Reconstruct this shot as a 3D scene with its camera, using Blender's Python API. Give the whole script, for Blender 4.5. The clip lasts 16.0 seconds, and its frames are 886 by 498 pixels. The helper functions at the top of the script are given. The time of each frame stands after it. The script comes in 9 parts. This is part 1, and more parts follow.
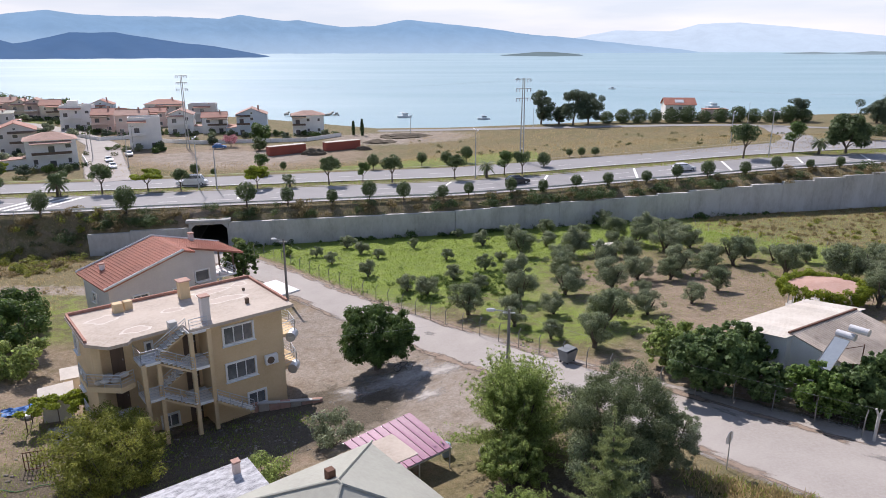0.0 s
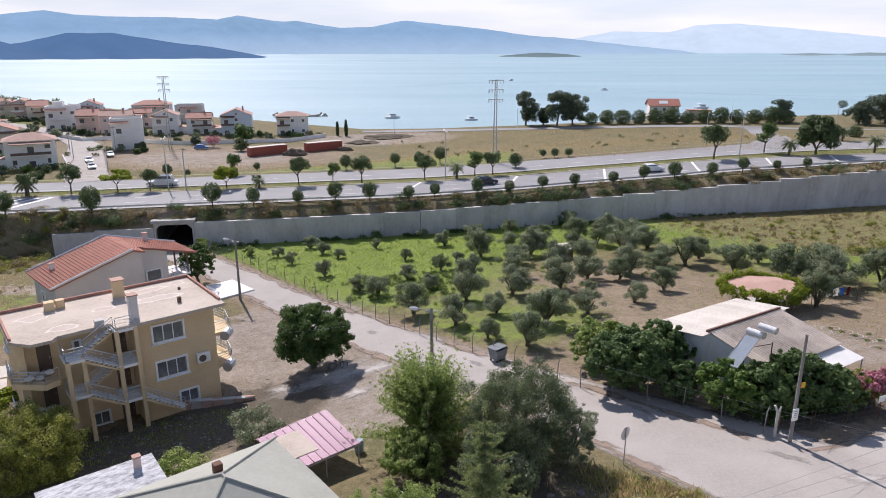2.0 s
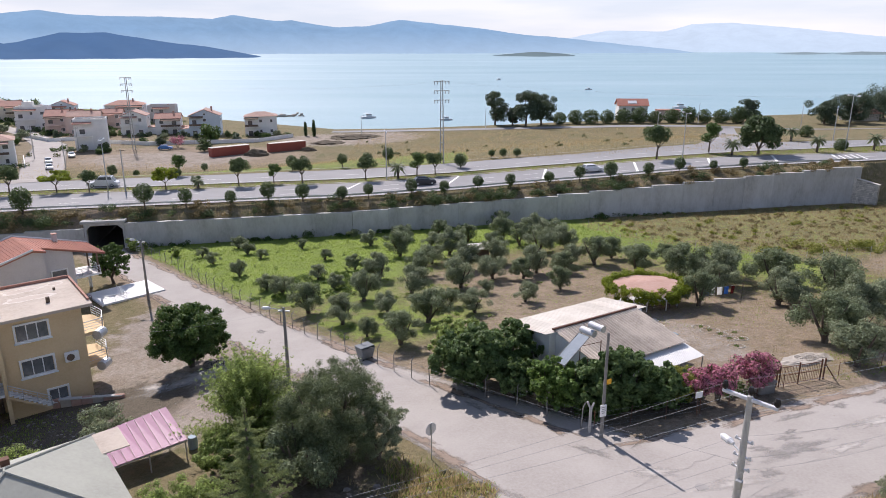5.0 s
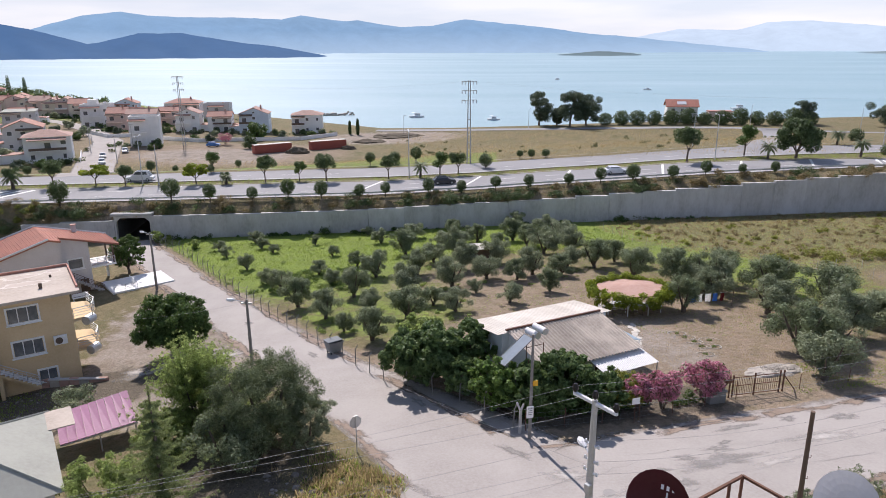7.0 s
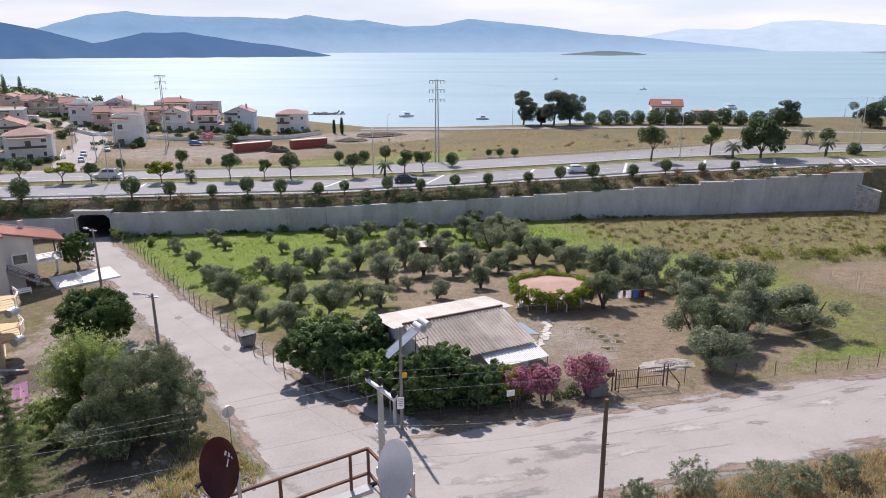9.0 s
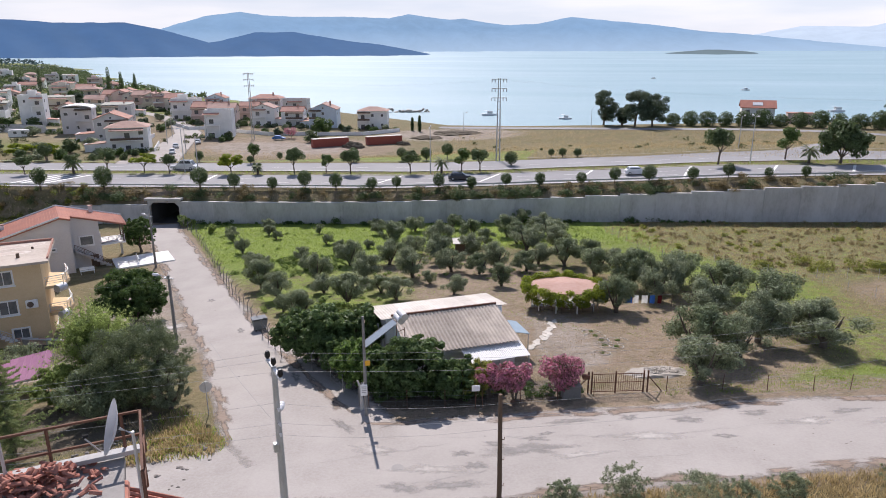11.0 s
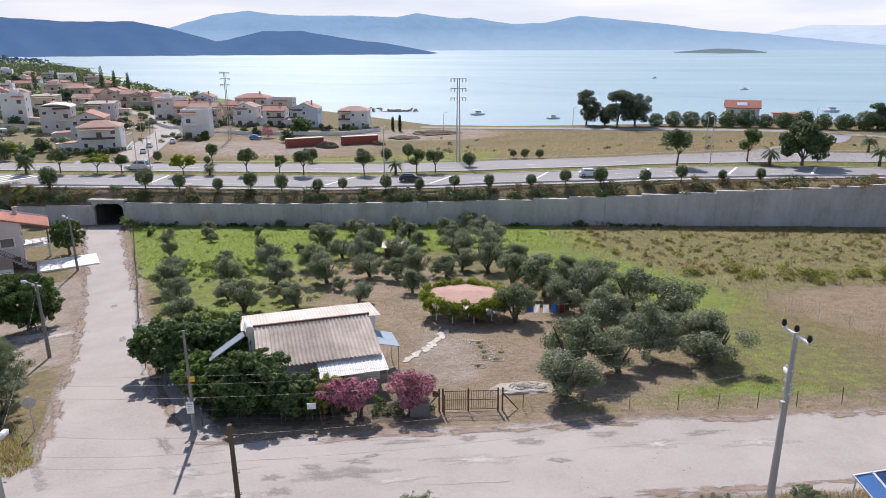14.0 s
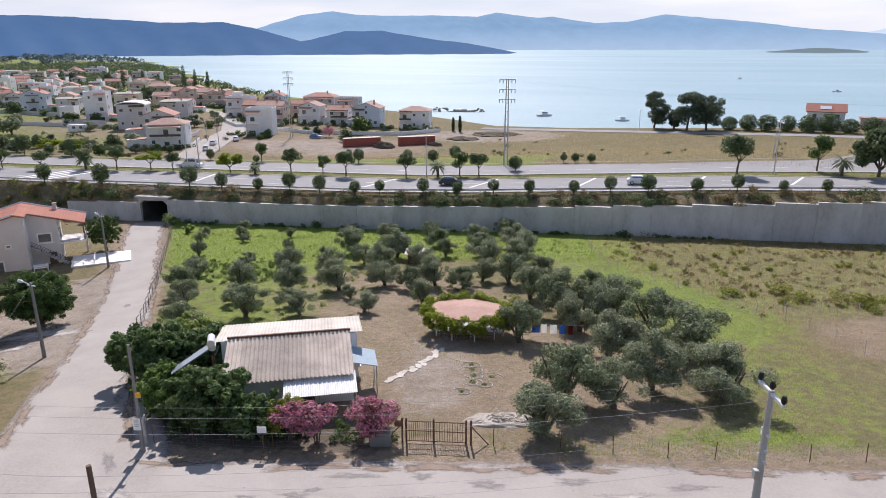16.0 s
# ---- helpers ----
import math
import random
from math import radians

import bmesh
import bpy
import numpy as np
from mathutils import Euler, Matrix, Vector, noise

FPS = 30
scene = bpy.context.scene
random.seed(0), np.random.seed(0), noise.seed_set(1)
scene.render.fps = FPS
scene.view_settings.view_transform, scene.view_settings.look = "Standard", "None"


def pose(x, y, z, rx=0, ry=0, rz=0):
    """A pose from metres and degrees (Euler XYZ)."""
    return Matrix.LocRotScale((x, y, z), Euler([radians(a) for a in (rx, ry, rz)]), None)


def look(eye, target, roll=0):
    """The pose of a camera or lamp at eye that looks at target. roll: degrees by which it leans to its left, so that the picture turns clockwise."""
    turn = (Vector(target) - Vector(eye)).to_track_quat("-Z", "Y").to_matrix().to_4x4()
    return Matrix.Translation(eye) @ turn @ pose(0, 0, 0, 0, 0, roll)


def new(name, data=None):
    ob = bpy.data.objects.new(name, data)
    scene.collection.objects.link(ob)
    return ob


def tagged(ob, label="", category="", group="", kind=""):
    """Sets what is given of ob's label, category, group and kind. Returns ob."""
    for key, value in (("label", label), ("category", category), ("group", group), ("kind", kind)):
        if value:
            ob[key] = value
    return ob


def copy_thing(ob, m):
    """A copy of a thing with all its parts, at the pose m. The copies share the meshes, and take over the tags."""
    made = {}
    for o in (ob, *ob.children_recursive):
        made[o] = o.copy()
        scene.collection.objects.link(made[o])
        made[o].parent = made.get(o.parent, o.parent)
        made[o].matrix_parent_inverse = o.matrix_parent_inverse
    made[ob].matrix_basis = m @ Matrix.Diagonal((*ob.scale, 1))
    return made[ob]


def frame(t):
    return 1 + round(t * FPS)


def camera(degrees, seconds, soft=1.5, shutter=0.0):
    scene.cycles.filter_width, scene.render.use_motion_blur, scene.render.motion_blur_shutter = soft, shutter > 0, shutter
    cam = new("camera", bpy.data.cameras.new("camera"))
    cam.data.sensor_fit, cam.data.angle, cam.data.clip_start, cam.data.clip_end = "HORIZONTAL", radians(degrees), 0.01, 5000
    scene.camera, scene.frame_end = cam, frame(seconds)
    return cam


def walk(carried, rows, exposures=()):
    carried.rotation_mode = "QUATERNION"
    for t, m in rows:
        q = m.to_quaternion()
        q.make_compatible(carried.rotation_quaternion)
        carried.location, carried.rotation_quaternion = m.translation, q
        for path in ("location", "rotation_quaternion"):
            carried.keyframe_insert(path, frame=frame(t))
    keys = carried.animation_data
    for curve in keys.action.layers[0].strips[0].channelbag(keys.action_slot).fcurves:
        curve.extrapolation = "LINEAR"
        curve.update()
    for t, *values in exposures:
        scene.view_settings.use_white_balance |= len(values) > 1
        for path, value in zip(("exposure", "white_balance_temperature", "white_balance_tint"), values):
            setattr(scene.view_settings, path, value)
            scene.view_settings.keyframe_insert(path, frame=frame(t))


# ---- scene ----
cam = camera(66.5, 16.0, 0.9)
METRES, EYE, TILT, LEAN, TURN = 60.5, 31.05, 3.42, -1.0, 0.0
ROWS = [
    (0.0, 0.0, 0.0, 0.0, -0.38, -19.85, 1.05),
    (0.5, 0.0191, -0.0031, 0.0001, -0.39, -19.85, 1.06),
    (1.0, 0.0422, -0.0064, 0.0002, -0.4, -19.81, 1.03),
    (1.5, 0.066, -0.0097, 0.0006, -0.43, -19.8, 1.03),
    (2.0, 0.0931, -0.0124, 0.001, -0.46, -19.79, 1.0),
    (2.5, 0.1199, -0.0152, 0.0014, -0.49, -19.79, 1.0),
    (3.0, 0.1504, -0.0182, 0.0023, -0.53, -19.8, 1.02),
    (3.5, 0.1794, -0.0205, 0.0029, -0.56, -19.81, 1.02),
    (4.0, 0.2118, -0.0237, 0.0037, -0.61, -19.82, 1.04),
    (4.5, 0.2427, -0.0267, 0.0041, -0.64, -19.83, 1.05),
    (5.0, 0.2765, -0.0302, 0.0051, -0.69, -19.85, 1.03),
    (7.5, 0.4432, -0.0387, 0.0052, 5.21, -19.77, 1.48),
    (8.0, 0.4787, -0.0398, 0.0041, 5.18, -19.77, 1.46),
    (8.5, 0.5109, -0.0403, 0.0031, 5.14, -19.78, 1.42),
    (9.0, 0.547, -0.0423, 0.0026, 5.08, -19.81, 1.41),
    (11.5, 0.7122, -0.0321, -0.0011, 14.21, -19.66, 1.98),
    (12.0, 0.7427, -0.0214, -0.0022, 14.18, -19.68, 1.96),
    (12.5, 0.77, -0.0085, -0.0034, 14.15, -19.69, 1.96),
    (13.0, 0.7982, 0.0079, -0.0044, 14.11, -19.71, 1.95),
    (13.5, 0.8228, 0.0248, -0.0059, 14.07, -19.73, 1.96),
    (14.0, 0.8485, 0.0452, -0.0079, 14.04, -19.73, 1.94),
    (14.5, 0.8704, 0.0658, -0.0093, 13.99, -19.75, 1.94),
    (15.0, 0.8905, 0.0888, -0.0106, 15.65, -19.72, 2.02),
    (15.5, 0.9138, 0.112, -0.0125, 20.6, -19.52, 2.36),
    (16.0, 0.9353, 0.1375, -0.0141, 20.57, -19.52, 2.32),
]
walk(cam, [(t, pose(0, 0, EYE, TILT, LEAN, TURN) @ pose(METRES * x, METRES * y, METRES * z, 90 + pitch, roll, yaw)) for t, x, y, z, yaw, pitch, roll in ROWS], exposures=[(0, 0.17, 6300, 19.3), (16, 0.17, 6300, 19.3)])
# ---- lie of the land ----
SEA = -2.0
WALL_X = [-66, -41, -34, -16, 3, 15, 33, 46, 57, 72, 80, 97, 99]
WALL_Y = [98.0, 103.0, 104.2, 107.0, 109.6, 112.6, 116.5, 118.5, 120.6, 122.4, 124.0, 126.2, 126.4]
WALL_T = [3.4, 4.3, 4.9, 5.0, 5.4, 5.7, 6.1, 6.9, 7.4, 8.5, 8.9, 10.0, 10.1]
ROAD_X = [-400, -120, -60, -30, 0, 20, 50, 65, 90, 140, 400]
ROAD_Z = [6.0, 6.3, 6.5, 6.7, 6.9, 7.2, 8.4, 9.2, 9.9, 10.3, 10.6]


def step(a, b, v):
    k = np.clip((v - a) / (b - a), 0, 1)
    return k * k * (3 - 2 * k)


def wall_y(x):
    return np.where(x < -66, 98.0 + 0.17 * (x + 66), np.where(x > 99, 126.4 + 0.22 * (x - 99), np.interp(x, WALL_X, WALL_Y)))


def south_z(x, y):
    x, y = np.clip(x, -160, 160), np.clip(y, -60, 140)
    dip = 3.2 * np.exp(-((x + 18) / 14) ** 2 / 2 - ((y - 44) / 20) ** 2 / 2)
    return 10.37 + 0.0294 * x - 0.0825 * y - dip


def kerb_y(x):
    """The highway's edge towards the camera."""
    return wall_y(x) + np.interp(x, [-120, -66, -34, 3, 46, 99, 200], [5.7, 4.7, 3.8, 4.2, 5.0, 5.0, 5.0])


def land_z(x, y):
    x, y = np.asarray(x, float), np.asarray(y, float)
    k, hw = kerb_y(x), np.interp(x, ROAD_X, ROAD_Z)
    s = y - wall_y(x)
    low = south_z(x, y)
    top = np.where((x > -54.5) & (x < 101), np.interp(x, WALL_X, WALL_T) - 0.5, low)
    bank = np.where(s > 0.15, top + (hw - top) * np.clip(s / (k - wall_y(x) - 0.6), 0, 1) ** 0.8, low)
    level = np.interp(x, [-500, -200, -60, -20, 40, 100, 200, 600], [3.5, 1.4, 0.6, 0.7, 2.6, 4.0, 5.0, 5.0])
    shore = np.interp(x, [-2600, -1412, -1106, -881, -569, -425, -354, -267, -177, -74, -27, 40, 111, 342, 1000, 1700], [2400, 1462, 1213, 1007, 727, 576, 534, 455, 402, 329, 296, 300, 312, 346, 480, 580])
    far = hw + (level - hw) * step(k + 29, k + 58 + 45 * step(-60, 20, x), y)
    far = far + (SEA + 1.0 - far) * step(shore - 30, shore - 4, y)
    far = far + (-8.0 - far) * step(shore - 6, shore + 25, y)
    return np.where(y > k, far, bank)
# ---- end of land ----

# ---- daylight ----
SUN_AZ, SUN_EL = -25.0, 43.0
world = bpy.data.worlds.new("daylight")
scene.world = world
world.use_nodes = True
wn = world.node_tree
sky = wn.nodes.new("ShaderNodeTexSky")
sky.sky_type, sky.sun_disc = "NISHITA", False
sky.sun_elevation, sky.sun_rotation = radians(SUN_EL), radians(-SUN_AZ)
sky.air_density, sky.dust_density, sky.ozone_density = 1.0, 0.3, 2.0
wn.nodes["Background"].inputs["Strength"].default_value = 0.102
# bright sea haze low over the horizon, all round, with faint streaks of cloud
way = wn.nodes.new("ShaderNodeTexCoord")
sep_z = wn.nodes.new("ShaderNodeSeparateXYZ")
wn.links.new(way.outputs["Generated"], sep_z.inputs[0])
low = wn.nodes.new("ShaderNodeMapRange")
low.interpolation_type = "SMOOTHSTEP"
low.inputs[1].default_value, low.inputs[2].default_value, low.inputs[3].default_value, low.inputs[4].default_value = 0.0, 0.36, 0.9, 0.1
wn.links.new(sep_z.outputs[2], low.inputs[0])
streak = wn.nodes.new("ShaderNodeMapping")
streak.inputs["Scale"].default_value = (2.0, 2.0, 14.0)
wn.links.new(way.outputs["Generated"], streak.inputs[0])
cloud = wn.nodes.new("ShaderNodeTexNoise")
cloud.inputs["Scale"].default_value, cloud.inputs["Detail"].default_value = 1.6, 6.0
wn.links.new(streak.outputs[0], cloud.inputs["Vector"])
haze = wn.nodes.new("ShaderNodeMix")
haze.data_type = "RGBA"
haze.inputs[6].default_value, haze.inputs[7].default_value = (6.5, 7.1, 7.8, 1), (8.3, 8.4, 8.5, 1)
puff = wn.nodes.new("ShaderNodeMapRange")
puff.inputs[1].default_value, puff.inputs[2].default_value = 0.38, 0.62
wn.links.new(cloud.outputs[0], puff.inputs[0])
wn.links.new(puff.outputs[0], haze.inputs[0])
air = wn.nodes.new("ShaderNodeMix")
air.data_type = "RGBA"
wn.links.new(low.outputs[0], air.inputs[0])
wn.links.new(sky.outputs[0], air.inputs[6])
wn.links.new(haze.outputs[2], air.inputs[7])
wn.links.new(air.outputs[2], wn.nodes["Background"].inputs["Color"])
sun = new("sun", bpy.data.lights.new("sun", "SUN"))
sun.data.energy, sun.data.angle, sun.data.color = 5.0, radians(0.6), (1.0, 0.95, 0.87)
sun.matrix_world = look((0, 0, 60), (-60 * math.sin(radians(SUN_AZ)) / math.tan(radians(SUN_EL)), -60 * math.cos(radians(SUN_AZ)) / math.tan(radians(SUN_EL)), 0))


# ---- materials ----
def mix_node(nt, fac, a, b):
    n = nt.nodes.new("ShaderNodeMix")
    n.data_type = "RGBA"
    for value, socket in ((fac, n.inputs[0]), (a, n.inputs[6]), (b, n.inputs[7])):
        if isinstance(value, bpy.types.NodeSocket):
            nt.links.new(value, socket)
        elif isinstance(value, (int, float)):
            socket.default_value = value
        else:
            socket.default_value = (*value, 1)
    return n.outputs[2]


def noise_node(nt, coord, scale, detail=4, rough=0.55, lo=0.35, hi=0.65, stretch=None):
    if stretch:
        m = nt.nodes.new("ShaderNodeMapping")
        m.inputs["Scale"].default_value = stretch
        nt.links.new(coord, m.inputs[0])
        coord = m.outputs[0]
    n = nt.nodes.new("ShaderNodeTexNoise")
    n.inputs["Scale"].default_value, n.inputs["Detail"].default_value, n.inputs["Roughness"].default_value = scale, detail, rough
    nt.links.new(coord, n.inputs["Vector"])
    r = nt.nodes.new("ShaderNodeMapRange")
    r.inputs[1].default_value, r.inputs[2].default_value = lo, hi
    nt.links.new(n.outputs[0], r.inputs[0])
    return r.outputs[0]


def scaled(nt, value, k):
    n = nt.nodes.new("ShaderNodeMath")
    n.operation = "MULTIPLY"
    nt.links.new(value, n.inputs[0])
    n.inputs[1].default_value = k
    return n.outputs[0]


def add_bump(nt, bsdf, height, strength, distance):
    b = nt.nodes.new("ShaderNodeBump")
    b.inputs["Strength"].default_value, b.inputs["Distance"].default_value = strength, distance
    nt.links.new(height, b.inputs["Height"])
    nt.links.new(b.outputs[0], bsdf.inputs["Normal"])


def material(name, base, second=None, third=None, rough=0.8, metal=0.0, big=0.4, small=6.0, bump=0.2, depth=0.02, vary=0.0, stretch=None, island=0.0, spec=0.3):
    """A surface with a broad stain and a fine grain. vary: change from piece to piece; island: from leaf to leaf."""
    m = bpy.data.materials.new(name)
    m.use_nodes = True
    nt = m.node_tree
    bsdf = nt.nodes["Principled BSDF"]
    second = second or tuple(c * 0.8 for c in base)
    third = third or tuple(min(1, c * 1.15) for c in base)
    co = nt.nodes.new("ShaderNodeTexCoord").outputs["Object"]
    broad = noise_node(nt, co, big, 5, 0.6, 0.38, 0.66, stretch)
    fine = noise_node(nt, co, small, 4, 0.6, 0.3, 0.7, stretch)
    col = mix_node(nt, broad, base, second)
    col = mix_node(nt, scaled(nt, fine, 0.5), col, third)
    for amount, kind in ((vary, "obj"), (island, "isl")):
        if amount:
            if kind == "obj":
                r = nt.nodes.new("ShaderNodeObjectInfo").outputs["Random"]
            else:
                r = nt.nodes.new("ShaderNodeNewGeometry").outputs["Random Per Island"]
            hsv = nt.nodes.new("ShaderNodeHueSaturation")
            mr = nt.nodes.new("ShaderNodeMapRange")
            mr.inputs[3].default_value, mr.inputs[4].default_value = 1 - amount, 1 + amount
            nt.links.new(r, mr.inputs[0])
            nt.links.new(mr.outputs[0], hsv.inputs["Value"])
            nt.links.new(col, hsv.inputs["Color"])
            col = hsv.outputs[0]
    nt.links.new(col, bsdf.inputs["Base Color"])
    bsdf.inputs["Roughness"].default_value, bsdf.inputs["Metallic"].default_value = rough, metal
    bsdf.inputs["Specular IOR Level"].default_value = spec
    if bump:
        add_bump(nt, bsdf, fine, bump, depth)
    return m


def leaf_material(name, base, second, island=0.35, through_light=0.35):
    m = material(name, base, second, rough=0.6, big=0.8, small=3.0, bump=0, island=island, spec=0.25)
    nt = m.node_tree
    bsdf = nt.nodes["Principled BSDF"]
    col = bsdf.inputs["Base Color"].links[0].from_socket
    tr = nt.nodes.new("ShaderNodeBsdfTranslucent")
    warm = mix_node(nt, 0.35, (0, 0, 0), (1.0, 1.0, 0.2))
    mx = nt.nodes.new("ShaderNodeMix")
    mx.data_type, mx.blend_type = "RGBA", "ADD"
    mx.inputs[0].default_value = 0.12
    nt.links.new(col, mx.inputs[6])
    nt.links.new(warm, mx.inputs[7])
    nt.links.new(mx.outputs[2], tr.inputs[0])
    ms = nt.nodes.new("ShaderNodeMixShader")
    ms.inputs[0].default_value = through_light
    out = nt.nodes["Material Output"]
    nt.links.new(bsdf.outputs[0], ms.inputs[1])
    nt.links.new(tr.outputs[0], ms.inputs[2])
    nt.links.new(ms.outputs[0], out.inputs[0])
    return m


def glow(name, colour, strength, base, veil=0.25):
    """Far land whose colour is a glow, with bright haze painted in, paler towards its foot."""
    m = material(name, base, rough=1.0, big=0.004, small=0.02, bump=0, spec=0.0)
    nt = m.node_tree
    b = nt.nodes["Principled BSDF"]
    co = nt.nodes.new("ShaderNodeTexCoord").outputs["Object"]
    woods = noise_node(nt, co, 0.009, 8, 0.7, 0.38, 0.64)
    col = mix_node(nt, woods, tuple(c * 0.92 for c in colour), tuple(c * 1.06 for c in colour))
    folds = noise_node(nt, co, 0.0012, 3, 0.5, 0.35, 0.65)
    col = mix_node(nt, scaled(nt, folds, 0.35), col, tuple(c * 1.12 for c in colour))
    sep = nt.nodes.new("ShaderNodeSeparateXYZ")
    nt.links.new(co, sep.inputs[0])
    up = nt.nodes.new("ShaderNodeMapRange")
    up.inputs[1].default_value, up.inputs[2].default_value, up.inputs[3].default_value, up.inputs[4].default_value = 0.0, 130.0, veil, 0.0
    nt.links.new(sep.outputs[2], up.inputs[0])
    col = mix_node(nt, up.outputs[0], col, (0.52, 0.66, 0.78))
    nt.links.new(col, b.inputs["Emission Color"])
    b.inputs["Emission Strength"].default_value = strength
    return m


def ground_material():
    m = bpy.data.materials.new("soil_and_grass")
    m.use_nodes = True
    nt = m.node_tree
    bsdf = nt.nodes["Principled BSDF"]
    co = nt.nodes.new("ShaderNodeTexCoord").outputs["Object"]
    zone = nt.nodes.new("ShaderNodeAttribute")
    zone.attribute_name = "cover"
    sep = nt.nodes.new("ShaderNodeSeparateColor")
    nt.links.new(zone.outputs["Color"], sep.inputs[0])
    n1 = noise_node(nt, co, 0.12, 6, 0.6, 0.4, 0.62)
    n2 = noise_node(nt, co, 0.9, 6, 0.65, 0.4, 0.62)
    n3 = noise_node(nt, co, 5.0, 5, 0.7, 0.35, 0.65)
    n4 = noise_node(nt, co, 0.35, 8, 0.65, 0.40, 0.62)
    n5 = noise_node(nt, co, 2.2, 7, 0.75, 0.42, 0.60)
    n6 = noise_node(nt, co, 11.0, 4, 0.7, 0.42, 0.60)
    dry = mix_node(nt, n1, (0.22, 0.175, 0.09), (0.125, 0.135, 0.05))
    dry = mix_node(nt, scaled(nt, n2, 0.75), dry, (0.31, 0.24, 0.135))
    dry = mix_node(nt, scaled(nt, n5, 0.5), dry, (0.10, 0.095, 0.04))
    green = mix_node(nt, n4, (0.235, 0.355, 0.04), (0.14, 0.225, 0.03))
    green = mix_node(nt, scaled(nt, n2, 0.6), green, (0.27, 0.345, 0.05))
    green = mix_node(nt, scaled(nt, n5, 0.45), green, (0.085, 0.125, 0.025))
    bare = mix_node(nt, n4, (0.37, 0.27, 0.20), (0.225, 0.165, 0.115))
    bare = mix_node(nt, scaled(nt, n2, 0.65), bare, (0.18, 0.15, 0.075))
    bare = mix_node(nt, scaled(nt, n5, 0.5), bare, (0.43, 0.345, 0.27))
    gravel = mix_node(nt, n4, (0.43, 0.365, 0.315), (0.27, 0.215, 0.17))
    gravel = mix_node(nt, scaled(nt, n2, 0.55), gravel, (0.49, 0.44, 0.395))
    gravel = mix_node(nt, scaled(nt, n5, 0.4), gravel, (0.22, 0.17, 0.125))

    def edge(value):
        a = nt.nodes.new("ShaderNodeMath")
        a.operation = "ADD"
        nt.links.new(value, a.inputs[0])
        sub = scaled(nt, n2, 0.5)
        nt.links.new(sub, a.inputs[1])
        r = nt.nodes.new("ShaderNodeMapRange")
        r.inputs[1].default_value, r.inputs[2].default_value = 0.5, 0.95
        nt.links.new(a.outputs[0], r.inputs[0])
        return r.outputs[0]

    col = mix_node(nt, edge(sep.outputs[0]), dry, green)
    col = mix_node(nt, edge(sep.outputs[1]), col, bare)
    col = mix_node(nt, edge(sep.outputs[2]), col, gravel)
    # soil tone with shade painted in, laid on through the cover's alpha
    shade_soil = mix_node(nt, n5, (0.115, 0.09, 0.07), (0.065, 0.055, 0.04))
    shade_soil = mix_node(nt, scaled(nt, n3, 0.6), shade_soil, (0.19, 0.16, 0.13))
    col = mix_node(nt, edge(zone.outputs["Alpha"]), col, shade_soil)
    col = mix_node(nt, scaled(nt, n3, 0.42), col, (0.08, 0.068, 0.042))
    col = mix_node(nt, scaled(nt, n6, 0.22), col, (0.42, 0.37, 0.27))
    nt.links.new(col, bsdf.inputs["Base Color"])
    bsdf.inputs["Roughness"].default_value, bsdf.inputs["Specular IOR Level"].default_value = 0.95, 0.1
    add_bump(nt, bsdf, n3, 0.6, 0.12)
    return m


def water_material():
    m = bpy.data.materials.new("sea_water")
    m.use_nodes = True
    nt = m.node_tree
    bsdf = nt.nodes["Principled BSDF"]
    co = nt.nodes.new("ShaderNodeTexCoord").outputs["Object"]
    bands = noise_node(nt, co, 0.004, 5, 0.6, 0.35, 0.7, (0.35, 1, 1))
    col = mix_node(nt, bands, (0.25, 0.38, 0.425), (0.335, 0.455, 0.495))
    nt.links.new(col, bsdf.inputs["Base Color"])
    calm = noise_node(nt, co, 0.011, 6, 0.65, 0.3, 0.72, (0.22, 1, 1))
    shine = nt.nodes.new("ShaderNodeMapRange")
    shine.inputs[3].default_value, shine.inputs[4].default_value = 0.54, 0.38
    nt.links.new(calm, shine.inputs[0])
    nt.links.new(shine.outputs[0], bsdf.inputs["Roughness"])
    bsdf.inputs["IOR"].default_value, bsdf.inputs["Specular IOR Level"].default_value = 1.33, 0.185
    wave = noise_node(nt, co, 0.35, 6, 0.65, 0.2, 0.8, (0.6, 1.0, 1))
    add_bump(nt, bsdf, wave, 0.6, 0.6)
    return m


def worn_edge(m, lo=0.55, hi=0.85):
    """Lets a thin layer break off in a ragged line where the mesh's fade falls to 0."""
    nt = m.node_tree
    bsdf = nt.nodes["Principled BSDF"]
    co = nt.nodes.new("ShaderNodeTexCoord").outputs["Object"]
    fade = nt.nodes.new("ShaderNodeAttribute")
    fade.attribute_name = "fade"
    rag = noise_node(nt, co, 2.2, 8, 0.75, 0.25, 0.75)
    total = nt.nodes.new("ShaderNodeMath")
    total.operation = "MULTIPLY_ADD"
    nt.links.new(rag, total.inputs[0])
    total.inputs[1].default_value = 0.75
    nt.links.new(fade.outputs["Fac"], total.inputs[2])
    cover_ = nt.nodes.new("ShaderNodeMapRange")
    cover_.inputs[1].default_value, cover_.inputs[2].default_value = lo, hi
    nt.links.new(total.outputs[0], cover_.inputs[0])
    nt.links.new(cover_.outputs[0], bsdf.inputs["Alpha"])
    return m


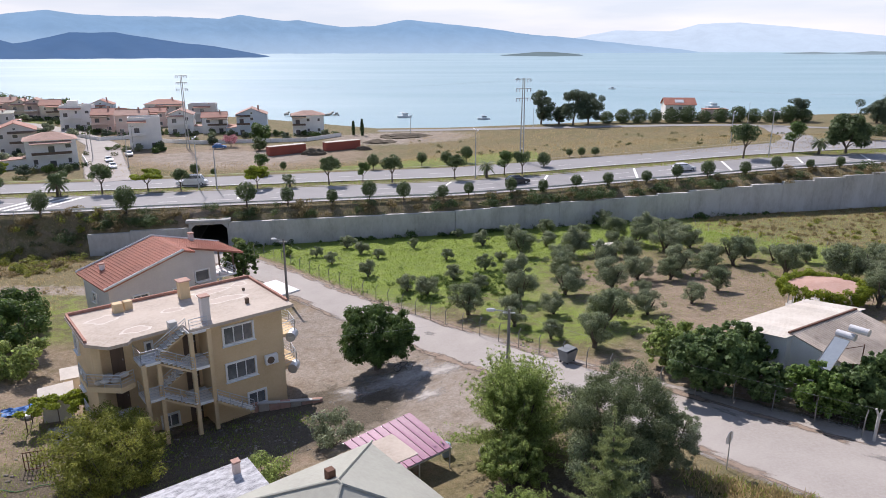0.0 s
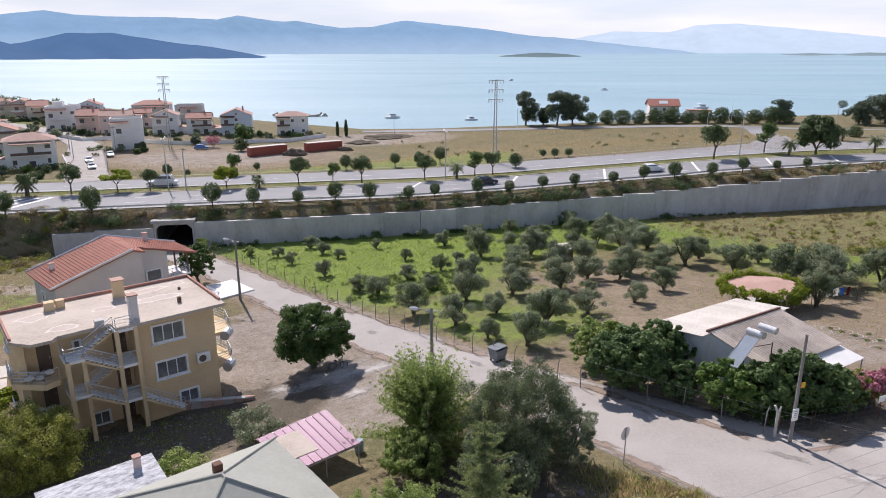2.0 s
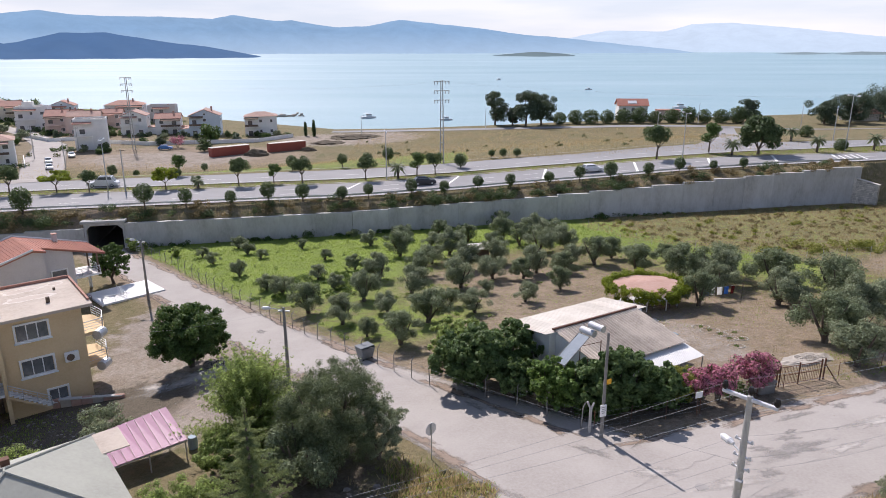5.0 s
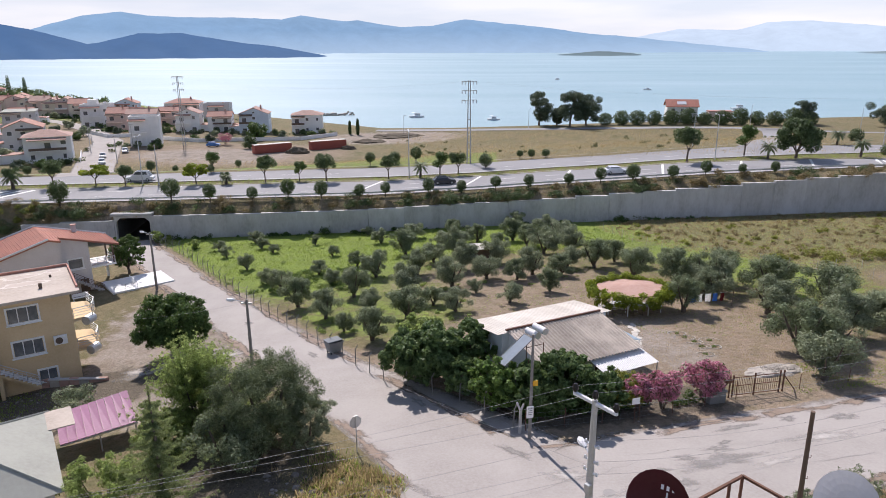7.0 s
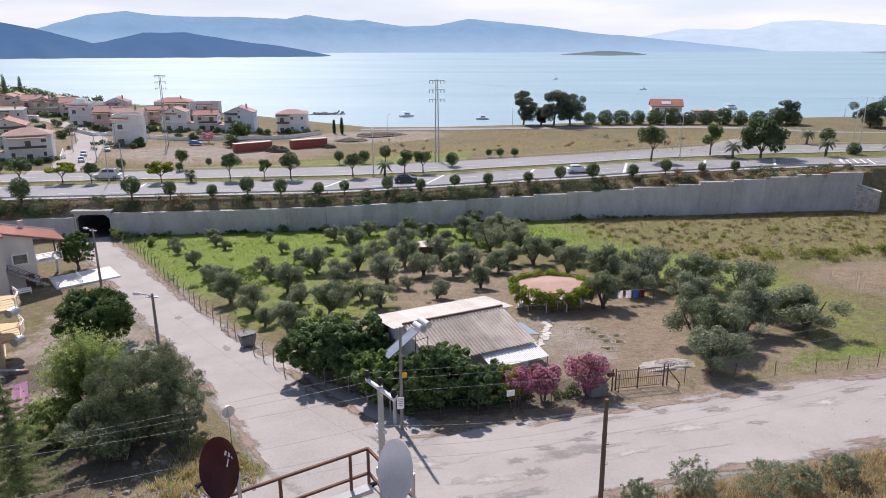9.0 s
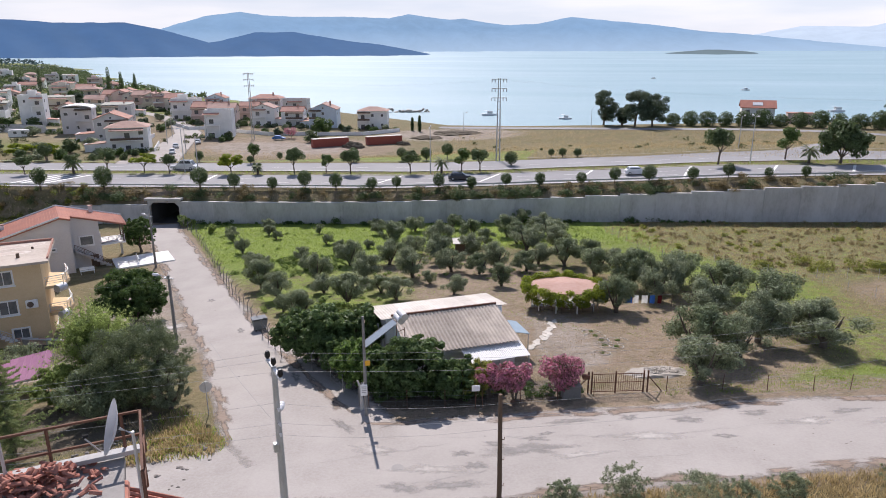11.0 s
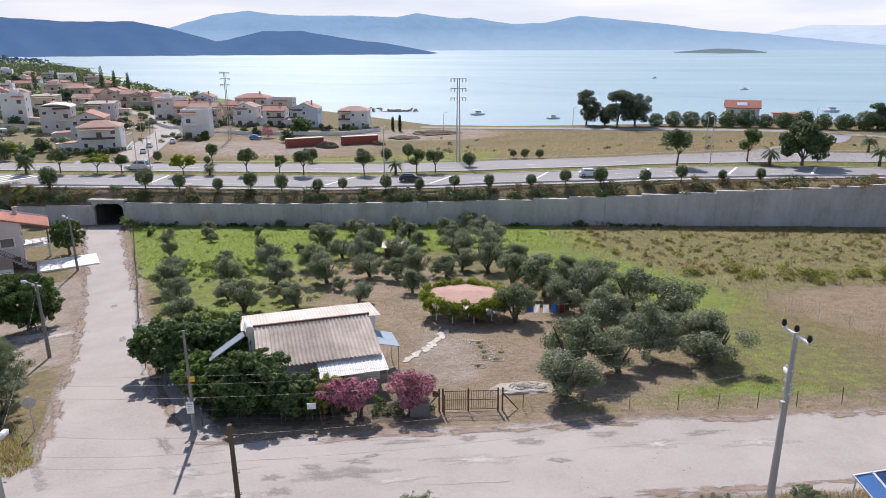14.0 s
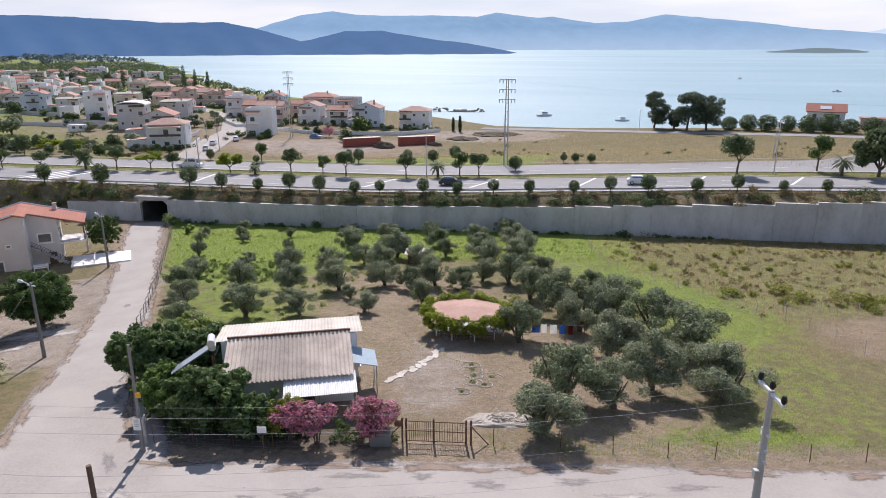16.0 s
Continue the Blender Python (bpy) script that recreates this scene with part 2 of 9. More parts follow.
M = {
    "ground": ground_material(),
    "water": water_material(),
    "road": worn_edge(material("bleached_asphalt", (0.375, 0.342, 0.312), (0.30, 0.27, 0.243), (0.43, 0.40, 0.37), rough=0.9, big=0.22, small=6.0, bump=0.25, depth=0.02), 0.3, 1.0),
    "worn_patch": worn_edge(material("dark_worn_asphalt", (0.265, 0.248, 0.23), (0.32, 0.30, 0.28), rough=0.9, big=0.9, small=7.0), 0.4, 1.5),
    "dusty_patch": worn_edge(material("dusty_layer", (0.47, 0.44, 0.405), (0.40, 0.365, 0.33), rough=0.95, big=0.7, small=6.0), 0.4, 1.4),
    "soil_patch": worn_edge(material("washed_soil", (0.27, 0.205, 0.16), (0.20, 0.15, 0.11), (0.34, 0.28, 0.23), rough=0.95, big=0.8, small=6.0, bump=0.3), 0.45, 1.2),
    "patch": material("dark_patch", (0.325, 0.305, 0.285), rough=0.9, big=0.8, small=7.0),
    "highway": material("highway_asphalt", (0.275, 0.27, 0.27), (0.225, 0.22, 0.22), (0.32, 0.315, 0.315), rough=0.85, big=0.1, small=4.0, bump=0.2),
    "paint": material("road_paint", (0.75, 0.75, 0.72), (0.6, 0.6, 0.57), rough=0.7, big=0.8, small=5.0, bump=0),
    "concrete": material("cast_concrete", (0.53, 0.52, 0.505), (0.36, 0.345, 0.32), (0.60, 0.59, 0.575), rough=0.9, big=0.35, small=3.0, vary=0.07, stretch=(1, 1, 0.45)),
    "kerb": material("kerb_concrete", (0.45, 0.44, 0.42), rough=0.9, big=0.6, small=5.0),
    "beige": material("beige_render", (0.66, 0.50, 0.30), (0.58, 0.43, 0.245), (0.71, 0.56, 0.36), rough=0.9, big=0.35, small=8.0, bump=0.1),
    "white": material("white_render", (0.82, 0.81, 0.78), (0.72, 0.71, 0.68), (0.85, 0.84, 0.82), rough=0.9, big=0.4, small=8.0, bump=0.1),
    "grey_render": material("pale_grey_render", (0.62, 0.59, 0.57), (0.55, 0.52, 0.50), rough=0.9, big=0.4, small=8.0, bump=0.1),
    "screed": material("roof_screed", (0.52, 0.44, 0.365), (0.38, 0.31, 0.25), (0.60, 0.54, 0.47), rough=0.9, big=0.3, small=4.0),
    "tile": material("clay_tile", (0.40, 0.155, 0.105), (0.31, 0.125, 0.09), (0.48, 0.25, 0.19), rough=0.85, big=0.6, small=6.0, vary=0.12),
    "tile_far": material("faded_clay_tile", (0.40, 0.19, 0.135), (0.29, 0.145, 0.11), (0.50, 0.31, 0.25), rough=0.85, big=0.5, small=3.0),
    "tile_pale": material("pale_clay_tile", (0.42, 0.255, 0.20), (0.31, 0.19, 0.15), (0.50, 0.36, 0.30), rough=0.85, big=0.5, small=3.0),
    "cream": material("cream_render", (0.66, 0.60, 0.50), (0.56, 0.50, 0.42), rough=0.9, big=0.4, small=8.0, bump=0.1),
    "blush": material("pale_pink_render", (0.66, 0.53, 0.47), (0.57, 0.45, 0.40), rough=0.9, big=0.4, small=8.0, bump=0.1),
    "bluish": material("pale_blue_render", (0.60, 0.66, 0.72), (0.52, 0.58, 0.64), rough=0.9, big=0.4, small=8.0, bump=0.1),
    "far_glass": material("curtained_glass", (0.09, 0.09, 0.095), (0.16, 0.155, 0.15), rough=0.15, bump=0, spec=0.6),
    "rubble": material("dusty_rubble", (0.26, 0.23, 0.20), (0.18, 0.155, 0.13), (0.34, 0.31, 0.28), rough=0.95, big=1.0, small=5.0, island=0.3),
    "bin": material("grey_bin_steel", (0.21, 0.225, 0.235), (0.16, 0.17, 0.18), rough=0.8, bump=0),
    "collector": material("collector_glass", (0.30, 0.34, 0.38), (0.24, 0.28, 0.32), rough=0.15, bump=0, spec=0.6),
    "puddle_rim": material("pale_lime_crust", (0.62, 0.57, 0.51), (0.54, 0.48, 0.42), rough=0.9, big=1.2, small=6.0),
    "puddle": material("stained_screed", (0.47, 0.39, 0.33), (0.56, 0.49, 0.42), rough=0.9, big=1.0, small=6.0),
    # near-black concrete: the darkness inside the underpass is put into its colour
    "dark_bore": material("bore_shade_concrete", (0.10, 0.098, 0.095), (0.06, 0.06, 0.058), rough=0.95, big=0.4, small=4.0),
    # pale second tone stands in for greyish reflections and curtains in the panes
    "glass": material("window_glass", (0.10, 0.11, 0.115), (0.26, 0.26, 0.255), (0.07, 0.08, 0.09), rough=0.08, big=0.7, small=2.0, bump=0, spec=0.6),
    "frame": material("white_plastic", (0.8, 0.8, 0.78), rough=0.5, bump=0),
    "steel": material("galvanised_steel", (0.55, 0.56, 0.57), (0.45, 0.46, 0.47), rough=0.45, metal=0.6, bump=0.05),
    "rust": material("rusty_steel", (0.16, 0.08, 0.05), (0.09, 0.05, 0.04), rough=0.8, small=12.0, bump=0.1),
    "wood": material("weathered_wood", (0.16, 0.11, 0.08), (0.10, 0.08, 0.06), rough=0.9, small=9.0, stretch=(4, 4, 0.4)),
    "pole": material("pole_concrete", (0.46, 0.45, 0.43), (0.38, 0.37, 0.35), rough=0.85, small=8.0),
    # dark grey; on lane lamps and trough it stands in for their shaded side
    "dark_pole": material("dark_grey_pole_concrete", (0.24, 0.23, 0.215), (0.17, 0.16, 0.15), rough=0.9, small=8.0),
    "bark": material("bark", (0.14, 0.11, 0.085), (0.08, 0.065, 0.05), (0.2, 0.17, 0.14), rough=0.95, big=2.0, small=14.0, bump=0.5, depth=0.03, stretch=(2, 2, 0.5)),
    "asbestos": material("fibre_cement_sheet", (0.50, 0.435, 0.37), (0.34, 0.29, 0.245), (0.58, 0.52, 0.46), rough=0.95, big=0.7, small=5.0, vary=0.26),
    "white_sheet": material("white_sheet", (0.58, 0.54, 0.48), (0.47, 0.42, 0.36), rough=0.8, big=0.5, small=5.0, vary=0.06),
    "pink_sheet": material("pink_roof_sheet", (0.29, 0.115, 0.20), (0.24, 0.095, 0.165), (0.34, 0.165, 0.245), rough=0.5, big=0.5, small=5.0, vary=0.08),
    "felt": material("green_grey_felt", (0.36, 0.36, 0.31), (0.30, 0.30, 0.26), rough=0.9, big=0.3, small=4.0),
    "lime": material("limewashed_roof", (0.56, 0.56, 0.57), (0.15, 0.15, 0.16), (0.66, 0.66, 0.67), rough=0.9, big=2.2, small=11.0, stretch=(1, 2.2, 1)),
    "container": material("container_red", (0.36, 0.10, 0.07), (0.30, 0.09, 0.07), rough=0.7, big=0.4, small=3.0),
    "rubber": material("black_rubber", (0.02, 0.02, 0.02), rough=0.8, bump=0),
    "car_white": material("white_car_paint", (0.78, 0.78, 0.78), rough=0.2, bump=0, spec=0.6),
    "car_dark": material("dark_car_paint", (0.03, 0.035, 0.045), rough=0.2, bump=0, spec=0.6),
    "car_red": material("maroon_car_paint", (0.12, 0.015, 0.02), rough=0.2, bump=0, spec=0.6),
    "blue": material("blue_plastic", (0.08, 0.2, 0.45), rough=0.5, bump=0),
    "panel": material("solar_glass", (0.02, 0.05, 0.14), (0.03, 0.08, 0.2), rough=0.12, bump=0, spec=0.6),
    "dish_white": material("white_dish", (0.7, 0.7, 0.72), rough=0.4, bump=0),
    "dish_red": material("maroon_dish", (0.10, 0.025, 0.03), rough=0.4, bump=0),
    "yellow": material("yellow_sign", (0.7, 0.38, 0.03), rough=0.5, bump=0),
    "terracotta": material("terracotta_screed", (0.46, 0.28, 0.22), (0.38, 0.21, 0.16), (0.54, 0.40, 0.34), rough=0.9, big=0.5, small=3.0),
    "stone": material("field_stone", (0.42, 0.38, 0.33), (0.32, 0.29, 0.25), rough=0.95, big=1.0, small=5.0, vary=0.15, island=0.15),
    # stone tone raised to stand in for sun on the wing wall
    "pale_rubble": material("pale_wall_stone", (0.66, 0.61, 0.55), (0.54, 0.49, 0.44), rough=0.95, big=1.0, small=5.0, island=0.2),
    "faded_blue": material("faded_blue_sheet", (0.26, 0.34, 0.40), (0.20, 0.27, 0.33), rough=0.6, bump=0),
    "vine_pipe": material("green_hose_plastic", (0.10, 0.22, 0.10), rough=0.5, bump=0),
    "pale_stone": material("pale_slab_stone", (0.55, 0.51, 0.45), (0.46, 0.42, 0.37), rough=0.9, big=1.0, small=6.0, vary=0.12),
    "cable": material("cable", (0.30, 0.30, 0.30), rough=0.6, bump=0),
    "black": material("black_insulator", (0.015, 0.012, 0.012), rough=0.35, bump=0),
    "olive": leaf_material("olive_leaf", (0.25, 0.285, 0.175), (0.165, 0.195, 0.115), 0.45, 0.32),
    "olive_dark": leaf_material("dark_olive_leaf", (0.20, 0.24, 0.135), (0.135, 0.17, 0.088), 0.45, 0.32),
    "old_olive": leaf_material("old_olive_leaf", (0.15, 0.185, 0.095), (0.10, 0.13, 0.062), 0.45, 0.3),
    "round": leaf_material("mulberry_leaf", (0.085, 0.145, 0.04), (0.055, 0.10, 0.028), 0.45, 0.35),
    "light": leaf_material("acacia_leaf", (0.29, 0.36, 0.12), (0.20, 0.27, 0.08), 0.5, 0.55),
    "fig": leaf_material("fig_leaf", (0.125, 0.19, 0.068), (0.075, 0.125, 0.042), through_light=0.35),
    "fig_bright": leaf_material("young_fig_leaf", (0.15, 0.235, 0.055), (0.09, 0.16, 0.04), 0.45, 0.4),
    "fir": leaf_material("fir_needle", (0.235, 0.28, 0.115), (0.16, 0.20, 0.08), through_light=0.4),
    # hedge and pine leaf lightened to stand in for haze over far planting
    "hedge": leaf_material("clipped_leaf", (0.10, 0.145, 0.062), (0.07, 0.105, 0.045), through_light=0.3),
    "pine": leaf_material("pine_needle", (0.09, 0.125, 0.08), (0.065, 0.095, 0.06), through_light=0.25),
    "bronze": leaf_material("yellowish_leaf", (0.27, 0.28, 0.06), (0.16, 0.185, 0.04), 0.5, 0.45),
    "vine": leaf_material("vine_leaf", (0.24, 0.29, 0.03), (0.16, 0.21, 0.025), through_light=0.5),
    "flower": leaf_material("pink_flower", (0.56, 0.23, 0.31), (0.42, 0.12, 0.20)),
    "dry_grass": leaf_material("dry_grass_blade", (0.44, 0.34, 0.19), (0.31, 0.235, 0.12), through_light=0.5),
    "green_grass": leaf_material("green_grass_blade", (0.26, 0.35, 0.06), (0.17, 0.255, 0.04), through_light=0.55),
    "weed": leaf_material("tall_weed_leaf", (0.12, 0.19, 0.045), (0.08, 0.135, 0.03), through_light=0.4),
    "village_leaf": leaf_material("garden_shrub_leaf", (0.10, 0.15, 0.055), (0.06, 0.10, 0.04), 0.5, 0.3),
    "dry_scrub": leaf_material("withered_leaf", (0.28, 0.215, 0.11), (0.18, 0.14, 0.07), through_light=0.25),
    # blue-grey leaf: the haze over the distant shore is mixed into its colour
    "distant": leaf_material("haze_tinted_leaf", (0.085, 0.13, 0.13), (0.055, 0.09, 0.10), through_light=0.1),
    "scrub": leaf_material("scrub_leaf", (0.12, 0.13, 0.05), (0.08, 0.09, 0.035), through_light=0.2),
}


# ---- helpers for meshes ----
def link_mesh(name, verts, faces, mat, parent=None, smooth=False, label=""):
    me = bpy.data.meshes.new(name)
    me.from_pydata([tuple(map(float, v)) for v in verts], [], [tuple(map(int, f)) for f in faces])
    me.update()
    if smooth:
        me.polygons.foreach_set("use_smooth", [True] * len(me.polygons))
    me.materials.append(mat)
    ob = new(name, me)
    if parent:
        ob.parent = parent
    if label:
        ob["label"] = label
    return ob


def part(name, bm, mat, parent, label=""):
    me = bpy.data.meshes.new(name)
    bm.to_mesh(me)
    bm.free()
    me.materials.append(mat)
    ob = new(name, me)
    ob.parent = parent
    if label:
        ob["label"] = label
    return ob


def thing(name, x, y, z, rz, label, category, group="", kind=""):
    ob = new(name)
    ob.matrix_basis = pose(x, y, z, 0, 0, rz)
    return tagged(ob, label, category, group, kind)


def add_box(bm, cx, cy, cz, sx, sy, sz, bevel=0.0, m=None):
    """A box by its centre and size; m: a further pose."""
    mat = Matrix.Translation((cx, cy, cz)) @ Matrix.Diagonal((sx, sy, sz, 1))
    r = bmesh.ops.create_cube(bm, size=1, matrix=(m @ mat) if m else mat)
    if bevel:
        edges = list({e for v in r["verts"] for e in v.link_edges})
        bmesh.ops.bevel(bm, geom=edges, offset=bevel, segments=1, affect="EDGES", profile=0.7)
    return bm


def box(cx, cy, cz, sx, sy, sz, bevel=0.0, m=None):
    return add_box(bmesh.new(), cx, cy, cz, sx, sy, sz, bevel, m)


def add_tube(bm, points, radii, sides=8):
    points = [Vector(p) for p in points]
    if not isinstance(radii, (list, tuple)):
        radii = [radii] * len(points)
    rings = []
    for i, p in enumerate(points):
        d = (points[min(i + 1, len(points) - 1)] - points[max(i - 1, 0)]).normalized()
        a = d.orthogonal().normalized() if abs(d.z) < 0.99 else Vector((1, 0, 0))
        b = d.cross(a).normalized()
        a = b.cross(d)
        rings.append([bm.verts.new(p + (a * math.cos(2 * math.pi * k / sides) + b * math.sin(2 * math.pi * k / sides)) * radii[i]) for k in range(sides)])
    for r0, r1 in zip(rings, rings[1:]):
        for k in range(sides):
            bm.faces.new((r0[k], r0[(k + 1) % sides], r1[(k + 1) % sides], r1[k]))
    bm.faces.new(rings[0][::-1])
    bm.faces.new(rings[-1])
    return bm


def tube(points, radii, sides=8):
    return add_tube(bmesh.new(), points, radii, sides)


def add_prism(bm, outline, z0, z1):
    """An upright prism over a plan outline."""
    lo = [bm.verts.new((x, y, z0)) for x, y in outline]
    hi = [bm.verts.new((x, y, z1)) for x, y in outline]
    n = len(outline)
    for i in range(n):
        bm.faces.new((lo[i], lo[(i + 1) % n], hi[(i + 1) % n], hi[i]))
    bm.faces.new(lo[::-1])
    bm.faces.new(hi)
    bmesh.ops.recalc_face_normals(bm, faces=bm.faces)
    return bm


def slab(corners, thick):
    """A thick sheet over four corners in space, thick downwards along its normal."""
    bm = bmesh.new()
    c = [Vector(p) for p in corners]
    n = (c[1] - c[0]).cross(c[3] - c[0]).normalized()
    if n.z < 0:
        n = -n
    top = [bm.verts.new(p) for p in c]
    low = [bm.verts.new(p - n * thick) for p in c]
    bm.faces.new(top)
    bm.faces.new(low[::-1])
    for i in range(4):
        bm.faces.new((top[i], low[i], low[(i + 1) % 4], top[(i + 1) % 4]))
    bmesh.ops.recalc_face_normals(bm, faces=bm.faces)
    return bm


def land(x, y):
    return float(land_z(x, y))


def leaves(name, rng, clumps, count, size, mat, parent=None, aspect=0.55, shell=0.55, droop=0.0):
    """A crown of single leaves and sprays: clumps are (x, y, z, rx, ry, rz)."""
    c = np.array(clumps, float)
    w = (c[:, 3] * c[:, 4] * c[:, 5]) ** 0.67
    pick = rng.choice(len(c), count, p=w / w.sum())
    d = rng.normal(size=(count, 3))
    d /= np.linalg.norm(d, axis=1)[:, None]
    r = shell + (1.05 - shell) * rng.random(count) ** 0.7
    pos = c[pick, :3] + d * r[:, None] * c[pick, 3:]
    n = d + rng.normal(size=(count, 3)) * 0.55
    n[:, 2] += 0.25
    n /= np.linalg.norm(n, axis=1)[:, None]
    t = np.cross(n, rng.normal(size=(count, 3)))
    t[:, 2] -= droop
    t /= np.linalg.norm(t, axis=1)[:, None]
    b = np.cross(n, t)
    s = size * (0.6 + 0.8 * rng.random(count))[:, None]
    l, k = t * s, b * s * aspect
    v = np.stack([pos - l, pos + k * 0.9 + n * s * 0.1, pos + l, pos - k * 0.9 + n * s * 0.1], 1).reshape(-1, 3)
    me = bpy.data.meshes.new(name)
    me.vertices.add(len(v))
    me.vertices.foreach_set("co", v.ravel())
    me.loops.add(count * 4)
    me.loops.foreach_set("vertex_index", np.arange(count * 4))
    me.polygons.add(count)
    me.polygons.foreach_set("loop_start", np.arange(count) * 4)
    me.polygons.foreach_set("loop_total", np.full(count, 4))
    me.update()
    me.validate()
    me.materials.append(mat)
    ob = new(name, me)
    if parent:
        ob.parent = parent
    return ob


def cluster(rng, n, cx, cy, cz, R, H, lo, hi, flat=1.0):
    """Clumps on and inside an ellipsoid of radius R and half height H."""
    out = []
    for _ in range(n):
        d = rng.normal(size=3)
        d /= np.linalg.norm(d)
        k = rng.uniform(0.45, 0.85)
        r = R * rng.uniform(lo, hi)
        out.append((cx + d[0] * R * k, cy + d[1] * R * k, cz + d[2] * H * k, r, r, r * flat))
    return out


def trunk(rng, height, radius, limbs, spread, top, lean=0.15, sides=7):
    bm = bmesh.new()
    fork = Vector((rng.uniform(-lean, lean), rng.uniform(-lean, lean), height))
    add_tube(bm, [(0, 0, -0.3), (fork.x * 0.3, fork.y * 0.3, height * 0.4), fork], [radius * 1.25, radius, radius * 0.8], sides)
    for i in range(limbs):
        a = 2 * math.pi * (i + rng.uniform(-0.3, 0.3)) / limbs
        end = fork + Vector((math.cos(a) * spread * rng.uniform(0.6, 1), math.sin(a) * spread * rng.uniform(0.6, 1), (top - height) * rng.uniform(0.55, 1)))
        mid = fork.lerp(end, 0.5) + Vector((math.cos(a), math.sin(a), 0)) * spread * 0.12
        add_tube(bm, [fork - Vector((0, 0, 0.1)), mid, end], [radius * 0.55, radius * 0.35, radius * 0.12], 5)
    return bm

# ---- ground, sea and hills ----
def blob(x, y, cx, cy, rx, ry, soft=0.35):
    return np.clip((1 - np.hypot((x - cx) / rx, (y - cy) / ry)) / soft, 0, 1)


def lane(x, y, x0, y0, x1, y1, half, soft):
    """1 along a straight strip, falling to 0 outside it."""
    dx, dy = x1 - x0, y1 - y0
    k = np.clip(((x - x0) * dx + (y - y0) * dy) / (dx * dx + dy * dy), 0, 1)
    return np.clip(1 - (np.hypot(x - x0 - k * dx, y - y0 - k * dy) - half) / soft, 0, 1)


OPEN_L, OPEN_R = -39.1, -33.8
gx = np.unique(np.concatenate([[-4800, -3500, -2500, -1700, -1200, -900, -700, -550, -450, -380, -320, -270, -230, -200, -175, -150, -130, -112], np.arange(-100, 116, 1.0), [OPEN_L, OPEN_R], [120, 130, 145, 165, 190, 230, 290, 380, 520, 800, 1200, 1800, 2600, 3600, 4800]]))
gs = np.unique(np.concatenate([[-420, -320, -240, -180], np.arange(-150, -3, 1.0), [-3, -2, -1.4, -0.8, -0.1, 0.2, 0.6], np.arange(1, 34, 1.0), np.arange(34, 80, 2.0), np.arange(80, 260, 5.0), np.arange(260, 1300, 40.0), [1400, 1700, 2200, 3000, 4000, 4800]]))
GX, GS = np.meshgrid(gx, gs)
GY = GS + wall_y(np.clip(GX, -300, 300))
GZ = land_z(GX, GY)
rough = (np.sin(GX * 1.7 + GY * 0.6) * np.sin(GY * 1.3 - GX * 0.4) + np.sin(GX * 0.53 + 2) * np.sin(GY * 0.61))
GZ = GZ + 0.012 * rough * ((np.abs(GS) > 2) & (GS < 80)) * (np.abs(GX) < 115)
nx, ns = len(gx), len(gs)
gv = np.stack([GX, GY, GZ], -1).reshape(-1, 3)
gf = []
for j in range(ns - 1):
    for i in range(nx - 1):
        if OPEN_L - 0.01 <= gx[i] < OPEN_R - 0.01 and -0.2 < gs[j] < 0.5:
            continue
        a = j * nx + i
        gf.append((a, a + 1, a + 1 + nx, a + nx))
ground = link_mesh("ground", gv, gf, M["ground"], smooth=True)
tagged(ground, "dry grass, bare orchard soil and green meadow sloping to the sea", "ground", kind="structure")
X, Y = gv[:, 0], gv[:, 1]
S = Y - wall_y(X)
fence_x = np.interp(Y, [35, 40.5, 49, 59, 73, 94, 103], [28, 22.5, 11.5, 4.0, -7.5, -25, -32.5])
east = np.interp(Y, [42, 66, 78, 87, 92, 99, 106, 116], [78, 73, 66, 57, 50, 46, 42.5, 41])
inside = (X > fence_x) & (X < east + 6) & (S < 0) & (Y > 42)
green = np.where(inside, np.clip(np.maximum.reduce([
    np.clip((Y - 76 - 0.38 * np.clip(X, -30, 50)) / 12, 0, 1), blob(X, Y, -4, 84, 26, 20, 0.5), lane(X, Y, 41, 103, 60, 74, 4, 9) * 0.66, lane(X, Y, 60, 76, 66, 55, 3, 8) * 0.42,
    0.62 * blob(X, Y, 13, 66, 12, 14), lane(X, Y, 58, 48, 66, 49, 1.5, 4) * 0.75]), 0, 1), 0)
green = np.maximum(green, np.where((S > 14 + 4) & (S < 23), 0.28, 0) * (X < 130))
green = np.maximum(green, 0.6 * ((S > 34) & (S < 66) & (X < 25) & (X > -110)))
green = np.maximum(green, 0.45 * blob(X, Y, -44, 70, 16, 16))
bare_w = np.maximum(0.8 * blob(X, Y, -36, 48, 12, 16), blob(X, Y, -14, 42, 14, 9, 0.4))
green = np.maximum(green, 0.55 * (X < -160) * (S > 40))
green = np.maximum(green, 0.35 * (X > 41) * (S < 0) * (Y > 78)) * (1 - blob(X, Y, 84, 74, 18, 11, 0.25))
bare = np.where(inside, np.clip(np.maximum.reduce([blob(X, Y, 38, 56, 30, 17, 0.5), 0.9 * blob(X, Y, 24, 72, 22, 15, 0.5), blob(X, Y, 52, 50, 13, 6, 0.5)]) - 0.7 * green, 0, 1), 0)
bare = np.maximum(bare, 0.95 * blob(X, Y, 84, 74, 18, 11, 0.25))
bare = np.maximum(bare, bare_w)
bare = np.maximum(bare, 0.9 * lane(X, Y, 27, 35.5, 80, 52, 1.6, 2.5))
bare = np.maximum(bare, ((S > 0) & (S < 4)) * 0.35)
bare = np.maximum(bare, blob(X, Y, -60, 202, 48, 30))
bare = np.maximum(bare, 0.6 * blob(X, Y, -150, 235, 90, 60))
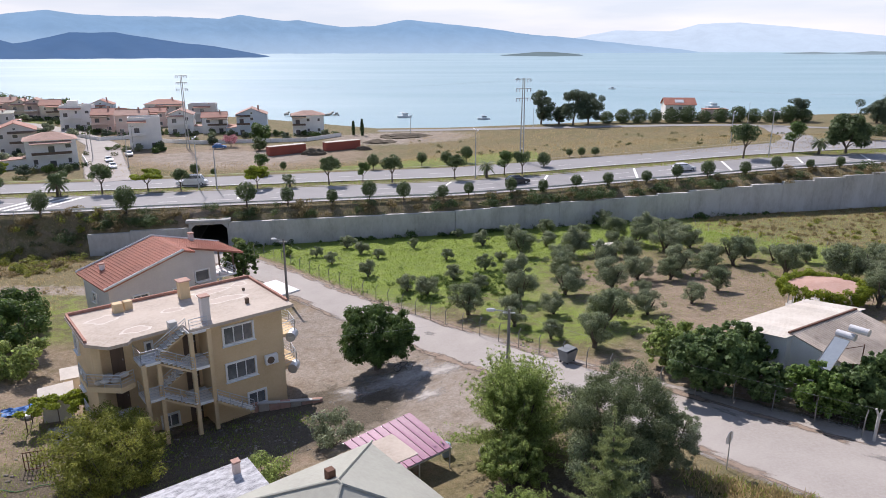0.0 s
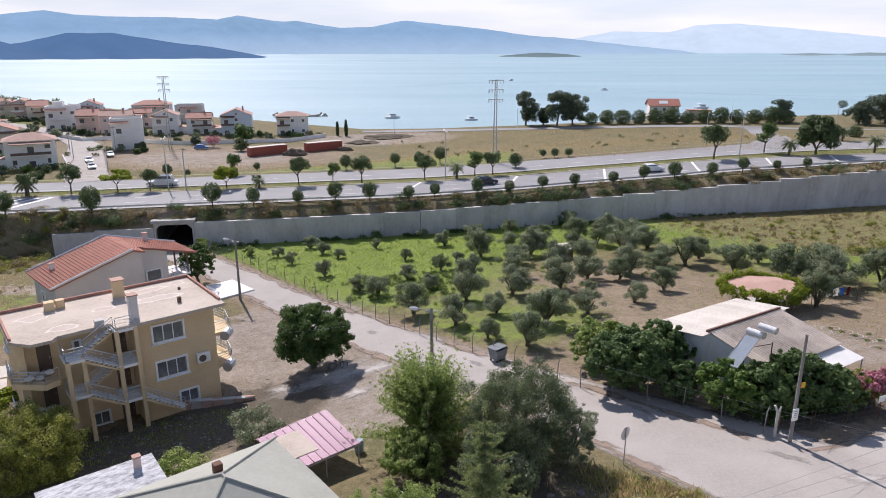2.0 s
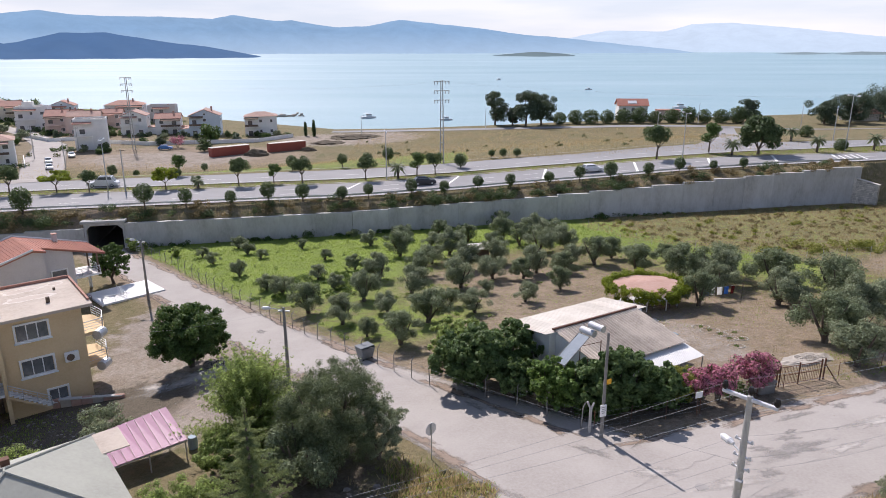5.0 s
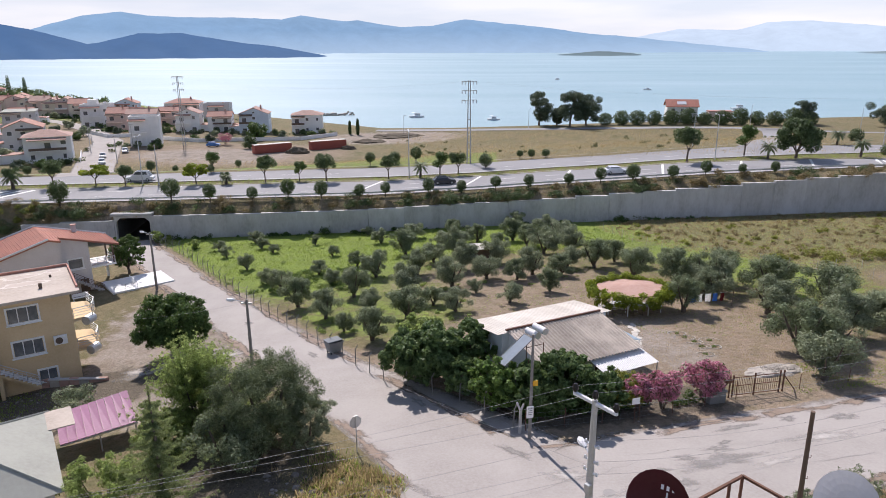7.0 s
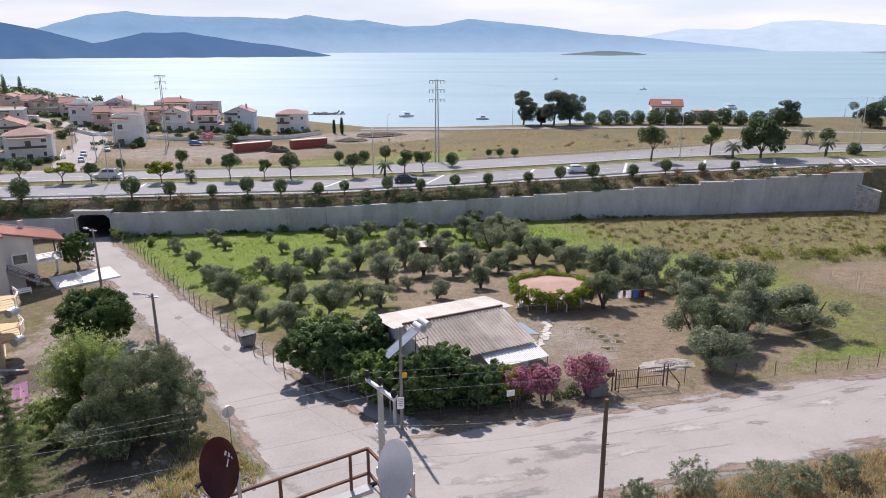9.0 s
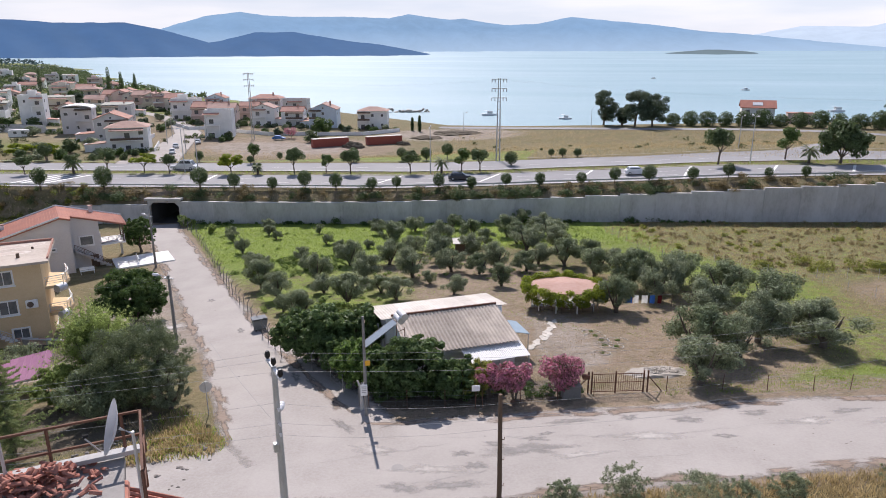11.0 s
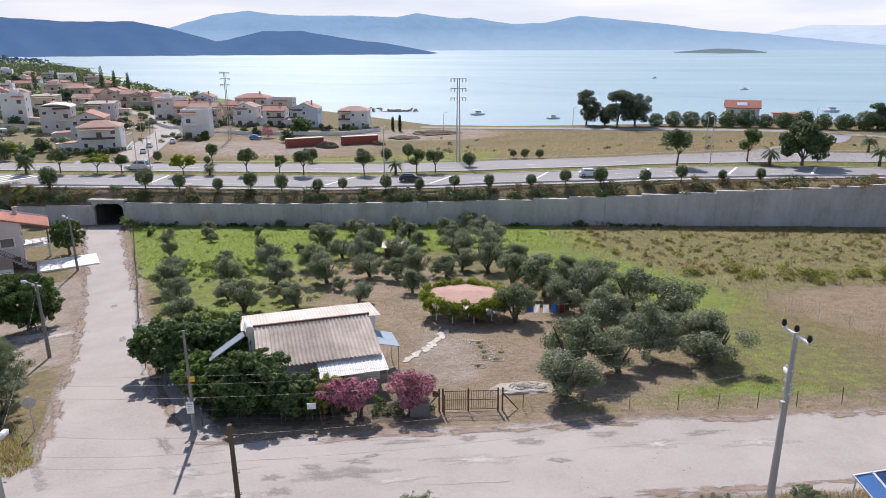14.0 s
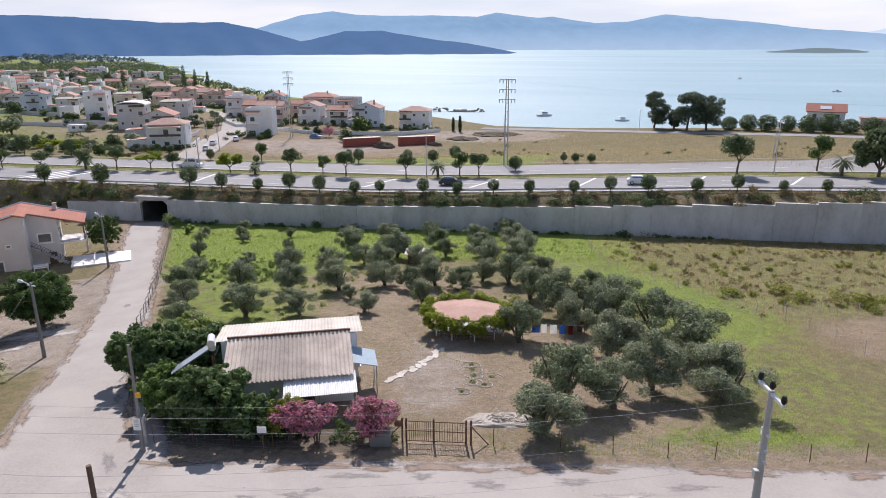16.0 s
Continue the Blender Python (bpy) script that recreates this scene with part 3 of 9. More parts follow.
green = np.maximum(green, 0.5 * blob(X, Y, -190, 190, 90, 40))
roadside = np.maximum.reduce([lane(X, Y, -38, 103, 8, 50, 3.4, 1.8), lane(X, Y, 12, 47, 28, 33, 4, 2.5), lane(X, Y, 14, 22, 66, 43, 4.4, 2.0)])
bare = np.maximum(bare, roadside)
gravel = np.maximum.reduce([lane(X, Y, -6, 51, -10, 66, 5.5, 4), lane(X, Y, -3, 44, 3, 47, 3.5, 4), lane(X, Y, 40, 49, 37, 60, 1.2, 3) * 0.8, lane(X, Y, -90, 83, -40, 79, 1, 2)])
gravel = np.maximum(gravel, 0.8 * blob(X, Y, -14, 243, 32, 22))
gravel = np.maximum(gravel, 0.9 * blob(X, Y, -62, 198, 30, 18))
# where shade is painted as darker soil: apartment front, street hedge, corner trees
shade_soil = np.maximum.reduce([lane(X, Y, -24, 38, -8, 47.5, 3.6, 2.5), lane(X, Y, 25.5, 38.2, 38, 41.8, 1.6, 1.6) * 0.9, 0.8 * blob(X, Y, 8, 31, 7, 6)])
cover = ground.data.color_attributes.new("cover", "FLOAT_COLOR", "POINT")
cover.data.foreach_set("color", np.stack([green, bare, gravel, shade_soil], 1).ravel())

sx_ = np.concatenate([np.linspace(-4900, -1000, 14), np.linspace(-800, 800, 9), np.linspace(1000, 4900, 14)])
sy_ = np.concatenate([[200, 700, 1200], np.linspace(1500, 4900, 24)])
# far water climbs so its edge meets the horizon in the camera's view
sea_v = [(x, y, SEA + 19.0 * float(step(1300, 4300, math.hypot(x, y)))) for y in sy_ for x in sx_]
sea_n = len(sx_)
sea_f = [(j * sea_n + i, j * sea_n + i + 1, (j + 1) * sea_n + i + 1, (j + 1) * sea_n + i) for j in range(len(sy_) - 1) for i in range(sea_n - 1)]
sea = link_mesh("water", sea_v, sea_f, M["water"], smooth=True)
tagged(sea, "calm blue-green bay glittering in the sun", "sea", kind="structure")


def hills(name, mat, label, dist, profile, y_foot, base=-5):
    """A range of hills: profile is (bearing in degrees from straight ahead, height angle in degrees over the eye)."""
    b = np.array([p[0] for p in profile], float)
    h = np.array([p[1] for p in profile], float)
    bb = np.arange(b[0], b[-1] + 0.01, 0.25)
    hh = np.interp(bb, b, h)
    rng = np.random.default_rng(3)
    hh = hh + np.convolve(rng.normal(size=len(bb)), np.ones(3) / 3, "same") * 0.02 * (hh > 0.15)
    v, f = [], []
    rows = 7
    for i, a in enumerate(bb):
        for j in range(rows):
            k = j / (rows - 1)
            d = dist * (1 + 0.16 * k)
            z = SEA + (31 + math.tan(radians(hh[i])) * d - SEA) * math.sin(k * math.pi / 2) ** 1.15
            if j == 0:
                z = base
            r = d * (1 + 0.012 * math.sin(a * 1.9 + j) * (1 - k))
            v.append((28 + math.sin(radians(a)) * r, math.cos(radians(a)) * r, z))
        v.append((math.sin(radians(a)) * dist * 1.3, math.cos(radians(a)) * dist * 1.3, base))
    n = rows + 1
    for i in range(len(bb) - 1):
        for j in range(n - 1):
            f.append((i * n + j, (i + 1) * n + j, (i + 1) * n + j + 1, i * n + j + 1))
    return tagged(link_mesh(name, v, f, mat, smooth=True), label, "hill", kind="structure")


# distance haze is painted into these glowing hill colours
HAZE_1 = glow("haze_glow_far_hill", (0.56, 0.68, 0.80), 0.98, (0.02, 0.02, 0.02), 0.5)
HAZE_2 = glow("haze_glow_hill", (0.215, 0.36, 0.54), 0.98, (0.03, 0.035, 0.03), 0.5)
HAZE_3 = glow("haze_glow_near_hill", (0.055, 0.14, 0.31), 0.88, (0.03, 0.035, 0.03), 0.06)
hills("hill_far", HAZE_1, "pale blue mountain with bright haze painted on as glow", 4000, [(9.5, -0.3), (10.5, 0.9), (13.6, 1.45), (17.8, 1.34), (19.8, 1.86), (22.6, 1.93), (26.4, 1.56), (30, 1.13), (33, 0.8), (40, 0.5), (46, 0.2)], 96)
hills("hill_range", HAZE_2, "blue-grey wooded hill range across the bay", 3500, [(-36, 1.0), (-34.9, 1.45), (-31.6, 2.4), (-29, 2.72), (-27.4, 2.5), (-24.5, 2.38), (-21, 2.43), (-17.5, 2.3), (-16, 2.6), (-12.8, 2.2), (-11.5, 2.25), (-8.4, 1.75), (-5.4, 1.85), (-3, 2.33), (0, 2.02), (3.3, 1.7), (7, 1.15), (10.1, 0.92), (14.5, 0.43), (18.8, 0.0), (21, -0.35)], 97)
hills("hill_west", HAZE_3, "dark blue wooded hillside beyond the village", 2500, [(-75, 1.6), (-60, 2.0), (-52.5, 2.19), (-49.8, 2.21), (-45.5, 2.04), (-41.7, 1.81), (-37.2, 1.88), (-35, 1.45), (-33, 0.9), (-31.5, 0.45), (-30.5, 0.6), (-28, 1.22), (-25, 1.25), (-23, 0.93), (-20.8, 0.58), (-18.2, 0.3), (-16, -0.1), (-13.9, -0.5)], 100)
hills("island", glow("haze_glow_island", (0.22, 0.34, 0.44), 0.42, (0.05, 0.06, 0.04)), "low dark wooded island in the bay", 2600, [(2.0, -0.62), (4.7, -0.4), (7.5, -0.16), (8.5, -0.17), (10.2, -0.29), (12.3, -0.6)], 98)
hills("headland", glow("haze_glow_headland", (0.34, 0.46, 0.56), 0.5, (0.06, 0.07, 0.05)), "low headland on the far shore, haze painted on", 3000, [(24.5, -0.55), (25, -0.33), (27.7, -0.17), (29.5, -0.28), (31.2, -0.13), (34, -0.2), (42, -0.15), (48, -0.5)], 96)


# ---- roads ----
def strip(name, xs, near, far, lift, mat, parent=None, thick=0.0):
    """A strip of road laid on the land between two lines over x."""
    v, f = [], []
    for x in xs:
        for k in (0, 0.33, 0.67, 1):
            y = near(x) + (far(x) - near(x)) * k
            v.append((x, y, land(x, y) + lift))
    for i in range(len(xs) - 1):
        for j in range(3):
            a = i * 4 + j
            f.append((a, a + 4, a + 5, a + 1))
    return link_mesh(name, v, f, mat, parent, smooth=False)


def faded(ob, values):
    """Gives a mesh its fade, 0 where the layer breaks off."""
    ob.data.attributes.new("fade", "FLOAT", "POINT").data.foreach_set("value", values)
    return ob


def ribbon(name, line, half, lift, mat, cross=10, seg=1.5, wob=0.0, parent=None):
    """A ribbon of road along a plan line of (x, y, half width)."""
    pts = []
    for (x0, y0, w0), (x1, y1, w1) in zip(line, line[1:]):
        n = max(1, int(math.hypot(x1 - x0, y1 - y0) / seg))
        pts += [(x0 + (x1 - x0) * i / n, y0 + (y1 - y0) * i / n, w0 + (w1 - w0) * i / n) for i in range(n)]
    pts.append(line[-1])
    v, f, fade = [], [], []
    for i, (x, y, w) in enumerate(pts):
        a, b = pts[max(i - 2, 0)], pts[min(i + 2, len(pts) - 1)]
        d = Vector((b[0] - a[0], b[1] - a[1])).normalized()
        for j in range(cross + 1):
            k = (2 * j / cross - 1)
            if abs(k) == 1:
                k *= 1 + wob * (math.sin(i * 1.3 + k * 2) + math.sin(i * 0.47 + k)) / w
            w_ = w + 0.55
            px, py = x - d.y * w_ * k, y + d.x * w_ * k
            v.append((px, py, land(px, py) + lift))
            fade.append(min(1.0, (1 - min(1, abs(k))) * w_ / 1.1))
    n = cross + 1
    for i in range(len(pts) - 1):
        for j in range(cross):
            f.append((i * n + j, i * n + j + 1, (i + 1) * n + j + 1, (i + 1) * n + j))
    return faded(link_mesh(name, v, f, mat, parent), fade)


def far_edge(x):
    return kerb_y(x) + np.interp(x, [-200, -60, 0, 25, 60, 80, 90, 107, 126, 200], [26, 27.5, 29, 30, 30, 32.5, 31, 29, 26.5, 26])


def carriage(x):
    return np.interp(x, [62, 85, 112], [13.2, 11.6, 8.8])


xs = list(range(-330, 331, 4))
near_lane = strip("road_near_carriageway", xs, lambda x: kerb_y(x) + 0.0, lambda x: kerb_y(x) + carriage(x), 0.10, M["highway"])
tagged(near_lane, "grey asphalt near carriageway of a coastal highway", "road", kind="structure")
far_lane = strip("road_far_carriageway", xs, lambda x: kerb_y(x) + 17.8, far_edge, 0.10, M["highway"])
tagged(far_lane, "grey asphalt far carriageway of a coastal highway", "road", kind="structure")
for label, o in (("kerb_near", lambda x: -0.25), ("kerb_median_near", carriage), ("kerb_median_far", lambda x: 17.55)):
    k = strip(label, xs, lambda x: kerb_y(x) + o(x), lambda x: kerb_y(x) + o(x) + 0.25, 0.24, M["kerb"])
    tagged(k, "pale concrete kerb along the highway", "kerb", kind="structure")
k = strip("kerb_far", xs, far_edge, lambda x: far_edge(x) + 0.3, 0.55, M["stone"])
tagged(k, "low dark stone wall along the far edge of the highway", "low wall", kind="structure")
for o, mat_w in ((0.9, 0.12), (18.5, 0.12)):
    tagged(strip("edge_line", xs, lambda x: kerb_y(x) + o, lambda x: kerb_y(x) + o + mat_w, 0.115, M["paint"]), "thin white painted edge line", "road marking", kind="structure")
for x in range(-110, 130, 9):
    for o in ((4.6, 8.6, 22.5) if x < 84 else (4.4, 22.5)):
        tagged(strip("lane_dash", [x, x + 1.5, x + 3], lambda q: kerb_y(q) + o, lambda q: kerb_y(q) + o + 0.14, 0.115, M["paint"]), "white painted lane dash", "road marking", "lane dashes", "structure")
for x in (-36, 2, 21, 39, 58, 74, 88, 101):
    bm = bmesh.new()
    o = 7.0 if x > 30 else 5.0
    row = []
    for k in range(9):
        q = x - 2.6 * k / 8 * (1 if x > 0 else -0.6)
        y = float(kerb_y(q) + carriage(q)) - 0.2 - o * (1.7 if x < 70 else 1.1) * k / 8
        row.append((bm.verts.new((q, y, land(q, y) + 0.125)), bm.verts.new((q + 0.5, y, land(q + 0.5, y) + 0.125))))
    for a, b in zip(row, row[1:]):
        bm.faces.new((a[0], a[1], b[1], b[0]))
    ob = part("cross_line", bm, M["paint"], None)
    tagged(ob, "broad white painted line across the carriageway", "road marking", "broad cross lines", "structure")

for i in range(9):
    bm = bmesh.new()
    q = -72 + 2.2 * i if i < 4 else 98.4 + 1.5 * (i - 4)
    row = []
    for k in range(5):
        x = q + (3.2 if i < 4 else 1.6) * k / 4
        y = float(kerb_y(x)) + 1.6 + (10.4 if i < 4 else 6.2) * k / 4
        w = 0.9 if i < 4 else 0.4
        row.append((bm.verts.new((x, y, land(x, y) + 0.125)), bm.verts.new((x + w, y, land(x + w, y) + 0.125))))
    for a, b in zip(row, row[1:]):
        bm.faces.new((a[0], a[1], b[1], b[0]))
    tagged(part("hatch_line", bm, M["paint"], None), "white painted hatch line on the carriageway", "road marking", "hatch lines", "structure")
rail = thing("guard_rail", 0, 0, 0, 0, "low galvanised guard rail along the highway edge", "guard rail")
for x in range(-110, 100, 4):
    p, q = [Vector((v, float(kerb_y(v)) - 0.45, land(v, float(kerb_y(v)) - 0.45))) for v in (x, x + 4)]
    part("post", tube([p - Vector((0, 0, 0.2)), p + Vector((0, 0, 0.75))], 0.05, 5), M["steel"], rail)
    part("beam", slab([p + Vector((0, 0, 0.45)), q + Vector((0, 0, 0.45)), q + Vector((0, 0.02, 0.75)), p + Vector((0, 0.02, 0.75))], 0.05), M["steel"], rail)
xs2 = list(range(-24, 331, 4))
COAST_X, COAST_Y = [-24, 10, 44, 85, 106, 116, 137, 166, 220, 330], [266.5, 261.5, 258, 256, 253, 250.5, 240, 224, 212, 215]
coast = strip("coast_road", xs2, lambda x: np.interp(x, COAST_X, COAST_Y) - 3.0, lambda x: np.interp(x, COAST_X, COAST_Y) + 3.0, 0.12, M["highway"])
tagged(coast, "narrow asphalt coast road above the shore", "road", kind="structure")
link_road = ribbon("slip_road", [(85, 159, 5.0), (89, 167, 3.6), (95, 180, 3.0), (105, 203, 2.8), (114, 226, 3.0), (119, 240, 3.4), (121, 249, 4.5)], 5, 0.12, M["highway"])
tagged(link_road, "asphalt slip road joining highway and coast road", "road", kind="structure")
village_road = ribbon("village_street", [(-62, 131, 5.0), (-71, 150, 5.0), (-83, 168, 5.0), (-99.5, 200, 5.2), (-112, 226, 4.6), (-136, 256, 3.4), (-165, 283, 3), (-210, 310, 3)], 4, 0.12, M["road"])
tagged(village_road, "sun-bleached concrete village street", "road", kind="structure")
lane_a = ribbon("road_lane", [(-36.3, 102.0, 2.6), (-33, 97.5, 2.6), (-5.6, 66.4, 2.5), (10.9, 47.2, 2.9), (15, 42.4, 3.6), (23.0, 34.0, 4.8), (26.0, 31.2, 4.6)], 3, 0.034, M["road"], wob=0.07)
tagged(lane_a, "sun-bleached cracked asphalt lane down to the underpass", "road", kind="structure")
lane_b = ribbon("road_street", [(-6, 12, 3.4), (8, 19.4, 3.5), (19, 25.3, 3.1), (26, 28.8, 3.6), (32, 30.6, 4.5), (43, 34.8, 4.6), (55, 39.2, 4.2), (64, 41.8, 4.3), (90, 51, 4.3), (140, 66, 4.3)], 4, 0.03, M["road"], wob=0.12)
tagged(lane_b, "sun-bleached patched asphalt street", "road", kind="structure")

# retaining wall with a stepped top, cast in panels
retaining = thing("retaining_wall", 0, 0, 0, 0, "long stained cast-concrete retaining wall with a stepped top", "wall", kind="structure")
joints = [-54, -48, -39.5]
x = -33.45
while x < 98:
    joints.append(x)
    x += 6.0
joints.append(98.5)
for a, b in zip(joints, joints[1:]):
    if a < -36 < b:
        continue
    m0 = 0.5 * (a + b)
    zt = float(np.interp(m0, WALL_X, WALL_T))
    pa, pb = Vector((a, float(wall_y(a)), 0)), Vector((b, float(wall_y(b)), 0))
    d = (pb - pa).normalized()
    n = Vector((-d.y, d.x, 0))
    zb = min(land(a, pa.y - 0.6), land(b, pb.y - 0.6)) - 0.6
    bm = bmesh.new()
    add_prism(bm, [(p.x, p.y) for p in (pa + d * 0.015 - n * 0.42, pb - d * 0.015 - n * 0.42, pb - d * 0.015 + n * 0.25, pa + d * 0.015 + n * 0.25)], zb, zt)
    part("panel", bm, M["concrete"], retaining)
# underpass
under = thing("underpass", -36.45, float(wall_y(-36.45)), 0.6, 10.2, "concrete box underpass below the highway, painted dark inside", "underpass", kind="structure")
part("lintel", box(0, -0.25, 4.72, 6.7, 1.5, 0.42, 0.05), M["kerb"], under, "pale concrete coping slab")
part("cheek", box(-2.87, -0.2, 1.7, 0.26, 0.6, 5.6, 0.03), M["concrete"], under)
part("cheek", box(2.87, -0.2, 1.7, 0.26, 0.6, 5.6, 0.03), M["concrete"], under)
part("header", box(0, -0.2, 4.3, 5.46, 0.6, 0.4), M["concrete"], under)
for sx in (-1, 1):
    bm = bmesh.new()
    for yy in (-0.45, 0.05):
        bm.faces.new([bm.verts.new((sx * px, yy, pz)) for px, pz in ((2.74, 4.1), (2.0, 4.1), (2.74, 3.4))])
    bm.verts.ensure_lookup_table()
    for k in range(3):
        bm.faces.new((bm.verts[k], bm.verts[(k + 1) % 3], bm.verts[3 + (k + 1) % 3], bm.verts[3 + k]))
    part("haunch", bm, M["concrete"], under)
# lining painted near-black to stand in for the shade of the bore
bm = bmesh.new()
for sx in (-1, 1):
    add_prism(bm, [(sx * 2.8, 0.11), (sx * 3.1, 0.11), (sx * 3.1, 32), (sx * 2.85, 32)], -1, 4.4)
add_box(bm, 0, 16, 4.2, 6.2, 31.5, 0.3)
part("barrel", bm, M["dark_bore"], under)
# closing panel added at the far end; keeps the inside dark
part("end_wall", box(0, 32.2, 1.7, 6.2, 0.3, 5.4), M["dark_bore"], under)
part("floor_slab", box(0, 16, -0.2, 5.4, 33, 0.3), M["dark_bore"], under)
# stone wing wall at the far end
wing = thing("wing_wall", 97.3, 126.3, 2.0, -52, "pale rubble stone wing wall", "wall", kind="structure")
bm = bmesh.new()
v = [bm.verts.new(p) for p in ((-0.5, -0.45, 0), (4.7, -0.45, 0), (4.7, 0.5, 0), (-0.5, 0.5, 0), (-0.5, -0.2, 5.9), (4.7, -0.2, 5.0), (4.7, 0.5, 5.0), (-0.5, 0.5, 5.9))]
for q in ((0, 1, 5, 4), (1, 2, 6, 5), (2, 3, 7, 6), (3, 0, 4, 7), (4, 5, 6, 7), (3, 2, 1, 0)):
    bm.faces.new([v[i] for i in q])
part("core", bm, M["stone"], wing)
r_ = random.Random(77)
bm = bmesh.new()
z = 0.15
while z < 5.8:
    hgt, x = r_.uniform(0.26, 0.42), -0.45 + r_.uniform(0, 0.2)
    while x < 4.65:
        w = min(r_.uniform(0.25, 0.6), 4.72 - x)
        if z + hgt < 5.9 - 0.17 * (x + 0.5):
            add_box(bm, x + w / 2, -0.45 + 0.25 * z / 5.9 - r_.uniform(0, 0.06), z + hgt / 2, w - 0.05, 0.16, hgt - 0.05)
        x += w
    z += hgt
part("stone_facing", bm, M["pale_rubble"], wing)
part("coping", slab([(-0.5, -0.3, 6.0), (4.8, -0.3, 5.08), (4.8, 0.55, 5.08), (-0.5, 0.55, 6.0)], 0.14), M["pale_stone"], wing)

# ---- parts that many houses share ----
def railing(parent, a, b, height=0.95, bars=4, mat=None, step_len=1.2):
    """A steel railing between two points: posts and level bars. It hangs under the house itself."""
    while parent.parent:
        parent = parent.parent
    r = new("railing")
    r.parent = parent
    a, b = Vector(a), Vector(b)
    n = max(1, round((b - a).length / step_len))
    for i in range(n + 1):
        p = a.lerp(b, i / n)
        part("post", tube([p, p + Vector((0, 0, height))], 0.03, 5), mat or M["steel"], r)
    for j in range(bars):
        h = Vector((0, 0, height * (j + 1) / bars))
        part("bar", tube([a + h, b + h], 0.034 if j == bars - 1 else 0.02, 5), mat or M["steel"], r)
    return r


def window(parent, cx, cy, cz, w, h, face, lights=3, frame_w=0.14, depth=0.16):
    """A window set on a wall; face: the wall's outward direction in degrees round z (0 is -y)."""
    m = pose(cx, cy, cz, 0, 0, face)
    win = new("window")
    win.parent = parent
    win.matrix_basis = m
    for sx in (-1, 1):
        part("jamb", box(sx * (w / 2), -0.03, 0, frame_w, 0.16, h + frame_w), M["frame"], win)
    for sz in (-1, 1):
        part("rail", box(0, -0.03, sz * (h / 2), w - frame_w, 0.16, frame_w), M["frame"], win)
    lw = (w - frame_w) / lights
    for i in range(lights):
        x = -w / 2 + frame_w / 2 + lw * (i + 0.5)
        part("pane", box(x, 0.0, 0, lw - 0.08, 0.03, h - frame_w - 0.06), M["glass"], win)
    for i in range(1, lights):
        part("mullion", box(-w / 2 + frame_w / 2 + lw * i, -0.01, 0, 0.07, 0.08, h - frame_w), M["frame"], win)
    part("sill", box(0, -0.1, -h / 2 - 0.1, w + 0.3, 0.26, 0.06, 0.01), M["frame"], win)
    return win


def hole(parent, cx, cy, cz, w, h, face):
    """A dark doorway with a door leaf set back."""
    d = new("door")
    d.parent = parent
    d.matrix_basis = pose(cx, cy, cz, 0, 0, face)
    part("leaf", box(0, -0.02, 0, w, 0.06, h, 0.01), M["wood"], d)
    part("handle", box(w * 0.36, -0.08, 0, 0.03, 0.05, 0.14), M["steel"], d)
    return d


def chimney(parent, x, y, z, w, h, mat, cap=True):
    c = new("chimney")
    c.parent = parent
    c.matrix_basis = pose(x, y, z)
    part("shaft", box(0, 0, h / 2, w, w, h, 0.02), mat, c)
    if cap:
        part("cap", box(0, 0, h + 0.05, w * 1.25, w * 1.25, 0.1, 0.01), M["terracotta"], c)
    return c


def dish(parent, x, y, z, rz, tilt, r, mat, label=""):
    """A shallow reflector on an arm, facing along -y before turning."""
    d = new("satellite_dish")
    d.parent = parent
    d.matrix_basis = pose(x, y, z, 0, 0, rz)
    bm = bmesh.new()
    m = pose(0, 0, 0, 90 - tilt, 0, 0)
    rings = []
    for j in range(6):
        q = j / 5
        rings.append([bm.verts.new(m @ Vector((math.cos(a) * r * q * 0.92, math.sin(a) * r * q, 0.22 * r * q * q))) for a in [2 * math.pi * k / 24 for k in range(24)]] if j else [bm.verts.new(m @ Vector((0, 0, 0)))])
    for k in range(24):
        bm.faces.new((rings[0][0], rings[1][k], rings[1][(k + 1) % 24]))
    for a, b in zip(rings[1:], rings[2:]):
        for k in range(24):
            bm.faces.new((a[k], b[k], b[(k + 1) % 24], a[(k + 1) % 24]))
    bmesh.ops.solidify(bm, geom=list(bm.faces), thickness=0.02)
    part("reflector", bm, mat, d, label)
    part("feed_arm", tube([m @ Vector((0, -r * 0.95, 0.2)), m @ Vector((0, -r * 0.4, r * 1.0))], 0.018, 5), M["steel"], d)
    part("feed_horn", tube([m @ Vector((0, -r * 0.4, r * 1.0)), m @ Vector((0, -r * 0.33, r * 0.84))], [0.05, 0.04], 8), M["rubber"], d)
    part("bracket", tube([(0, 0.05, -0.05), (0, 0.3, -0.25), (0, 0.3, -0.9)], 0.035, 6), M["steel"], d)
    return d


# ---- apartment house ----
apt = thing("apartment_house", -20.3, 49.7, 2.4, 38.5, "three-storey beige rendered apartment house with an outside stair and flat roof", "house")
Z0, F1, F2, ROOF = 0.0, 3.1, 6.0, 8.85
part("wall", add_prism(bmesh.new(), [(-7.2, -2.9), (-6.7, -2.9), (-6.7, -1.8), (0.5, -1.8), (0.5, -3.8), (6.6, -3.8), (6.6, 3.8), (-7.2, 3.8)], -0.6, ROOF), M["beige"], apt)
bm = bmesh.new()
add_prism(bm, [(-7.5, -2.4), (-6.3, -3.9), (-5.0, -3.9), (-4.6, -3.4), (-0.95, -3.2), (-0.95, -4.5), (7.4, -4.4), (7.4, 4.3), (-7.5, 4.2)], ROOF, ROOF + 0.24)
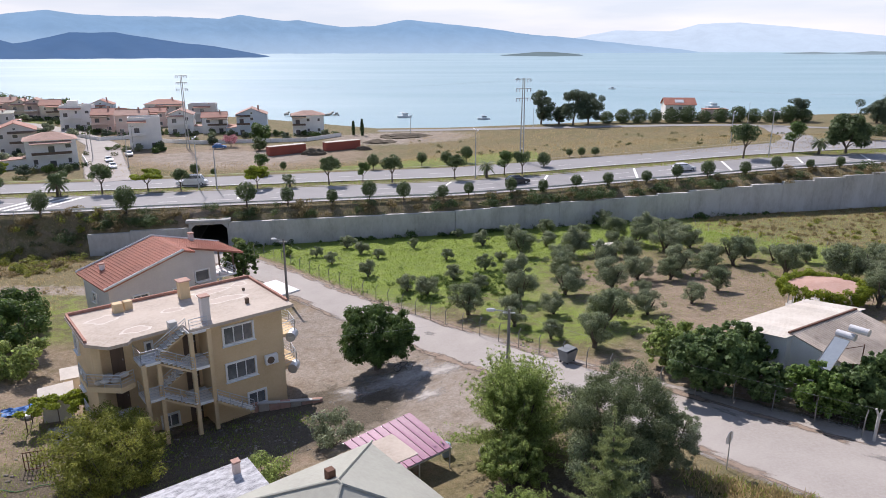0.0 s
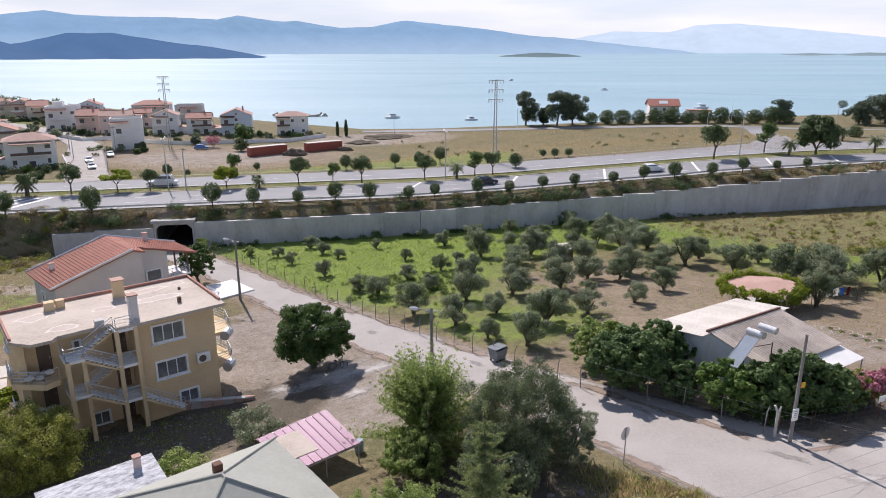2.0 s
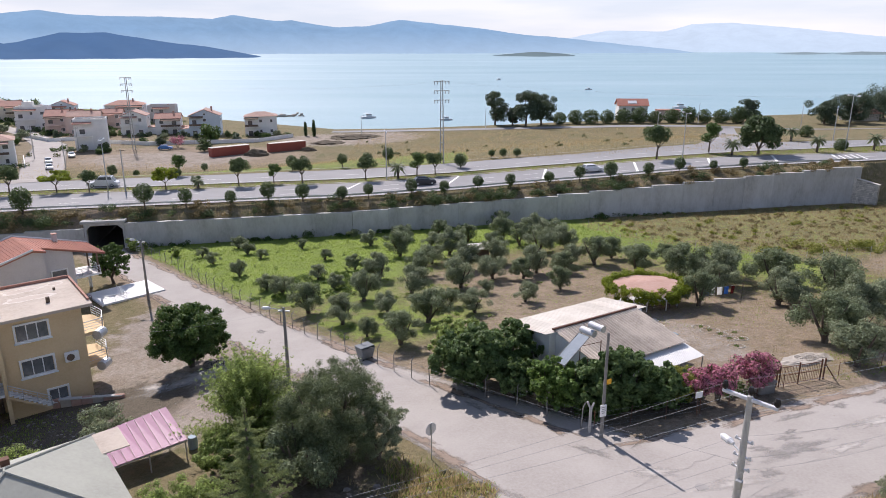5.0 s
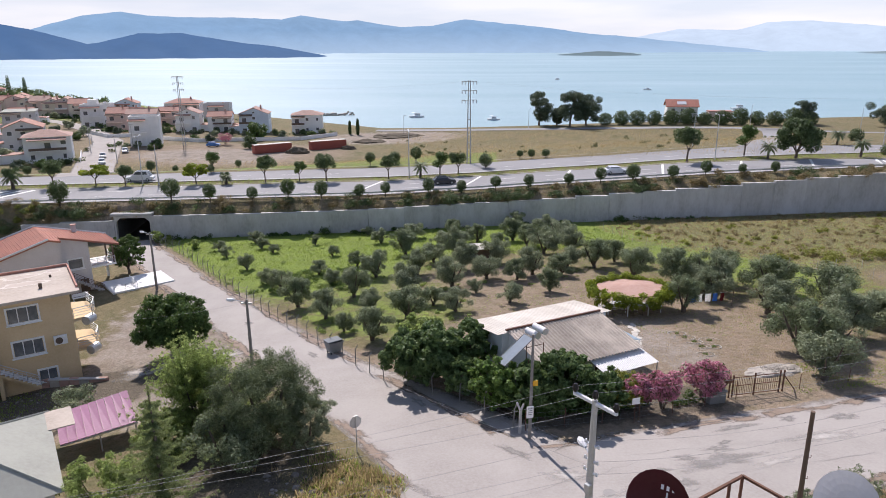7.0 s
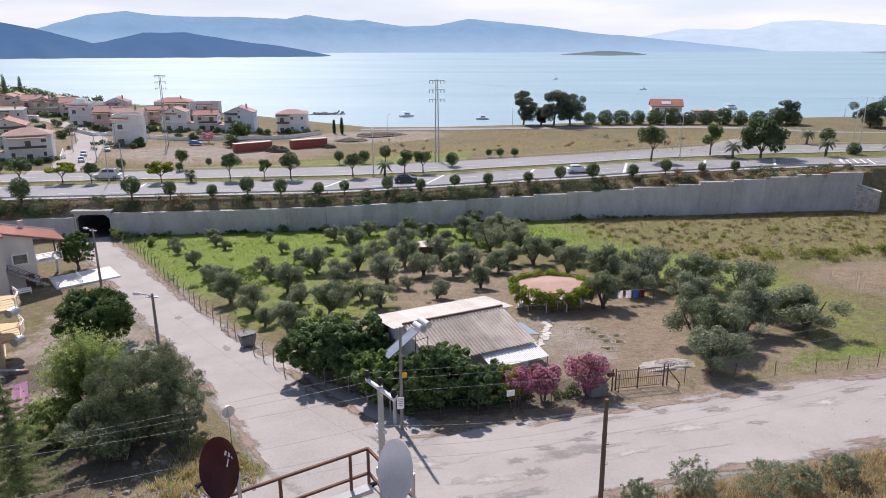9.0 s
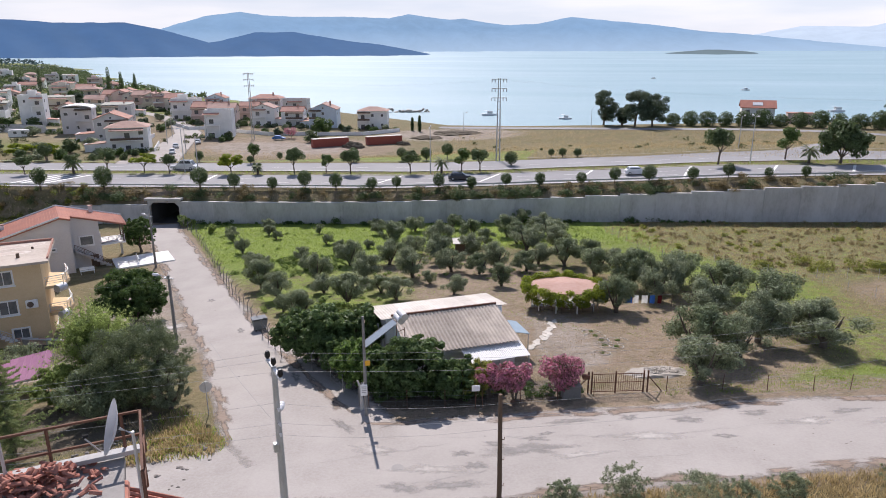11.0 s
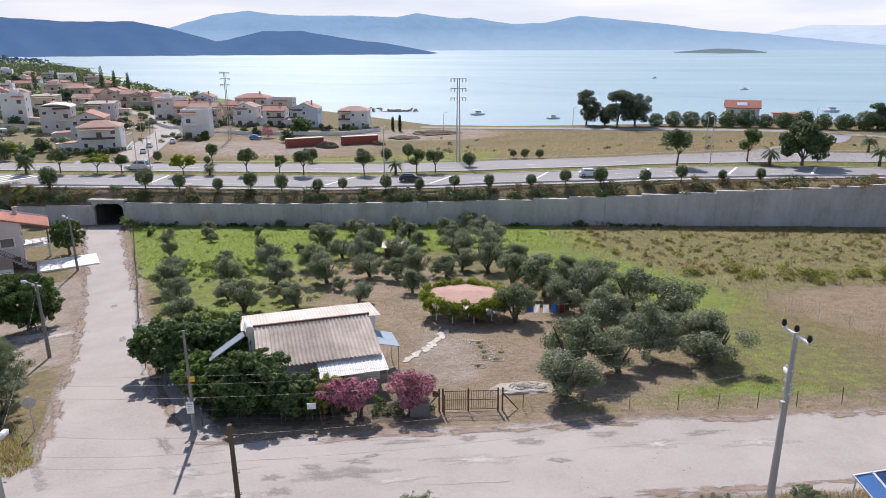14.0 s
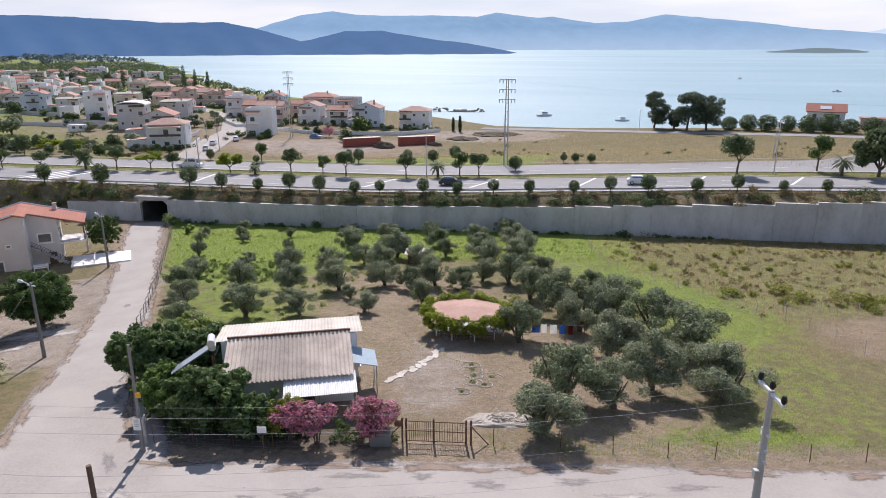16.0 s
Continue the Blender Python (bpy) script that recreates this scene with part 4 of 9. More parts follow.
part("roof", bm, M["screed"], apt, "weathered pale screed roof with dried puddle rings")
for q in ((0, 4.15, ROOF + 0.36, 14.7, 0.16, 0.24), (7.3, 0.3, ROOF + 0.34, 0.16, 7.5, 0.2), (-7.35, 0.9, ROOF + 0.34, 0.16, 6.3, 0.2)):
    part("parapet", box(*q), M["tile_far"], apt, "low brick-red parapet edge")
for x, y, w, h, mt in ((0.75, -3.2, 0.62, 1.9, "grey_render"), (1.1, 2.6, 0.8, 1.5, "beige"), (-3.2, 2.9, 0.6, 0.7, "beige"), (-4.0, 2.7, 0.7, 0.75, "beige"), (4.6, -1.9, 0.28, 0.5, "wood"), (5.6, 1.2, 0.2, 0.25, "wood"), (-1.7, -3.1, 0.6, 0.5, "concrete")):
    chimney(apt, x, y, ROOF + 0.2, w, h, M[mt], w > 0.59 and h > 1)
for z in (1.7, 4.55, 7.6):
    if z < 2:
        window(apt, 4.0, -3.82, z + 0.0, 1.5, 1.15, 0, 2)
    else:
        window(apt, 2.9, -3.82, z, 2.4, 1.45, 0, 3)
    window(apt, -7.22, 2.2, z, 1.2, 1.4, -90, 2)
window(apt, -2.3, -1.84, 1.0, 1.3, 1.1, 0, 2)
window(apt, -3.2, -1.84, 7.5, 0.5, 0.8, 0, 1)
for z in (Z0 + 1.05, F1 + 1.05, F2 + 1.05):
    hole(apt, -0.25, -1.82, z, 0.95, 2.1, 0)
    if z > 2:
        hole(apt, -5.4, -1.82, z, 0.9, 2.1, 0)
# corner balconies running round to the side
for z in (F1, F2):
    b = new("balcony")
    b.parent = apt
    part("slab", add_prism(bmesh.new(), [(-7.2, -1.7), (-7.75, -1.5), (-7.75, 0.4), (-7.21, 0.4), (-7.21, -1.75), (-6.72, -1.85), (-4.9, -1.85), (-4.9, -3.9), (-5.9, -4.3), (-7.75, -2.6), (-7.75, -1.9)][4:] + [(-7.75, -0.2), (-7.21, -0.2)], z - 0.42, z), M["beige"], b)
    railing(b, (-7.7, -0.2, z), (-7.7, -2.6, z))
    railing(b, (-7.7, -2.6, z), (-5.9, -4.25, z))
    railing(b, (-5.9, -4.25, z), (-4.9, -3.85, z))
    for k in range(6):
        bm = bmesh.new()
        bmesh.ops.create_icosphere(bm, subdivisions=2, radius=0.28, matrix=pose(-7.0 + 0.32 * k, -2.9 - 0.35 * (k % 2), z + 0.22 + 0.14 * (k % 3)) @ Matrix.Diagonal((1.2, 0.9, 0.75, 1)))
        part("sack", bm, M["white_sheet" if k % 2 else "stone"], b)
    b2 = new("balcony")
    b2.parent = apt
    part("slab", add_prism(bmesh.new(), [(6.6, -2.9), (8.3, -2.6), (8.75, -0.6), (8.3, 1.6), (6.6, 2.2)], z - 0.3, z), M["beige"], b2)
    part("drum", tube([(7.6, -3.0, z - 0.35), (8.3, -2.2, z - 0.35)], 0.42, 12), M["steel"], b2, "steel-clad rounded balcony foot")
    railing(b2, (6.7, -2.85, z + 0.02), (8.25, -2.55, z + 0.02), 0.95)
    railing(b2, (8.25, -2.55, z + 0.02), (8.7, -0.6, z + 0.02), 0.95)
    railing(b2, (8.7, -0.6, z + 0.02), (8.25, 1.55, z + 0.02), 0.95)
# stair tower
stair = new("outside_stair")
stair.parent = apt
for x, y, h in ((-3.3, -4.3, 7.5), (-4.4, -4.6, 7.4), (-0.9, -4.4, ROOF), (0.42, -4.4, ROOF)):
    part("column", box(x, y, h / 2 - 0.6, 0.3, 0.3, h + 1.2, 0.02), M["beige"], stair)
for z in (F1, F2, ROOF + 0.05):
    part("landing", box(-0.25, -3.25, z - 0.11, 1.6, 2.5, 0.22), M["white"], stair)
    railing(stair, (-0.9, -4.4, z), (0.42, -4.4, z))
for top, mid, low in ((ROOF, 7.4, F2), (F2, 4.55, F1)):
    part("half_landing", box(-3.9, -3.7, mid - 0.1, 1.3, 1.9, 0.2), M["white"], stair)
    railing(stair, (-4.5, -4.6, mid), (-3.3, -4.6, mid))
    railing(stair, (-4.5, -4.6, mid), (-4.5, -2.8, mid))
    for y, za, zb in ((-3.2, mid, top), (-4.15, mid, low)):
        for i in range(8):
            k = (i + 0.5) / 8
            part("tread", box(-3.25 + 2.35 * k, y, za + (zb - za) * k - 0.03, 0.34, 0.9, 0.07), M["white"], stair)
        a, b = Vector((-3.3, y, za - 0.2)), Vector((-0.9, y, zb - 0.2))
        part("stringer", slab([a + Vector((0, -0.4, 0)), b + Vector((0, -0.4, 0)), b + Vector((0, 0.4, 0)), a + Vector((0, 0.4, 0))], 0.14), M["beige"], stair)
        railing(stair, (-3.3, y - 0.45, za), (-0.9, y - 0.45, zb), 0.9)
for i in range(9):
    part("tread", box(0.7 + 0.3 * i, -4.35, F1 - 0.1 - 0.21 * i, 0.34, 0.95, 0.08), M["white"], stair)
part("stringer", slab([(0.5, -4.8, F1 - 0.15), (3.3, -4.8, 1.1), (3.3, -3.9, 1.1), (0.5, -3.9, F1 - 0.15)], 0.16), M["beige"], stair)
railing(apt, (0.5, -4.8, F1 - 0.05), (3.3, -4.8, 1.2), 0.9)
ac = new("air_conditioner")
ac.parent = apt
ac.matrix_basis = pose(5.35, -4.05, 4.75)
part("case", box(0, 0, 0, 1.05, 0.36, 0.8, 0.03), M["frame"], ac)
part("fan_grille", tube([(-0.12, -0.16, 0), (-0.12, -0.2, 0)], 0.3, 16), M["wood"], ac)
part("plinth", box(-0.3, 1.0, -0.4, 14.0, 5.8, 1.4), M["concrete"], apt)

# dried puddle marks on the roof
for i, (x, y, rx, ry) in enumerate(((-5.2, 1.6, 1.3, 0.8), (3.2, 2.6, 1.6, 0.7), (3.4, 0.2, 1.9, 0.8), (-0.6, 0.4, 0.9, 0.5), (-3.9, -1.9, 1.1, 0.6), (6.0, 3.0, 0.7, 0.5))):
    for j, (k, mt) in enumerate(((1.0, "puddle_rim"), (0.78, "puddle"))):
        bm = bmesh.new()
        bm.faces.new([bm.verts.new((x + rx * k * math.cos(a) * (1 + 0.18 * math.sin(3 * a + i) + 0.1 * math.sin(5 * a + 2 * i)), y + ry * k * math.sin(a) * (1 + 0.2 * math.sin(2 * a + i) + 0.12 * math.sin(6 * a)), ROOF + 0.244 + 0.003 * j)) for a in [2 * math.pi * q / 28 for q in range(28)]])
        part("puddle_mark", bm, M[mt], apt)

# ---- villa with a low gable roof ----
villa = thing("villa", -30.3, 72.4, 2.3, 45, "pale grey two-storey villa with a red tiled gable roof", "house")
RID, EAV = 8.2, 5.85
bm = bmesh.new()
for x0, x1, y0, y1 in ((-8.0, 1.0, -3.7, 3.6), (1.0, 4.6, -1.6, 3.6)):
    zs = lambda x: RID - 0.15 - abs(x) * (RID - EAV) / 8.4
    v = [bm.verts.new(p) for p in ((x0, y0, -0.4), (x1, y0, -0.4), (x1, y1, -0.4), (x0, y1, -0.4), (x0, y0, zs(x0)), (x1, y0, zs(x1)), (x1, y1, zs(x1)), (x0, y1, zs(x0)))]
    if x0 < 0 < x1:
        t0, t1 = bm.verts.new((0, y0, zs(0))), bm.verts.new((0, y1, zs(0)))
        bm.faces.new((v[0], v[1], v[5], t0, v[4]))
        bm.faces.new((v[2], v[3], v[7], t1, v[6]))
    else:
        bm.faces.new((v[0], v[1], v[5], v[4]))
        bm.faces.new((v[2], v[3], v[7], v[6]))
    bm.faces.new((v[1], v[2], v[6], v[5]))
    bm.faces.new((v[3], v[0], v[4], v[7]))
part("wall", bm, M["grey_render"], villa)
roof_v = new("roof")
roof_v.parent = villa
part("plane", slab([(-8.5, -4.0, EAV - 0.1), (0, -4.0, RID), (0, 4.1, RID), (-8.5, 4.1, EAV - 0.1)], 0.22), M["tile"], roof_v)
part("plane", slab([(0, -4.0, RID), (1.3, -4.0, RID - 0.37), (1.3, 4.1, RID - 0.37), (0, 4.1, RID)], 0.22), M["tile"], roof_v)
part("plane", slab([(1.3, -1.9, RID - 0.37), (8.1, -1.9, EAV + 0.02), (8.1, 4.1, EAV + 0.02), (1.3, 4.1, RID - 0.37)], 0.22), M["tile"], roof_v)
for a, b, c, d in (((-8.5, -4.08, EAV - 0.02), (0, -4.08, RID + 0.08), (0, 4.18, RID + 0.08), (-8.5, 4.18, EAV - 0.02)),):
    part("verge", tube([a, b], 0.13, 6), M["frame"], roof_v)
    part("verge", tube([d, c], 0.13, 6), M["frame"], roof_v)
part("verge", tube([(0, 4.18, RID + 0.08), (8.1, 4.18, EAV + 0.1)], 0.13, 6), M["frame"], roof_v)
for row in range(24):
    k = (row + 0.5) / 24
    for side in (-1, 1):
        w = 8.45 if side < 0 else 8.05
        x = side * w * k
        z = RID - (RID - EAV) * abs(x) / 8.45 + 0.005
        y0 = -3.95 if (side < 0 or x < 1.3) else -1.85
        part("tile_course", tube([(x, y0, z), (x, 4.05, z)], 0.035, 4), M["tile"], roof_v)
chimney(villa, 4.2, 3.2, 6.4, 0.5, 1.5, M["grey_render"])
chimney(villa, -6.6, 1.5, 5.9, 0.45, 1.0, M["white"])
window(villa, -4.9, -3.72, 3.6, 1.6, 1.5, 0, 2)
window(villa, -1.2, -3.72, 3.9, 0.6, 0.4, 0, 1)
window(villa, -3.0, -3.72, 1.0, 1.9, 1.9, 0, 2)
window(villa, 4.62, 0.2, 4.2, 2.2, 1.1, 90, 1)
window(villa, -8.02, 0.5, 3.8, 1.0, 1.0, -90, 2)
window(villa, 2.9, -1.62, 4.1, 1.7, 1.3, 0, 1)
hole(villa, 3.6, -1.63, 1.0, 1.0, 2.0, 0)
bal = new("balcony")
bal.parent = villa
part("slab", box(6.2, 1.9, 2.85, 3.4, 4.0, 0.25), M["white"], bal)
part("column", box(7.7, 0.1, 4.3, 0.16, 0.16, 2.9), M["wood"], bal)
part("column", box(7.7, 3.7, 4.2, 0.16, 0.16, 2.7), M["wood"], bal)
part("column", box(7.6, 3.6, 1.3, 0.3, 0.3, 3.0), M["white"], bal)
railing(bal, (4.7, -0.05, 2.95), (7.8, -0.05, 2.95), 0.9, 5)
railing(bal, (7.85, 0, 2.95), (7.85, 3.8, 2.95), 0.9, 5)
st = new("outside_stair")
st.parent = villa
for i in range(12):
    part("tread", box(1.4 + 0.36 * i, -2.1, 3.0 - 0.25 * i, 0.4, 0.9, 0.25), M["concrete"], st)
railing(st, (1.3, -2.55, 3.1), (5.6, -2.55, 0.2), 0.85, 4, M["rust"])
terrace = thing("terrace", -21.9, 77.3, land(-21.9, 77.3) - 0.1, 45, "white paved terrace slab beside a villa", "terrace")
part("slab", box(0.2, 0, 0.22, 7.6, 5.4, 0.3, 0.03), M["white"], terrace)
railing(terrace, (-3.4, -2.5, 0.37), (-0.6, -2.5, 0.37), 0.8, 4, M["frame"])
railing(terrace, (-0.6, -2.5, 0.37), (-0.6, 0.6, 0.37), 0.8, 4, M["frame"])
bench = thing("garden_bench", -25.3, 70.6, land(-25.3, 70.6), 45, "white garden bench against a villa wall", "bench")
part("seat", box(0, 0, 0.42, 1.8, 0.45, 0.06, 0.01), M["frame"], bench)
part("backrest", box(0, 0.2, 0.7, 1.8, 0.05, 0.4, 0.01), M["frame"], bench)
for sx in (-0.8, 0.8):
    part("leg", box(sx, 0, 0.2, 0.07, 0.4, 0.4), M["frame"], bench)

# ---- white house with a fibre-cement roof ----
cot = thing("farm_cottage", 27.41, 41.16, 7.15, 31.2, "low white rendered cottage with a corrugated fibre-cement roof", "house")
CW, CD, RY = 10.3, 9.0, 4.5
bm = bmesh.new()
for inset, y0, y1, za, zb in ((0.8, 0.3, RY, 2.98, 3.84), (0.2, RY, CD - 0.3, 3.84, 3.2)):
    v = [bm.verts.new(p) for y, z in ((y0, za), (y1, zb)) for p in ((inset, y, -0.6), (CW - inset, y, -0.6), (CW - inset, y, z), (inset, y, z))]
    for q in ((0, 1, 2, 3), (5, 4, 7, 6), (1, 5, 6, 2), (4, 0, 3, 7), (3, 2, 6, 7)):
        bm.faces.new([v[i] for i in q])
part("wall", bm, M["white"], cot)


def corrugated(parent, name, x0, x1, lo, hi, mat, pitch=0.18, amp=0.03, sheet=1.06, over=0.02):
    """Corrugated sheets side by side; lo and hi are (y, z) of the two ends."""
    n = max(1, round((x1 - x0) / sheet))
    for i in range(n):
        a, b = x0 + (x1 - x0) * i / n, x0 + (x1 - x0) * (i + 1) / n
        k = max(8, int((b - a) / pitch * 6))
        v, f = [], []
        for j in range(k + 1):
            x = a + (b - a) * j / k + 0
            z = amp * math.sin(2 * math.pi * x / pitch) + (i % 2) * 0.008
            v += [(x, lo[0], lo[1] + z), (x, hi[0], hi[1] + z), (x, lo[0], lo[1] + z - 0.012), (x, hi[0], hi[1] + z - 0.012)]
        for j in range(k):
            p, q = j * 4, j * 4 + 4
            f += [(p, p + 1, q + 1, q), (p + 2, q + 2, q + 3, p + 3), (p, q, q + 2, p + 2), (p + 1, p + 3, q + 3, q + 1)]
        link_mesh(name, v, f, mat, parent)


rc = new("roof")
rc.parent = cot
corrugated(rc, "sheet", 0.7, CW - 0.7, (-0.55, 2.93), (RY + 0.2, 3.98), M["asbestos"], 0.3, 0.06)
corrugated(rc, "white_sheet", -0.25, CW + 0.25, (RY - 0.1, 3.93), (CD + 0.3, 3.2), M["white_sheet"], 0.25, 0.016)
part("ridge_board", box(CW / 2, RY + 0.2, 4.04, CW - 1.3, 0.16, 0.14), M["rust"], rc)
awn = new("awning")
awn.parent = cot
corrugated(awn, "sheet", 4.8, 9.7, (-2.2, 2.4), (0.28, 2.8), M["white"], 0.15, 0.02)
for px in (4.9, 7.2, 9.6):
    part("post", tube([(px, -2.1, -0.5), (px, -2.1, 2.4)], 0.05, 6), M["steel"], awn)
window(cot, 0.78, 2.2, 1.5, 0.9, 0.9, -90, 1)
window(cot, 0.18, 5.9, 1.6, 0.7, 0.7, -90, 1)
window(cot, CW - 0.18, 5.0, 1.6, 1.0, 1.0, 90, 2)
hole(cot, CW - 0.78, 1.8, 1.0, 1.1, 2.1, 90)
hole(cot, 6.3, 0.28, 1.0, 1.0, 2.0, 0)
side = new("side_awning")
side.parent = cot
part("sheet", slab([(CW - 0.7, 1.6, 2.75), (CW + 1.1, 1.6, 2.3), (CW + 1.1, 4.4, 2.3), (CW - 0.7, 4.4, 2.75)], 0.04), M["faded_blue"], side, "faded grey-blue sheet")
part("post", tube([(CW + 1.0, 1.7, -0.4), (CW + 1.0, 1.7, 2.3)], 0.04, 6), M["steel"], side)
part("post", tube([(CW + 1.0, 4.3, -0.4), (CW + 1.0, 4.3, 2.3)], 0.04, 6), M["steel"], side)
dish(cot, -0.3, 5.6, 2.55, -90, 25, 0.58, M["dish_white"], "white satellite dish")

heater = thing("solar_water_heater", 27.2, 41.35, 11.05, -53, "rooftop solar water heater with two drums and a tilted panel", "water heater")
for i, (dx, dz) in enumerate(((-0.3, 1.55), (0.45, 2.15))):
    drum = new("drum")
    drum.parent = heater
    part("shell", tube([(dx - 0.6, 0.4, dz), (dx + 0.6, 0.4, dz)], 0.24, 16), M["dish_white"], drum)
    part("end_band", tube([(dx + 0.57, 0.4, dz), (dx + 0.62, 0.4, dz)], 0.25, 16), M["pale_stone"], drum)
coll = new("collector")
coll.parent = heater
part("glass", slab([(-0.85, -2.3, -0.1), (0.1, -2.3, -0.1), (0.1, 0.1, 1.35), (-0.85, 0.1, 1.35)], 0.06), M["collector"], coll)
bm = bmesh.new()
for a, b in (((-0.87, -2.32, -0.1), (0.12, -2.32, -0.1)), ((-0.87, 0.12, 1.36), (0.12, 0.12, 1.36)), ((-0.87, -2.32, -0.1), (-0.87, 0.12, 1.36)), ((0.12, -2.32, -0.1), (0.12, 0.12, 1.36))):
    add_tube(bm, [a, b], 0.025, 4)
part("rim", bm, M["dark_pole"], coll)
for px, py in ((-0.9, 0.4), (0.9, 0.4), (-0.9, -1.6), (0.9, -0.9)):
    part("leg", tube([(px, py, -3.5), (px, py, 1.3 if py > 0 else 0.3)], 0.035, 5), M["rust"], heater)
part("cross_bar", tube([(-0.9, 0.4, 0.2), (0.9, 0.4, 1.2)], 0.025, 5), M["rust"], heater)

# ---- round arbour with a terracotta roof and a vine ----
arb = thing("vine_arbour", 38.3, 63.2, land(38.3, 63.2) - 0.15, 8, "open arbour with a round terracotta roof ringed by vines", "arbour")
bm = bmesh.new()
pts = []
for k in range(20):
    a = 2 * math.pi * k / 20
    pts.append((3.45 * math.cos(a) * (1 + 0.05 * math.sin(3 * a)), 2.7 * math.sin(a)))
add_prism(bm, pts, 2.35, 2.5)
c = bm.verts.new((0, 0, 2.8))
top = [v for v in bm.verts if abs(v.co.z - 2.5) < 0.01]
for f in [f for f in bm.faces if all(abs(v.co.z - 2.5) < 0.01 for v in f.verts)]:
    bmesh.ops.delete(bm, geom=[f], context="FACES_ONLY")
top.sort(key=lambda v: math.atan2(v.co.y, v.co.x))
for a, b in zip(top, top[1:] + top[:1]):
    bm.faces.new((a, b, c))
part("roof", bm, M["terracotta"], arb)
for k in range(10):
    a = 2 * math.pi * k / 10
    part("post", tube([(3.3 * math.cos(a), 2.55 * math.sin(a), -0.3), (3.3 * math.cos(a), 2.55 * math.sin(a), 2.4)], 0.06, 6), M["frame"], arb)
part("floor", add_prism(bmesh.new(), [(x * 0.98, y * 0.98) for x, y in pts], -0.5, 0.12), M["concrete"], arb)
rng = np.random.default_rng(5)
ring = []
for a in np.arange(0, 2 * math.pi, 0.09):
    k, q = rng.uniform(0.88, 1.12), rng.uniform(0.32, 0.62)
    ring.append((3.95 * k * math.cos(a), 3.1 * k * math.sin(a), 2.4 + rng.uniform(-0.35, 0.28), q, q, q * 0.8))
    if rng.random() < 0.4:
        ring.append((4.05 * math.cos(a), 3.2 * math.sin(a), 1.7 + rng.uniform(-0.3, 0.3), 0.3, 0.3, 0.45))
leaves("vine", rng, ring, 19000, 0.085, M["vine"], arb, 0.8, 0.3)
railing(arb, (-3.1, -1.0, 0.12), (-0.5, -2.55, 0.12), 0.8, 2, M["wood"])
railing(arb, (-0.5, -2.55, 0.12), (2.6, -1.8, 0.12), 0.8, 2, M["wood"])
tbl = thing("garden_table", 38.2, 62.4, land(38.2, 62.4), 10, "white garden table under an arbour", "table")
part("tabletop", box(0, 0, 0.74, 1.5, 0.9, 0.05, 0.01), M["frame"], tbl)
for sx in (-0.6, 0.6):
    for sy in (-0.35, 0.35):
        part("leg", box(sx, sy, 0.36, 0.05, 0.05, 0.72), M["frame"], tbl)
line = thing("washing_line", 46.0, 63.8, land(46.0, 63.8), 12, "washing hung on a line between olive trees", "washing")
for i, (mt, w) in enumerate((("blue", 0.7), ("frame", 0.5), ("frame", 0.6), ("blue", 0.5), ("car_red", 0.4))):
    bm = bmesh.new()
    rows_ = [[bm.verts.new((-1.8 + i * 0.8 + w * a / 4, 0.05 * math.sin(a * 1.7 + i + b), 1.5 - 0.28 * b)) for a in range(5)] for b in range(4)]
    for r0, r1 in zip(rows_, rows_[1:]):
        for a in range(4):
            bm.faces.new((r0[a], r0[a + 1], r1[a + 1], r1[a]))
    bmesh.ops.solidify(bm, geom=list(bm.faces), thickness=0.015)
    part("cloth", bm, M[mt], line)
part("cord", tube([(-2.6, 0, 1.6), (0, 0, 1.5), (2.8, 0, 1.6)], 0.012, 4), M["cable"], line)
part("pole", tube([(-2.6, 0, -0.2), (-2.6, 0, 1.65)], 0.03, 5), M["wood"], line)
part("pole", tube([(2.8, 0, -0.2), (2.8, 0, 1.65)], 0.03, 5), M["wood"], line)

hut = thing("garden_hut", 22.7, 88.2, land(22.7, 88.2), 15, "small brown hut with a white sheet roof among olives", "hut")
part("wall", box(0, 0, 0.7, 2.4, 1.6, 1.7, 0.02), M["wood"], hut)
part("roof", slab([(-1.6, -1.2, 1.55), (1.6, -1.2, 1.55), (1.6, 1.2, 1.75), (-1.6, 1.2, 1.75)], 0.08), M["white_sheet"], hut)

# ---- roofs and shelter close below ----
shelter = thing("carport", -2.3, 37.3, 4.6, 41, "carport with a faded pink ribbed metal roof on thin posts", "carport")
rs = new("roof")
rs.parent = shelter
P0, P1, P2, P3 = Vector((0.7, 36.5, 7.6)), Vector((-2.0, 40.1, 7.9)), Vector((-6.2, 37.9, 7.0)), Vector((-3.2, 33.9, 7.2))
inv = shelter.matrix_basis.inverted()
q = [inv @ p for p in (P0, P1, P2, P3)]
for i in range(9):
    a, b = i / 9 + 0.004, (i + 1) / 9 - 0.004
    part("sheet", slab([q[0].lerp(q[3], a), q[0].lerp(q[3], b), q[1].lerp(q[2], b), q[1].lerp(q[2], a)], 0.03), M["pink_sheet"], rs)
    part("seam", tube([q[0].lerp(q[3], b) + Vector((0, 0, 0.03)), q[1].lerp(q[2], b) + Vector((0, 0, 0.03))], 0.03, 4), M["pink_sheet"], rs)
for p in (q[0].lerp(q[3], 0.03), q[1].lerp(q[2], 0.03), q[0].lerp(q[3], 0.5), q[1].lerp(q[2], 0.5)):
    part("post", tube([(p.x, p.y, -0.6), (p.x, p.y, p.z - 0.05)], 0.05, 6), M["steel"], shelter)
part("beam", tube([q[0] - Vector((0, 0, 0.1)), q[3] - Vector((0, 0, 0.1))], 0.06, 4), M["steel"], shelter)
